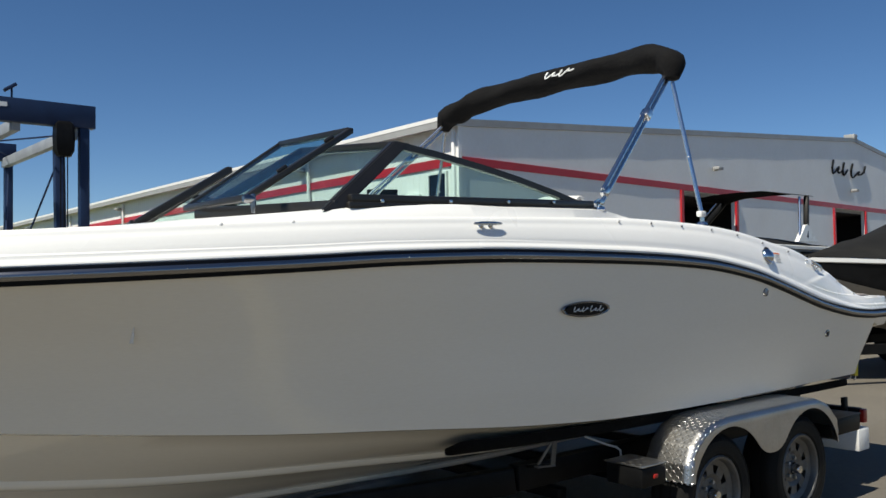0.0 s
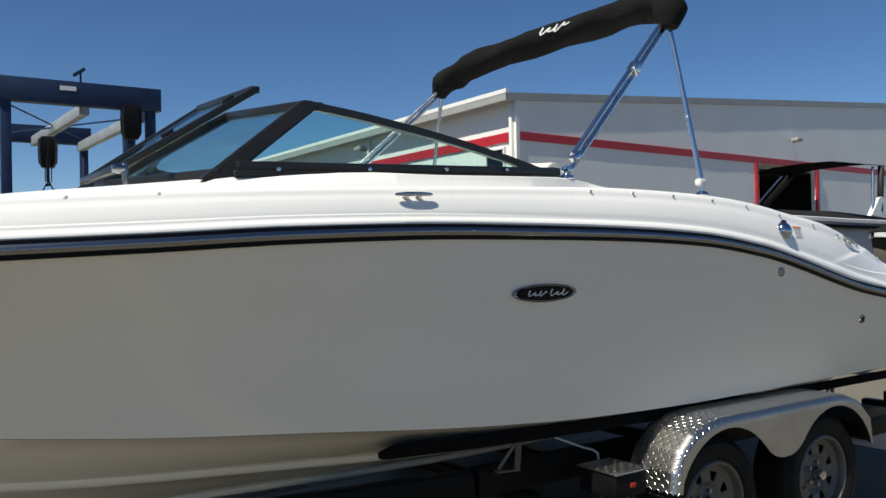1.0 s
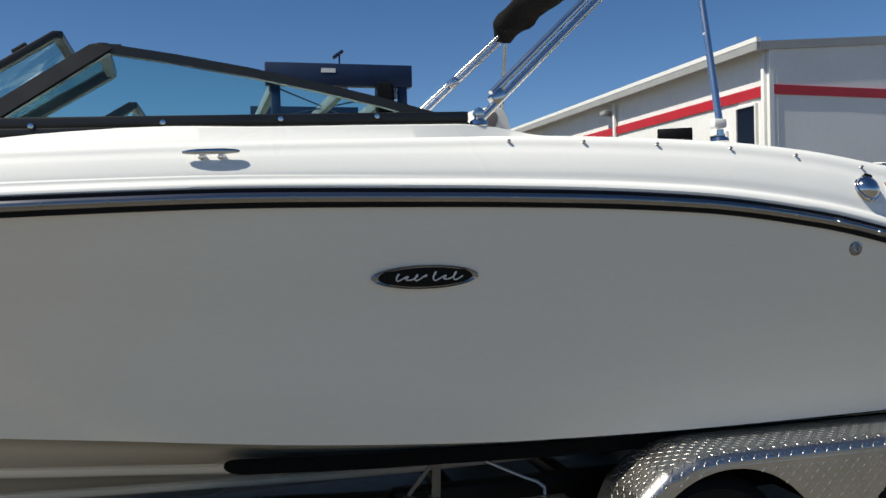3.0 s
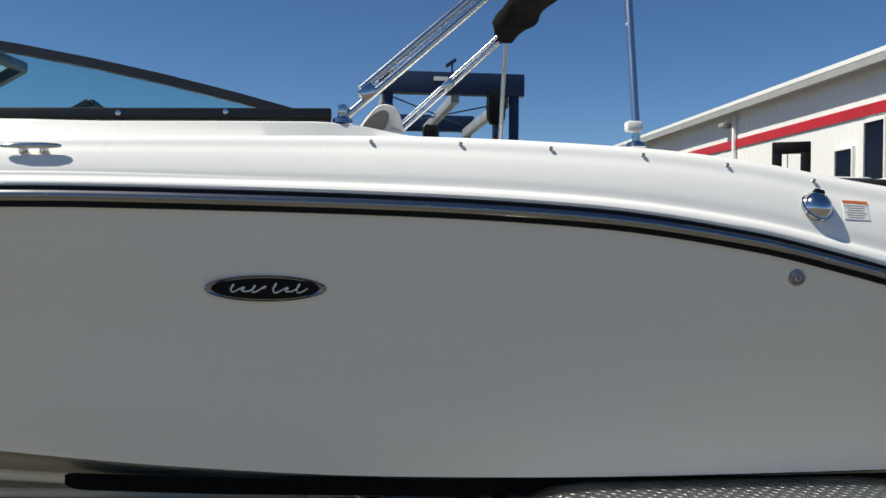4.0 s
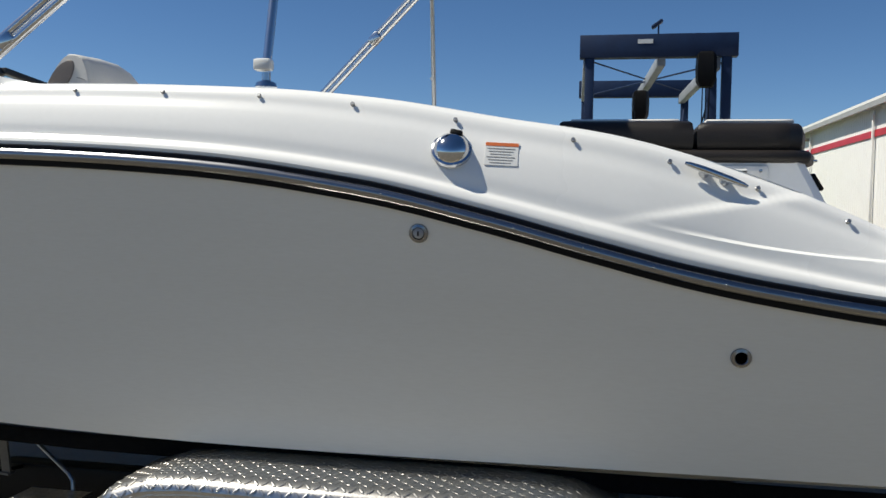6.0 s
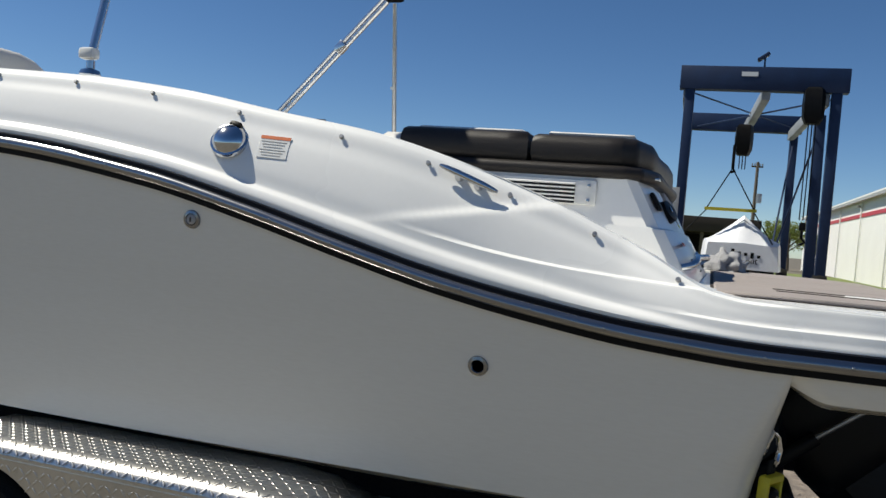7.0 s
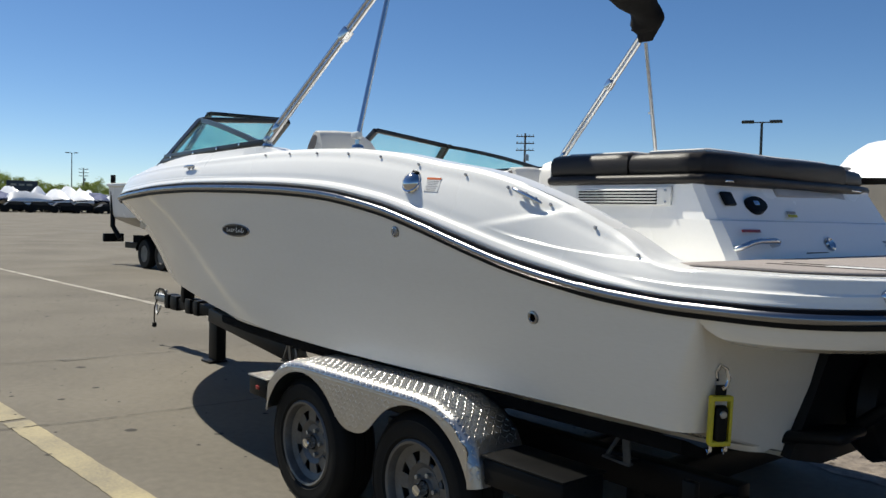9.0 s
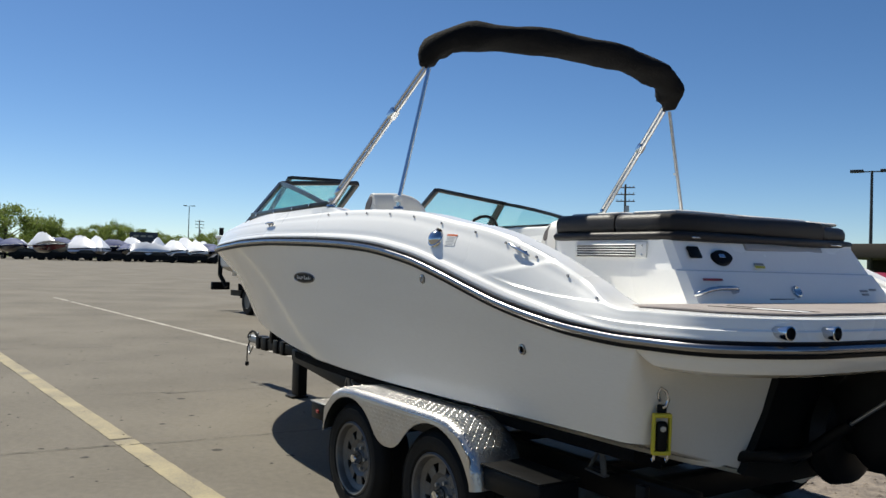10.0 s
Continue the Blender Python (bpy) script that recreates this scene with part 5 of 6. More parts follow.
def siding(length, top, doors, name, label, base, rise=0.010, waves=0.0):
    """A ribbed metal wall from 0 to length with door openings (from, to, head), 0.2 thick."""
    bm = bmesh.new()
    cuts = sorted({0.0, length, *[c for d in doors for c in d[:2]], *([length / 2] if top(length / 2) != top(0) else [])})
    for a, b in zip(cuts, cuts[1:]):
        low = 0.0
        for d0, d1, head in doors:
            if a >= d0 - 1e-6 and b <= d1 + 1e-6:
                low = head
        bm2 = prism([(a, low), (b, low), (b, top(b)), (a, top(a))], 0.2, "Y", 0.0)
        merge(bm, bm2)
    if waves:
        # sheet metal never lies quite flat
        bmesh.ops.remove_doubles(bm, verts=bm.verts, dist=0.001)
        for k in range(1, int(length / 0.8)):
            bmesh.ops.bisect_plane(bm, geom=bm.verts[:] + bm.edges[:] + bm.faces[:], plane_co=(0.8 * k, 0, 0), plane_no=(1, 0, 0))
        for k in range(1, 15):
            bmesh.ops.bisect_plane(bm, geom=bm.verts[:] + bm.edges[:] + bm.faces[:], plane_co=(0, 0, 0.6 * k), plane_no=(0, 0, 1))
        for v in bm.verts:
            if v.co.y < 0.01:
                v.co.y += waves * (0.5 + 0.5 * noise.noise((v.co.x * 0.55, 3.0, v.co.z * 0.22)) + 0.35 * noise.noise((v.co.x * 1.3, 8.0, v.co.z * 0.5)))
    bmesh.ops.transform(bm, matrix=base, verts=bm.verts)
    wall = solid(name, bm, SIDING, label, "wall", deg=20)
    first = None
    for k in range(int(length / 0.305) if rise else 0):
        x = 0.15 + 0.305 * k
        low = 0.0
        for d0, d1, head in doors:
            if d0 - 0.03 < x < d1 + 0.03:
                low = head
        m = base @ Matrix.Translation((x, 0, low)) @ Matrix.Diagonal((1, rise, top(x) - low - 0.12, 1))
        if first is None:
            first = part("siding_rib", prism([(-0.022, 0.0), (-0.012, -1.0), (0.012, -1.0), (0.022, 0.0)], 1.0, "Z", 0.0), SIDING, wall)
            first.matrix_basis = m
        else:
            again(first, m)
    return wall


DOORS = [(12.78, 17.30, 4.80), (28.5, 32.95, 4.80), (46.5, 51.0, 4.80)]
gable = siding(2 * HALFW, roof_z, DOORS, "wall_gable", "white sheet-metal gable wall with tall doors", GM, 0.0, 0.012)
eaves = siding(LONG, lambda u: EAVE, [], "wall_eaves", "sunlit white ribbed metal side wall", SM @ Matrix.Rotation(radians(90), 4, "Z") @ Matrix.Scale(-1, 4, (0, 1, 0)))


def placed(bm, m=None):
    bmesh.ops.transform(bm, matrix=BM @ (m or Matrix()), verts=bm.verts)
    return bm


roof = loft([[(-0.35, y, roof_z(0) + 0.02), (HALFW, y, RIDGE + 0.07), (2 * HALFW + 0.35, y, roof_z(0) + 0.02)] for y in (-0.03, LONG + 0.3)])
bmesh.ops.solidify(roof, geom=roof.faces[:], thickness=0.12)
solid("roof", placed(roof), TRIMG, "low-pitched grey metal warehouse roof", "roof")
solid("trim_rake", placed(merge(beam((-0.35, -0.034, roof_z(0) - 0.05), (HALFW, -0.034, RIDGE), 0.05, 0.22), beam((HALFW, -0.034, RIDGE), (2 * HALFW + 0.35, -0.034, roof_z(0) - 0.05), 0.05, 0.22))), TRIMG, "grey metal rake trim along the gable", "trim")
solid("trim_ridge", placed(box((0.5, 0.6, 0.3), (HALFW, 0.2, RIDGE + 0.18), 0.02)), TRIMG, "grey ridge vent cap", "trim")
solid("gutter", placed(beam((-0.40, -0.05, EAVE - 0.06), (-0.40, LONG, EAVE - 0.06), 0.16, 0.22)), TRIMG, "grey box gutter along the eaves", "trim")
solid("trim_fascia", placed(beam((-0.42, -0.06, EAVE + 0.10), (-0.42, LONG, EAVE + 0.10), 0.14, 0.12)), SIDING, "white fascia cap over the gutter", "trim")
solid("trim_band_eaves", placed(box((0.03, LONG, 0.28), (-0.04, LONG / 2, STRIPE))), RED, "red metal band along the side wall", "trim")
solid("trim_band_gable", placed(box((2 * HALFW, 0.024, 0.25), (HALFW, -0.012, STRIPE))), RED, "red metal band along the gable wall", "trim")
solid("trim_corner", placed(box((0.14, 0.14, EAVE), (0.0, 0.045, EAVE / 2))), SIDING, "white corner trim", "trim")
for k in range(8):
    d = 0.15 if k == 0 else 8.65 + 10.35 * (k - 1)
    pipe = box((0.10, 0.12, EAVE - 0.2), (-0.12, d, (EAVE - 0.2) / 2), 0.01)
    solid("downspout", placed(pipe), SIDING, "white metal downspout", "downspout")
for d0, d1, h in DOORS:
    for u in (d0 - 0.08, d1 + 0.08):
        solid("trim_door", placed(box((0.18, 0.10, h), (u, -0.03, h / 2))), RED, "red door jamb", "trim")
    # the bay's unlit depth is painted into its walls and ceiling
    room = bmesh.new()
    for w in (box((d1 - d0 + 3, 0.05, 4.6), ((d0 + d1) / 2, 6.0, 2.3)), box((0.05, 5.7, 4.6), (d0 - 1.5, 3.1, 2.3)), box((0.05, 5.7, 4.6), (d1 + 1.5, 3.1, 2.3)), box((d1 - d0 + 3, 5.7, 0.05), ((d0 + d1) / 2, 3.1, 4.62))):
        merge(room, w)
    solid("wall_bay", placed(room), SHADE, "interior of the open service bay, its shade put into near-black walls", "wall")


def wall_pack(m):
    """Lamp on a bracket with an open visor."""
    bm = box((0.42, 0.30, 0.14), (0, -0.22, 0.06), 0.03)
    lamp_ = thing("wall_lamp", "grey flood lamp on a short wall bracket", "lamp", "lamps on the warehouse", m)
    part("lamp_head", bm, TRIMG, lamp_)
    part("bracket", box((0.07, 0.16, 0.07), (0, -0.08, 0)), TRIMG, lamp_)


SIDEWALL = Matrix.Rotation(radians(-90), 4, "Z")
for u in (15.38, 30.95):
    wall_pack(GM @ Matrix.Translation((u, -0.02, STRIPE + 0.88)))
for d in (9.1, 29.8, 50.5):
    wall_pack(SM @ Matrix.Translation((-0.02, d, STRIPE + 0.62)) @ SIDEWALL)
# windows in the side wall
for k, (v0, v1, z0, z1) in enumerate(((0.60, 1.40, 2.3, 4.60), (1.93, 2.68, 2.9, 4.02))):
    vm, zm, w, h = (v0 + v1) / 2, (z0 + z1) / 2, v1 - v0, z1 - z0
    win = tagged(new("window_%d" % (k + 1), mesh_of("window", placed(box((0.05, w, h), (-0.03, vm, zm))), HULLN)), "dark-glazed window in a white frame", "window", kind="structure")
    for dy in (-1, 1):
        part("window_frame", placed(box((0.10, 0.06, h + 0.12), (-0.05, vm + dy * (w / 2 + 0.03), zm))), SIDING, win)
        part("window_frame", placed(box((0.10, w, 0.06), (-0.05, vm, zm + dy * (h / 2 + 0.03)))), SIDING, win)
# script mark high on the gable
mark = thing("wall_mark", "black looping script mark fixed to the gable wall", "sign", at=GM)
for u0, w, n in ((29.2, 2.2, 3), (31.9, 2.4, 2.5)):
    flourish(w, 1.0, n, 0.05, Matrix.Translation((u0, -0.05, 6.95)), mark, BLACK, "mark_stroke")


# ---- blue travel lift ----
lift = thing("travel_lift", "dark blue steel boat lift with hoists and cables", "lift")
LX0, LX1, LY0, LY1, LT = 0.69, 5.63, 28.8, 38.6, 7.85
for x, y in ((LX0, LY0), (LX1, LY0), (LX0 - 0.3, LY1), (LX1 - 0.5, LY1)):
    part("column", box((0.34, 0.34, LT - 0.4), (x, y, (LT - 0.4) / 2 + 0.4), 0.02), BLUE, lift)
    part("wheel", disc([(0.0, -0.22), (0.4, -0.22), (0.45, 0), (0.4, 0.22), (0, 0.22)], "X", 20, (x, y, 0.45)), RUBBER, lift)
part("front_beam", box((LX1 - LX0 + 0.75, 0.45, 0.85), ((LX0 + LX1) / 2, LY0, LT - 0.2), 0.02), BLUE, lift)
part("rear_beam", box((LX1 - LX0 + 0.4, 0.45, 0.80), ((LX0 + LX1) / 2 - 0.4, LY1, LT - 0.35), 0.02), BLUE, lift)
part("side_beam", beam((LX0 - 0.1, LY0, LT - 0.75), (LX0 - 0.35, LY1, LT - 0.75), 0.28, 0.42, 0.02), LIGHTP, lift)
part("side_beam", beam((LX1 - 0.35, LY0, LT - 0.85), (LX1 - 0.65, LY1, LT - 0.85), 0.28, 0.42, 0.02), LIGHTP, lift)
part("trolley_beam", beam((3.32, LY0, LT - 0.7), (2.97, LY1, LT - 0.7), 0.28, 0.42, 0.02), LIGHTP, lift)
part("lower_brace", beam((LX1 - 0.1, LY0 + 2.6, 0.6), (LX1 - 0.2, LY0 + 2.6, LT - 1.0), 0.38, 0.38, 0.02), BLUE, lift)
for a, b in (((LX0, LY0, LT - 0.7), (LX1 - 0.5, LY1, LT - 0.5)), ((LX1, LY0, LT - 0.8), (LX0, LY1, LT - 0.6))):
    part("tie_rod", tube([a, b], 0.035, 6), BLUE, lift)
for x, y, z in ((LX1 - 0.72, LY0 - 0.1, LT - 1.12), (2.85, 34.0, LT - 1.75)):
    h = part("hoist", loft([[(x + dx * k, y + dy * k, z + dz) for dx, dy in ((-0.34, -0.3), (0.22, -0.32), (0.36, -0.1), (0.34, 0.3), (-0.2, 0.32), (-0.38, 0.1))] for dz, k in ((0.66, 0.7), (0.55, 0.95), (0.1, 1.0), (-0.4, 0.95), (-0.62, 0.65))], close_u=True, cap=True), BLACK, lift, "black hoist block")
    for dx in (-0.12, 0.0, 0.12):
        part("hoist_cable", tube([(x + dx, y, z - 0.6), (x + dx, y, z - (4.0 if y < 30 else 1.2))], 0.022, 6), STEEL, h)
for a, b in (((LX1 - 0.5, LY1, LT - 1.0), (LX1 - 1.3, LY1 - 3, 0.9)), ((LX1 - 0.1, LY0 + 2.6, LT - 1.2), (LX1 - 1.3, LY1 - 3, 0.9))):
    part("tie_rod", tube([a, b], 0.04, 6), BLUE, lift)
hook_b = part("hook_block", box((0.22, 0.16, 0.3), (LX1 - 0.72, LY0 - 0.1, LT - 5.35), 0.05), BLACK, lift)
part("hook", tube([(LX1 - 0.72, LY0 - 0.1, LT - 5.5), (LX1 - 0.72, LY0 - 0.1, LT - 5.75), (LX1 - 0.60, LY0 - 0.1, LT - 5.9), (LX1 - 0.76, LY0 - 0.1, LT - 6.0)], 0.05, 8), STEEL, hook_b)
part("flood_lamp", box((0.45, 0.3, 0.12), (3.12, LY0, LT + 0.62), 0.02, Matrix.Rotation(radians(-35), 3, "Y")), BLUE, lift)
part("lamp_post", box((0.06, 0.06, 0.6), (3.17, LY0, LT + 0.40)), BLUE, lift)
part("rating_plate", box((0.55, 0.02, 0.16), (2.70, LY0 - 0.24, LT - 0.05)), WHITE, lift)


# ---- other boats, vehicles and yard things ----
def parked_boat(name, label, at, hull_mat, length=6.6, beam_=2.4, cover=None, wrap=False, bimini=False, hull_low=HULLT, group="boats parked in the yard", keel=0.62, side_h=0.95, tent=0.55, skirt=0.16, lift=0.0, sharp=0.0):
    """A trailered boat, bow along +x, with a cover or shrink wrap."""
    b = thing(name, label, "boat", group, at)
    rows_, top_ = [], []
    for k in range(15):
        t = k / 14
        x = -length / 2 + length * t
        w = beam_ / 2 * (1 - max(0, (t - 0.45) / 0.55) ** 2.6)
        zt = keel + side_h + 0.18 * t * t
        zb = keel + 0.5 * max(0, (t - 0.6) / 0.4) ** 2
        row = []
        for y, z in ((1, zt), (1.0, zt - 0.06), (0.97, zt - 0.10), (0.93, zb + 0.42), (0.90, zb + 0.36), (0.45, zb + 0.16), (0, zb)):
            row.append((x, -y * w, z))
        rows_.append(row + [(p[0], -p[1], p[2]) for p in row[-2::-1]])
        top_.append((x, w, zt))
    h = loft(rows_)
    h.verts.ensure_lookup_table()
    h.faces.new(h.verts[:13])
    hull_ = part("hull", h, hull_mat, b, "", 30)
    low = loft([[(p[0], p[1] * 1.004, p[2] - 0.004) for p in r[4:9]] for r in rows_])
    part("hull_bottom", low, hull_low, b)
    for s in (-1, 1):
        part("gunwale_band", loft([[(x, s * (w + dy), z - dz) for dy, dz in ((0.0, 0.0), (0.022, 0.01), (0.022, 0.06), (0.0, 0.07))] for x, w, z in top_]), WHITE, hull_)
    if cover or wrap:
        rows_ = []
        peak = [0.15, 0.75, 0.95, 1.0, 0.98, 1.02, 0.9, 0.95, 0.8, 0.7, 0.55, 0.42, 0.3, 0.15, 0.02]
        r_ = random.Random(name + label)
        for (x, w, z), p in zip(top_, peak):
            row = []
            for j in range(13):
                q = -1 + j / 6
                hh = tent * p * (1 - abs(q) ** (sharp or (2.6 if wrap else 1.7))) + 0.03 * r_.uniform(-1, 1) * (1 - abs(q))
                row.append((x, q * (w + 0.03), z + hh - (0.02 if abs(q) < 1 else skirt)))
            rows_.append(row)
        part("shrink_wrap" if wrap else "cover", loft(rows_), WRAP if wrap else cover, b, "", 35)
    else:
        ws = loft([[(length * 0.12, y * 0.8, keel + side_h + 0.05), (length * 0.02, y * 0.74, keel + side_h + 0.48)] for y in (-1, -0.4, 0.4, 1)])
        part("windshield", ws, HULLN, b)
        part("deck", loft([[(x, -w * 0.99, z - 0.01), (x, 0, z + 0.01), (x, w * 0.99, z - 0.01)] for x, w, z in top_]), GEL, b)
    if bimini:
        z0 = keel + side_h + 0.06
        top = loft([[(x, q * beam_ * 0.40, z0 + 1.05 + lift - 0.09 * abs(q) ** 3 - 0.03 * (x / 1.0) ** 2) for q in (-1, -0.8, -0.4, 0, 0.4, 0.8, 1)] for x in (-1.3, -0.9, 0.0, 0.9, 1.2)])
        bmesh.ops.solidify(top, geom=top.faces[:], thickness=0.13)
        part("bimini_top", top, CANVAS, b, "black canvas bimini top", 60)
        for s in (-1, 1):
            for x0, x1 in ((-1.1, -0.3), (0.9, 0.1)):
                part("bimini_leg", tube([(x1, s * beam_ * 0.46, z0 - 0.05), (x0, s * beam_ * 0.39, z0 + 1.0 + lift)], 0.025, 8), WHITE, b)
    part("trailer_frame", merge(merge(beam((-length * 0.5, -0.7, 0.45), (length * 0.25, -0.7, 0.45), 0.09, 0.14), beam((-length * 0.5, 0.7, 0.45), (length * 0.25, 0.7, 0.45), 0.09, 0.14)),
                                merge(beam((length * 0.25, -0.7, 0.45), (length * 0.58, 0, 0.45), 0.09, 0.12), beam((length * 0.25, 0.7, 0.45), (length * 0.58, 0, 0.45), 0.09, 0.12))), STEEL, b)
    for s in (-1, 1):
        part("bunk", beam((-length * 0.45, s * 0.62, 0.60), (length * 0.2, s * 0.62, 0.60), 0.12, 0.18), CARPET, b)
        for x in (-0.85, 0.0):
            wl = part("wheel", disc([(0.0, -0.06), (0.16, -0.06), (0.19, -0.10), (0.30, -0.10), (0.33, -0.05), (0.33, 0.05), (0.30, 0.10), (0, 0.10)], "Y", 24, (x - 0.4, s * 1.06, 0.33), Matrix.Rotation(0 if s < 0 else math.pi, 3, "Z")), RUBBER, b)
            part("rim", disc([(0.0, -0.07), (0.05, -0.075), (0.16, -0.066), (0.18, -0.09), (0.19, -0.085)], "Y", 20, (x - 0.4, s * 1.062, 0.33), Matrix.Rotation(0 if s < 0 else math.pi, 3, "Z")), RIM, wl)
        part("fender", loft([[(-0.82 + 0.80 * math.cos(a), s * y, 0.38 + (0.40 if 0 < a < math.pi else 0.40) * math.sin(a)) for y in (0.94, 1.18)] for a in [math.pi * k / 12 for k in range(13)]]), STEEL, b)
    return b


def at(x, y, deg):
    return pose(x, y, 0, 0, 0, deg)


# astern of the bowrider: a tower boat with black canvas and a covered dark runabout
tower = parked_boat("tower_boat", "light grey boat with white deck, folding tower and black canvas top", at(8.7, 4.65, 180) @ Matrix.Diagonal((1, 1, 1.03, 1)), WRAP, 6.4, 2.5, cover=COVERB, tent=0.22, keel=0.80, side_h=1.04)
top = loft([[(x, 0.3 + q * 0.85, 2.80 - 0.08 * abs(q) ** 4) for q in (-1, -0.9, -0.6, 0, 0.6, 0.9, 1)] for x in (-1.0, -1.15, -1.5, -1.8, -2.05, -2.2)])
bmesh.ops.solidify(top, geom=top.faces[:], thickness=0.12)
part("tower_top", top, CANVAS, tower, "black canvas top", 60)
for s in (-1, 1):
    part("tower_leg", beam((-1.98, 0.3 + s * 0.82, 2.72), (-1.78, s * 1.19, 1.98), 0.09, 0.10, 0.02), BLACK, tower, "black tower leg")
    part("tower_strut", tube([(-1.72, 0.3 + s * 0.82, 2.70), (-1.55, s * 1.20, 1.98)], 0.022, 8), TUBE, tower)
    part("tower_foot", prism([(-2.15, 1.92), (-1.80, 2.22), (-1.70, 2.20), (-1.45, 1.92)], 0.08, "Y", s * 1.19 - 0.04), GEL, tower, "white moulded tower foot")
runabout = parked_boat("covered_runabout", "dark hulled runabout under a black cover with white piping", at(9.7, 1.0, 172) @ Matrix.Diagonal((1, 1, 1.02, 1)), BLACK, 6.4, 2.4, cover=COVERB, tent=0.92, keel=0.58, side_h=0.86, skirt=0.0)
for k in range(6):
    part("hull_marking_bar", box((0.07, 0.004, 0.09), (-1.9 + 0.11 * k + (0.08 if k > 1 else 0), 1.175, 1.22), 0), WHITE, runabout)
# beyond the stern: black-canopied boat and shrink-wrapped cruiser
can = parked_boat("canopied_boat", "boat under black cover with a black bimini on white legs", at(-1.52, 23.16, 88) @ Matrix.Diagonal((1.33, 1.33, 1.25, 1)), HULLN, 6.2, 2.4, cover=COVERG, tent=0.88, keel=0.6, side_h=0.75, skirt=0.5, sharp=1.15)
canopy = loft([[(x, q * 0.97, z) for q, z in ((-1, 2.40), (-0.99, 2.50), (-0.93, 2.60), (-0.75, 2.665), (-0.4, 2.70), (0, 2.715), (0.4, 2.70), (0.75, 2.665), (0.93, 2.60), (0.99, 2.50), (1, 2.40))] for x in (-1.62, -1.55, -0.8, 0.2, 0.85)])
bmesh.ops.solidify(canopy, geom=canopy.faces[:], thickness=0.09)
part("canopy", canopy, CANVAS, can, "black canvas canopy", 50)
part("back_curtain", plate([Vector((0.80, -0.93, 1.25)), Vector((0.80, 0.28, 1.25)), Vector((0.80, 0.28, 2.66)), Vector((0.80, -0.93, 2.58))], 0.02), CANVAS, can)
part("side_curtain", plate([Vector((0.80, -0.93, 1.60)), Vector((-0.9, -0.93, 1.60)), Vector((-0.9, -0.93, 2.58)), Vector((0.80, -0.93, 2.58))], 0.02), CANVAS, can)
for s in (-1, 1):
    part("canopy_leg", tube([(-1.50, s * 0.96, 2.48), (-1.30, s * 1.06, 1.45)], 0.028, 8), WHITE, can, "white canopy leg")
    part("canopy_leg", tube([(0.75, s * 0.96, 2.48), (0.6, s * 1.06, 1.45)], 0.028, 8), WHITE, can, "white canopy leg")
parked_boat("wrapped_cruiser", "tan hulled cruiser shrink-wrapped in white plastic", at(-5.77, 24.52, 76) @ Matrix.Diagonal((0.95, 1.0, 1.13, 1)), HULLT, 7.6, 3.3, wrap=True, tent=1.25, keel=1.1, side_h=1.15, skirt=0.9, sharp=5.0)
hb = thing("hoisted_boat", "boat under white shrink wrap with a peaked ridge, below the lift", "boat", "boats parked in the yard", at(3.08, 33.5, 0) @ Matrix.Diagonal((1, 1, 1.12, 1)))
wrap_rows = []
for y, w, ze, zp in ((-2.35, 1.30, 1.55, 1.60), (-2.0, 1.40, 1.66, 2.05), (-1.6, 1.42, 1.66, 2.58), (0.0, 1.5, 1.66, 2.62), (2.0, 1.5, 1.70, 2.55), (3.6, 1.3, 1.75, 2.3), (4.6, 0.6, 1.8, 2.0)):
    row = [(-w - 0.08, y, 0.72 + 0.05 * math.sin(3 * y)), (-w, y, ze - 0.12), (-w + 0.03, y, ze)]
    row += [(-w + 0.03 + (w - 0.03) * k / 5, y, ze + (zp - ze) * (k / 5) ** 1.25) for k in range(1, 6)]
    wrap_rows.append(row + [(-x, yy, z) for x, yy, z in row[-2::-1]])
wr = loft(wrap_rows)
wr.verts.ensure_lookup_table()
front = [v for v in wr.verts if abs(v.co.y + 2.35) < 1e-4]
front.sort(key=lambda v: v.co.x)
wr.faces.new(front)
part("shrink_wrap", wr, WRAP, hb, "", 25)
part("hull", box((2.5, 5.2, 0.5), (0, 0.3, 0.52), 0.15), BLACK, hb, "dark hull")
for x in (-0.8, 0.8):
    part("blocking", box((0.4, 4.5, 0.27), (x, 0.5, 0.135)), TIMBER, hb)
for k in range(5):
    part("name_bar", box((0.12, 0.01, 0.2 if k in (0, 3) else 0.10), (-0.34 + 0.24 * k, -2.365, 1.28 - 0.03 * k), 0), BLACK, hb)
word = bpy.data.curves.new("word", "FONT")
word.body, word.size, word.extrude = "out", 0.32, 0.004
word.materials.append(BLACK)
wd = new("painted_word", word)
wd.parent = hb
wd.matrix_basis = Matrix.Translation((0.15, -2.365, 0.90)) @ Matrix.Rotation(radians(90), 4, "X")
# ahead of the bow
guide = parked_boat("white_runabout", "white runabout on a black trailer with alloy wheels", at(-14.4, 5.05, 4) @ Matrix.Diagonal((1, 1, 1.04, 1)), GEL, 6.4, 2.4, keel=0.75, side_h=1.15)
for s in (-1, 1):
    part("guide_post", tube([(-2.9, s * 1.0, 0.6), (-3.1, s * 1.10, 0.9), (-3.1, s * 1.10, 2.1)], 0.06, 10), BLACK, guide, "tall black guide post")
    part("tail_board", box((0.12, 0.5, 0.2), (-3.3, s * 1.0, 0.62), 0.02), STEEL, guide)

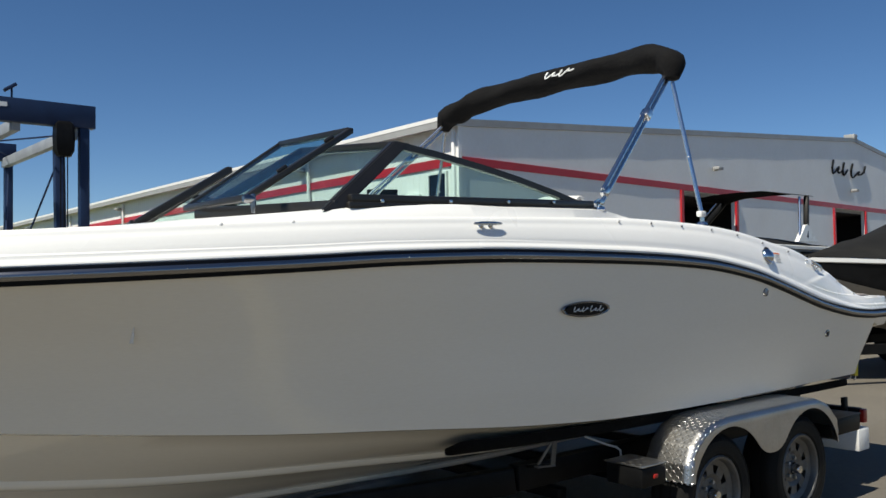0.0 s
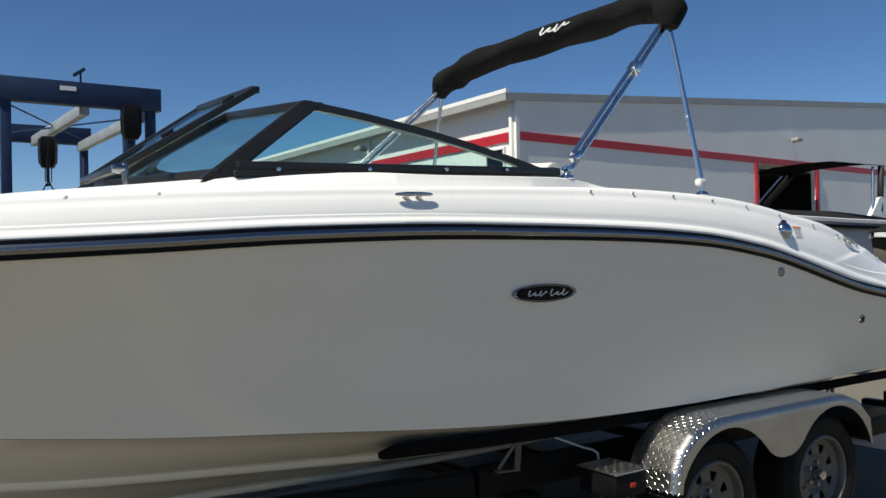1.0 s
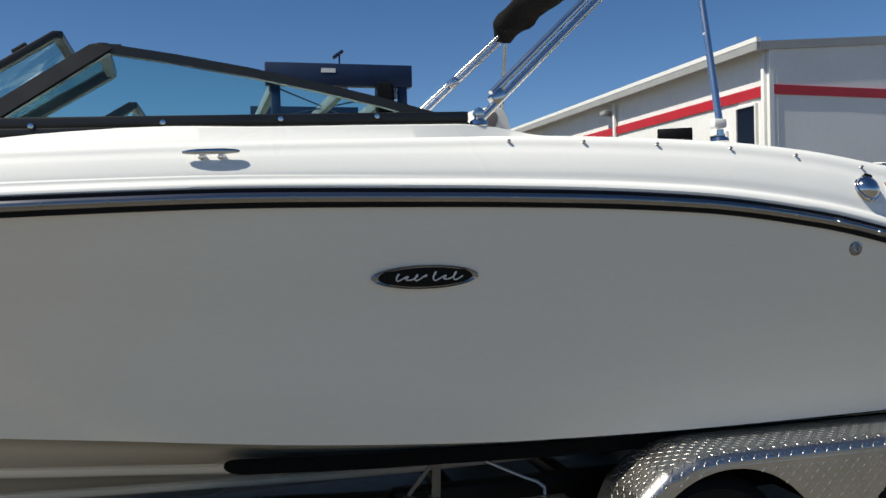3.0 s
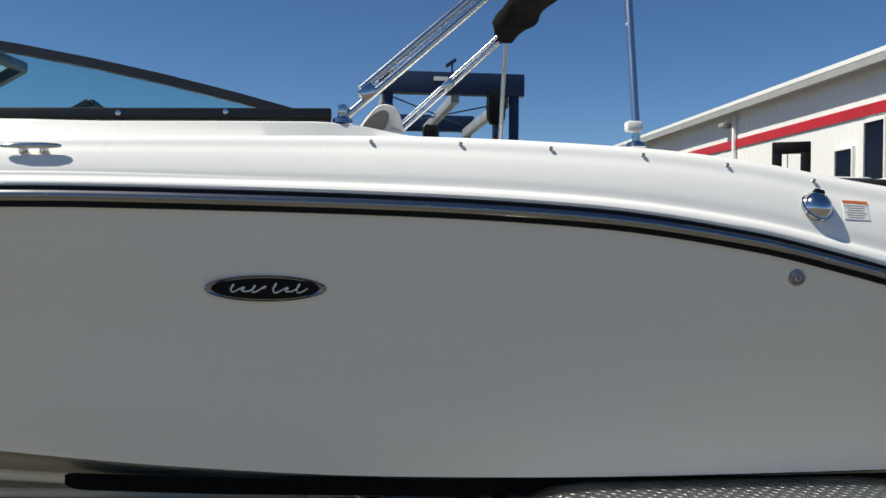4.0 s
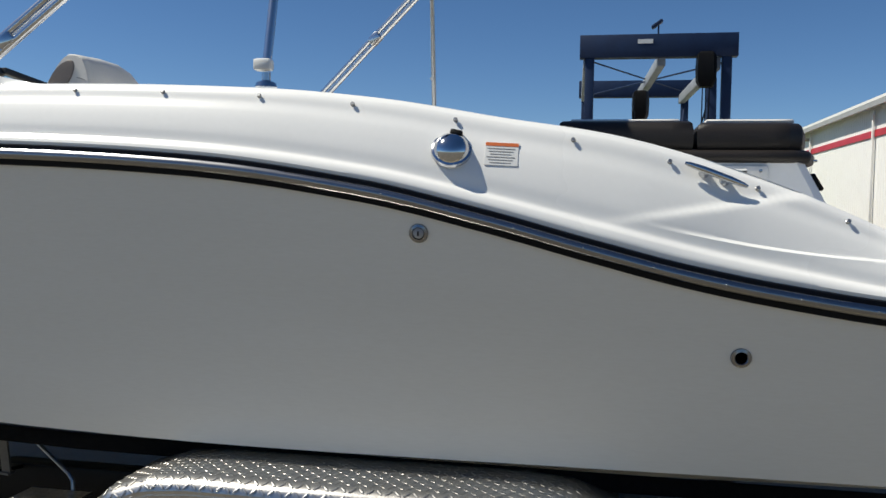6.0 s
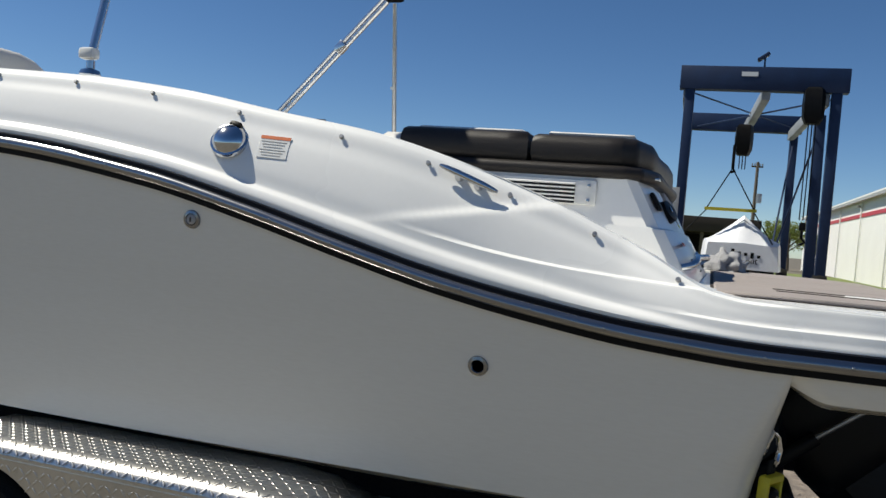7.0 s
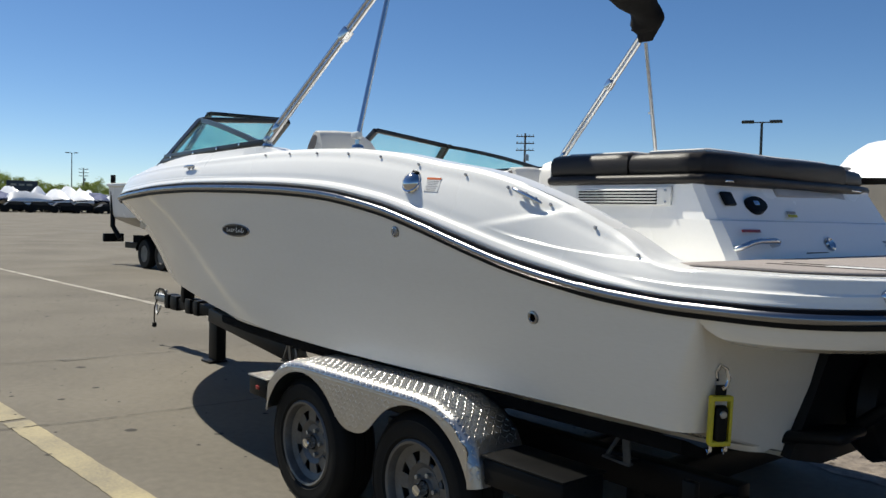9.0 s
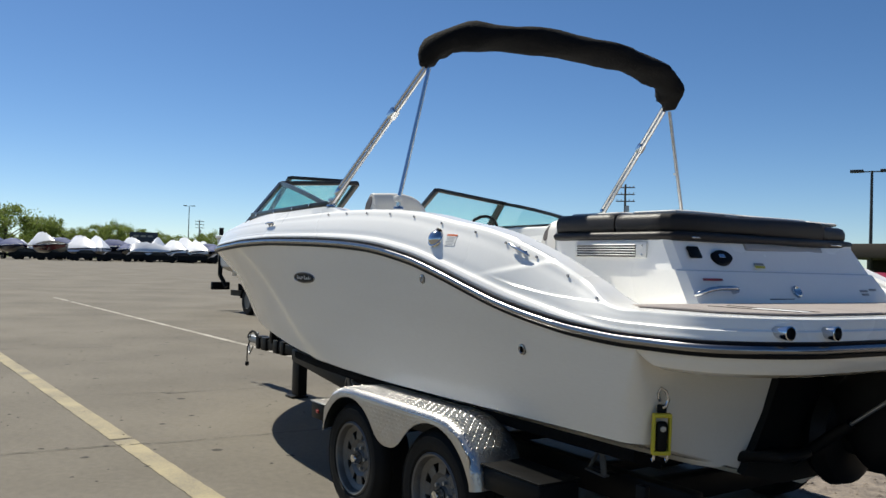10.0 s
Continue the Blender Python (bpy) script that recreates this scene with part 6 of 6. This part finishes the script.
# grey panel on legs, with a folding ladder before it
pn = thing("display_panel", "weathered grey sheet panel standing upright on posts", "panel", at=at(0.46, 21.28, 0) @ Matrix.Diagonal((1.2, 1, 1.20, 1)))
part("sheet", box((0.80, 0.05, 1.65), (0, 0, 1.75), 0.01), PANEL, pn)
for dx in (-0.35, 0.35):
    part("post", box((0.07, 0.07, 0.95), (dx, 0.05, 0.475)), TIMBER, pn)
ld = thing("step_ladder", "rusty brown folding ladder standing open", "ladder", at=at(0.27, 20.6, 0) @ Matrix.Diagonal((1.2, 1, 1.15, 1)))
for dy in (-0.2, 0.2):
    part("rail", beam((-0.30, dy, 0.0), (0.0, dy * 0.5, 2.02), 0.05, 0.03), RUST, ld)
    part("back_rail", beam((0.34, dy, 0.0), (0.02, dy * 0.5, 2.02), 0.04, 0.03), RUST, ld)
for k in range(6):
    part("rung", beam((-0.30 + 0.042 * (k + 1), -0.19, 0.28 * (k + 1)), (-0.30 + 0.042 * (k + 1), 0.19, 0.28 * (k + 1)), 0.05, 0.02), RUST, ld)

# forklift by the warehouse wall
fk = thing("forklift", "dark green and black forklift with a raised mast", "forklift", at=at(9.75, 15.3, 242) @ Matrix.Diagonal((1, 0.66, 1.02, 1)))
for dx in (-0.48, 0.48):
    part("mast_rail", box((0.16, 0.34, 3.85), (0.0, dx, 1.93), 0.02), BLACK, fk)
part("mast_top", box((0.18, 1.25, 0.28), (0, 0, 3.72), 0.05), BLACK, fk)
part("mast_chain", tube([(0.02, -0.12, 0.8), (0.02, -0.12, 3.6)], 0.02, 6), GALV, fk)
part("carriage", box((0.12, 1.1, 0.5), (0.16, 0, 0.8), 0.02), STEEL, fk)
part("body", box((1.9, 1.2, 0.95), (-1.15, 0, 0.85), 0.08), STEEL, fk)
for dy in (-0.25, 0.25):
    part("fork", box((1.1, 0.12, 0.05), (0.7, dy, 0.6), 0.01), STEEL, fk)
for x in (-0.3, -1.9):
    for s in (-1, 1):
        part("wheel", disc([(0.0, -0.1), (0.3, -0.1), (0.33, 0), (0.3, 0.1), (0, 0.1)], "Y", 20, (x, s * 0.6, 0.33)), RUBBER, fk)

# sling under the lift: spreader bar and cables to the wrapped boat
sl = thing("lifting_sling", "yellow spreader bar hung on steel cables", "sling")
hk = Vector((2.46, 31.6, 4.70))
part("hook", tube([hk + Vector((0, 0, 0.9)), hk, hk + Vector((0.08, 0, -0.12)), hk + Vector((-0.06, 0, -0.16))], 0.06, 8), STEEL, sl)
part("cable", tube([hk + Vector((0, 0, 0.8)), hk + Vector((0.05, 0, 1.5))], 0.03, 6), STEEL, sl)
part("spreader_bar", beam((1.54, 31.6, 3.06), (3.49, 31.6, 3.08), 0.12, 0.12), YELLOW, sl)
for x in (1.64, 3.39):
    part("cable", tube([hk, (x, 31.6, 3.12)], 0.025, 6), STEEL, sl)
    part("cable", tube([(x, 31.6, 3.04), (x + (0.85 if x > 3 else -1.1), 31.3, 1.7)], 0.025, 6), STEEL, sl)


# ---- far edge of the yard ----
def far_xy(x, y):
    """Plan of the far edge: spread out from the yard's middle, half as far again."""
    dx, dy = (x - 4.1) * 1.5, (y + 3.5) * 1.5
    return 4.1 + dx - 0.0165 * dy, -3.5 + dy + 0.0165 * dx


def far(x, y, deg, size=1.0):
    return pose(*far_xy(x, y), 0, 0, 0, deg) @ Matrix.Diagonal((size, size, size, 1))


def car(name, label, m, mat, tall=1.5):
    c = thing(name, label, "car", "vehicles along the far edge", m)
    prof = [(-2.3, 0.35), (-2.35, 0.75), (-2.2, 0.95), (-1.6, 1.02), (-1.1, tall - 0.06), (-0.6, tall), (0.5, tall), (1.1, 1.05), (1.9, 0.95), (2.25, 0.8), (2.3, 0.4)]
    bm = loft([[(x, s * 0.9 * (0.82 if z > 1.1 else 1), z) for x, z in prof] for s in (-1, -0.9, 0.9, 1)], cap=True)
    part("body", bm, mat, c, "", 35)
    for s in (-1, 1):
        part("side_window", prism([(-1.35, 1.06), (-1.0, tall - 0.1), (0.45, tall - 0.07), (0.95, 1.06)], 0.02, "Y", s * 0.85), HULLN, c)
        for x in (-1.4, 1.45):
            part("wheel", disc([(0.0, -0.1), (0.2, -0.1), (0.32, -0.09), (0.34, 0.0), (0.32, 0.09), (0, 0.1)], "Y", 20, (x, s * 0.82, 0.34)), RUBBER, c)
    return c


rr = random.Random(11)
base_wrap = parked_boat("wrapped_boat", "white shrink-wrapped boat in the far row", far(-98, 30, 4, 1.3), HULLN, 7.2, 2.6, wrap=True, tent=1.5, group="far row of boats", keel=0.7, side_h=0.9, skirt=0.5, sharp=1.2)
base_cov = parked_boat("covered_boat", "boat under a dark blue cover in the far row", far(-94, 9, 8, 1.3), HULLN, 7.0, 2.5, cover=COVERL, tent=0.9, group="far row of boats", keel=0.8, side_h=0.9)
base_red = parked_boat("maroon_boat", "maroon hulled boat under a black cover", far(-92, 12.5, 12, 1.3), HULLR, 7.2, 2.5, cover=COVERB, tent=0.5, group="far row of boats", keel=0.8, side_h=1.1)
for k in range(22):
    y = 16 + 2.6 * k
    src = base_wrap if k % 4 != 2 else base_cov
    copy_thing(src, far(-99 + rr.uniform(-2, 2) + (4 if k % 3 == 0 else 0), y + rr.uniform(-0.6, 0.6), rr.uniform(-14, 16) + (90 if k % 5 == 3 else 0)) @ Matrix.Diagonal((1, 1, rr.uniform(0.85, 1.1), 1)))
for k in range(20):
    copy_thing(base_wrap if k % 3 else base_cov, far(-107 + rr.uniform(-2, 2), -12 + 3.3 * k + rr.uniform(-0.8, 0.8), rr.uniform(-25, 25)) @ Matrix.Diagonal((1, 1, rr.uniform(0.8, 1.1), 1)))
for k in range(24):
    copy_thing(base_cov if k % 3 == 1 else base_wrap, far(-102.5 + rr.uniform(-1, 1), 13 + 2.1 * k + rr.uniform(-0.7, 0.7), rr.uniform(-30, 30)) @ Matrix.Diagonal((0.9, 0.9, rr.uniform(0.95, 1.2), 1)))
for k, y in enumerate((-16, -9, -3, 3)):
    copy_thing(base_cov if k % 2 else base_red, far(-95 + rr.uniform(-2, 2), y, rr.uniform(-15, 15)))
dark_car = car("parked_car", "black car parked before the far row of boats", far(-90, 15.5, 80, 1.15), BLACK)
for k, y in enumerate((10, 13, 18.5, 21, 23.2, 25.5, 28, 30.4, 32.5, 34.6, 37, 39.5, 42, 44.5, 47, 51)):
    copy_thing(dark_car, far(-91 + rr.uniform(-1, 1), y, 80 + rr.uniform(-12, 12)))
car("red_car", "red car parked beyond the wrapped cruiser", at(-10.83, 22.82, 15), RED)


def lamp_post(x, y, h, deg):
    p = thing("street_lamp", "twin-headed dark metal parking lot lamp", "lamp", "parking lot lamps", at(x, y, deg))
    part("pole", tube([(0, 0, 0), (0, 0, h)], 0.11, 10, taper=[1.2, 0.8]), POLE, p)
    part("crossarm", box((1.6, 0.08, 0.08), (0, 0, h - 0.05)), POLE, p)
    for s in (-1, 1):
        part("lamp_head", box((0.85, 0.42, 0.20), (s * 0.95, 0, h), 0.03), POLE, p)
    return p


lamp_post(-27.55, 53.1, 8.6, 25), lamp_post(*far_xy(-131, 39.0), 13.4, 70)


def utility_pole(x, y, h, deg, arms=3, reach=1.2):
    p = thing("utility_pole", "weathered timber utility pole with cross arms", "pole", "utility poles", at(x, y, deg))
    part("pole", tube([(0, 0, 0), (0, 0, h)], 0.17, 10, taper=[1.1, 0.75]), TIMBER, p)
    for z in (h - 0.4, h - 1.3, h - 2.2)[:arms]:
        arm = part("crossarm", box((2 * reach, 0.1, 0.13), (0, 0.12, z)), TIMBER, p)
        for q in (-0.87, -0.42, 0.42, 0.87):
            part("insulator", disc([(0.0, 0.25), (0.06, 0.2), (0.05, 0.0)], "Z", 8, (q * reach, 0.12, z + 0.06)), GALV, arm)
    part("transformer", disc([(0, 0), (0.25, 0.02), (0.25, 0.8), (0, 0.85)], "Z", 12, (0.3, -0.2, h - 3.6)), GALV, p)


utility_pole(-73.1, 75.95, 12.2, 40), utility_pole(*far_xy(-150, 47), 11.3, 70), utility_pole(5.2, 75, 9.5, 10, 1, 0.5)
bd = thing("billboard", "dark blue roadside billboard on posts", "sign", at=far(-135, 33.0, 82, 1.5))
part("panel", box((4.3, 0.3, 1.75), (0, 0, 3.55)), BOARD, bd)
for dx in (-2, 2):
    part("post", box((0.25, 0.25, 2.8), (dx * 0.8, 0, 1.4)), POLE, bd)
for k in range(3):
    part("lettering_bar", box((0.8, 0.02, 0.3), (-1.2 + 1.1 * k, -0.17, 3.8)), INK, bd)

# long low dark shed behind the yard
shed = thing("storage_shed", "long low dark brown storage shed with open bays", "shed", at=at(-13.7, 56.8, 0) @ Matrix.Diagonal((1, 1, 1.1, 1)))
part("roof", box((37, 9, 0.9), (0, 0, 2.75), 0.03), SEAM, shed)
part("back_wall", box((37, 0.2, 2.3), (0, 4.2, 1.15)), COVERB, shed)
for k in range(13):
    part("post", box((0.2, 0.2, 2.3), (-18 + 3 * k, -4.2, 1.15)), TIMBER, shed)
sheet("lawn", [(-60, 40), (60, 40), (60, 75), (-60, 75)], 0.006, GRASS, "strip of spring grass beyond the yard", "grass")
sheet("lawn_far", [(-520, -120), (-194, -120), (-194, 190), (-520, 190)], 0.006, GRASS, "grass verge beyond the far row of boats", "grass")


# ---- trees ----
def tree(name, m, h, seed, spread=0.42, group="trees beyond the yard", leaves=5200, low=0.25):
    r_ = random.Random(seed)
    tr = thing(name, "broad-crowned tree in young spring leaf", "tree", group, m)
    wood = tube([(0, 0, 0), (0.1, 0, h * 0.25), (0.05, 0.1, h * 0.5), (0, 0, h * 0.8)], h * 0.028, 8, taper=[1.3, 1, 0.7, 0.25])
    tips = []
    for k in range(11):
        a, z0 = r_.uniform(0, 6.28), h * r_.uniform(low, 0.6)
        L = h * spread * r_.uniform(0.6, 1.0)
        e = Vector((math.cos(a) * L, math.sin(a) * L, z0 + L * r_.uniform(0.5, 1.0)))
        tube([(0, 0, z0), e * 0.5 + Vector((0, 0, z0 * 0.5)), e], h * 0.011, 6, into=wood, taper=[1, 0.7, 0.3])
        tips.append(e)
    part("trunk", wood, BARK, tr)
    cl = [(t + Vector((r_.gauss(0, 1), r_.gauss(0, 1), r_.gauss(0, 0.7))) * h * 0.09, h * r_.uniform(0.06, 0.13)) for t in tips for _ in range(4)] + [(Vector((r_.gauss(0, 0.1) * h, r_.gauss(0, 0.1) * h, h * r_.uniform(0.7, 0.95))), h * 0.1) for _ in range(8)]
    vs_, fs_ = [], []
    for k in range(leaves):
        c, rad = cl[k % len(cl)]
        p = c + Vector((r_.gauss(0, 1), r_.gauss(0, 1), r_.gauss(0, 0.8))) * rad * 0.6
        n = Vector((r_.gauss(0, 1), r_.gauss(0, 1), r_.gauss(0, 1))).normalized()
        u = n.orthogonal().normalized() * h * r_.uniform(0.014, 0.028)
        v = n.cross(u) * r_.uniform(0.6, 1.1)
        i = len(vs_)
        vs_ += [p - u, p + v * 0.7, p + u, p - v * 0.7]
        fs_.append((i, i + 1, i + 2, i + 3))
    me = bpy.data.meshes.new("crown")
    me.from_pydata(vs_, [], fs_)
    me.materials.append(LEAF)
    cr = new("crown", me)
    cr.parent = tr
    return tr


t1 = tree("tree", far(-132, 12.5, 0, 1.5), 8.0, 3)
t2 = tree("tree", far(-150, 20, 0, 1.5), 6.6, 8, 0.5)
t3 = tree("tree", far(-146, 30, 0, 1.5), 5.5, 21, 0.6, low=0.05)
for k in range(120):
    y = -40 + 1.15 * k + rr.uniform(-2, 2)
    copy_thing((t3, t2, t3, t1)[k % 4], far(-158 + rr.uniform(-9, 9), y, rr.uniform(0, 360), rr.uniform(0.42, 0.80)))
for k in range(10):
    copy_thing(t2, at(3 + 3.2 * k + rr.uniform(-1, 1), 88 + rr.uniform(-4, 4), rr.uniform(0, 360)) @ Matrix.Scale(rr.uniform(0.30, 0.50), 4))


# ---- markings, cracks and debris on the asphalt ----
def stripe(name, a, b, w, mat, label, gaps=()):
    a, b = Vector(a), Vector(b)
    d = (b - a)
    n = Vector((-d.y, d.x)).normalized() * w / 2
    bm = bmesh.new()
    N = int(d.length / 0.06)
    r_ = random.Random(name)
    prev = None
    for k in range(N + 1):
        p = a + d * k / N
        e0, e1 = 1 + r_.uniform(-0.06, 0.06), 1 + r_.uniform(-0.06, 0.06)
        cur = (bm.verts.new((*(p + n * e0), 0.004)), bm.verts.new((*(p - n * e1), 0.004)))
        if prev and not any(g0 < k / N < g1 for g0, g1 in gaps):
            bm.faces.new((prev[0], prev[1], cur[1], cur[0]))
        prev = cur
    return solid(name, bm, mat, label, "marking")


stripe("parking_line_yellow", (-16.0, -2.62), (2.4, -1.80), 0.16, LINEY, "faded yellow parking line painted on asphalt", ((0.735, 0.738),))
stripe("parking_line_white", (-24.0, 0.74), (-6.2, 1.42), 0.11, LINEW, "thin worn white line painted on asphalt", ((0.11, 0.13), (0.27, 0.28), (0.46, 0.465)))


def crack(pts, w):
    bm = bmesh.new()
    r_ = random.Random(len(pts) * 7 + int(pts[0][0] * 10))
    fine = []
    for (x0, y0), (x1, y1) in zip(pts, pts[1:]):
        for k in range(14):
            fine.append((x0 + (x1 - x0) * k / 14 + r_.uniform(-0.012, 0.012), y0 + (y1 - y0) * k / 14 + r_.uniform(-0.012, 0.012)))
    prev = None
    for i, (x, y) in enumerate(fine):
        d = Vector((fine[min(i + 1, len(fine) - 1)][0] - fine[max(i - 1, 0)][0], fine[min(i + 1, len(fine) - 1)][1] - fine[max(i - 1, 0)][1]))
        n = Vector((-d.y, d.x)).normalized() * w * r_.uniform(0.2, 1.0)
        cur = (bm.verts.new((x + n.x, y + n.y, 0.0065)), bm.verts.new((x - n.x, y - n.y, 0.0065)))
        if prev and r_.random() > 0.12:
            bm.faces.new((prev[0], prev[1], cur[1], cur[0]))
        prev = cur
    return solid("crack", bm, TAR, "thin dark crack in the asphalt", "crack")


crack([(-2.35, -2.9), (-2.304, -2.107), (-2.223, -1.645), (-2.197, -0.945), (-2.15, 0.4)], 0.007)
crack([(-4.8, -2.4), (-4.6, -1.2), (-4.45, 0.2), (-4.6, 2.0)], 0.006)
crack([(-9.5, -4.0), (-9.2, -1.0), (-9.4, 3.5), (-9.1, 7.0)], 0.012)
crack([(-16.5, -5.0), (-16.2, 0.0), (-16.6, 6.0)], 0.02)
bits = bmesh.new()
for k in range(420):
    x, y = rr.uniform(-12, 0), rr.uniform(-3.6, 3)
    s = rr.uniform(0.006, 0.016) * (3.0 if rr.random() < 0.12 else 1)
    n = 5
    top_v = bits.verts.new((x, y, 0.001 + min(s * 0.4, 0.006)))
    rim_ = [bits.verts.new((x + s * math.cos(6.28 * j / n + k) * rr.uniform(0.6, 1.2), y + s * math.sin(6.28 * j / n + k) * rr.uniform(0.6, 1.2), 0.001)) for j in range(n)]
    for j in range(n):
        bits.faces.new((top_v, rim_[j], rim_[(j + 1) % n]))
solid("debris", bits, TAR, "scattered dark grit and leaf bits on the asphalt", "debris", "stuff")
for x, y, w, l_ in ((-4.55, -1.02, 0.03, 0.16), (-7.4, -1.15, 0.06, 0.09), (-4.6, -1.08, 0.02, 0.10), (-26, 8, 0.5, 2.6), (-34, 12, 0.6, 3.2), (-30, 15, 0.5, 2.0), (-22, 10, 0.35, 1.6), (-45, 14, 0.9, 5.0)):
    st = bmesh.new()
    st.faces.new([st.verts.new((x + w * math.cos(6.28 * j / 14) * rr.uniform(0.6, 1.2), y + l_ * math.sin(6.28 * j / 14) * rr.uniform(0.6, 1.2), 0.004)) for j in range(14)])
    solid("stain", st, shader("old_stain", (0.10, 0.09, 0.075), 0.9, other=(0.15, 0.135, 0.11), scale=3, fine=20), "dark oily stain on the asphalt", "stain")

# loose stone beyond the stern
gv = bmesh.new()
NX, NY = 26, 26
for i in range(NX):
    for j in range(NY):
        gv.verts.new((0.3 + 5.2 * i / (NX - 1) + (0 if 0 < i < NX - 1 else rr.uniform(-0.2, 0.2)), 1.45 + 8 * j / (NY - 1) + (0 if 0 < j < NY - 1 else rr.uniform(-0.2, 0.2)), 0.005 + 0.02 * abs(noise.noise(Vector((i * 0.6, j * 0.6, 1)))) * (1 if 0 < i < NX - 1 and 0 < j < NY - 1 else 0)))
gv.verts.ensure_lookup_table()
for i in range(NX - 1):
    for j in range(NY - 1):
        gv.faces.new([gv.verts[k] for k in (i * NY + j, (i + 1) * NY + j, (i + 1) * NY + j + 1, i * NY + j + 1)])
solid("gravel_bed", gv, GRAVEL, "patch of brown crushed stone on the ground", "gravel")
stn = bmesh.new()
for k in range(900):
    x, y = rr.uniform(0.5, 3.6), rr.uniform(1.5, 5.0)
    s = rr.uniform(0.010, 0.026)
    n = 5
    top_v = stn.verts.new((x + rr.uniform(-0.3, 0.3) * s, y, 0.012 + s * 0.33))
    rim_ = [stn.verts.new((x + s * math.cos(6.28 * j / n + k) * rr.uniform(0.6, 1.3), y + s * math.sin(6.28 * j / n + k) * rr.uniform(0.6, 1.3), 0.008)) for j in range(n)]
    for j in range(n):
        stn.faces.new((top_v, rim_[j], rim_[(j + 1) % n]))
solid("stones", stn, GRAVEL, "loose brown stones", "gravel", "stuff")
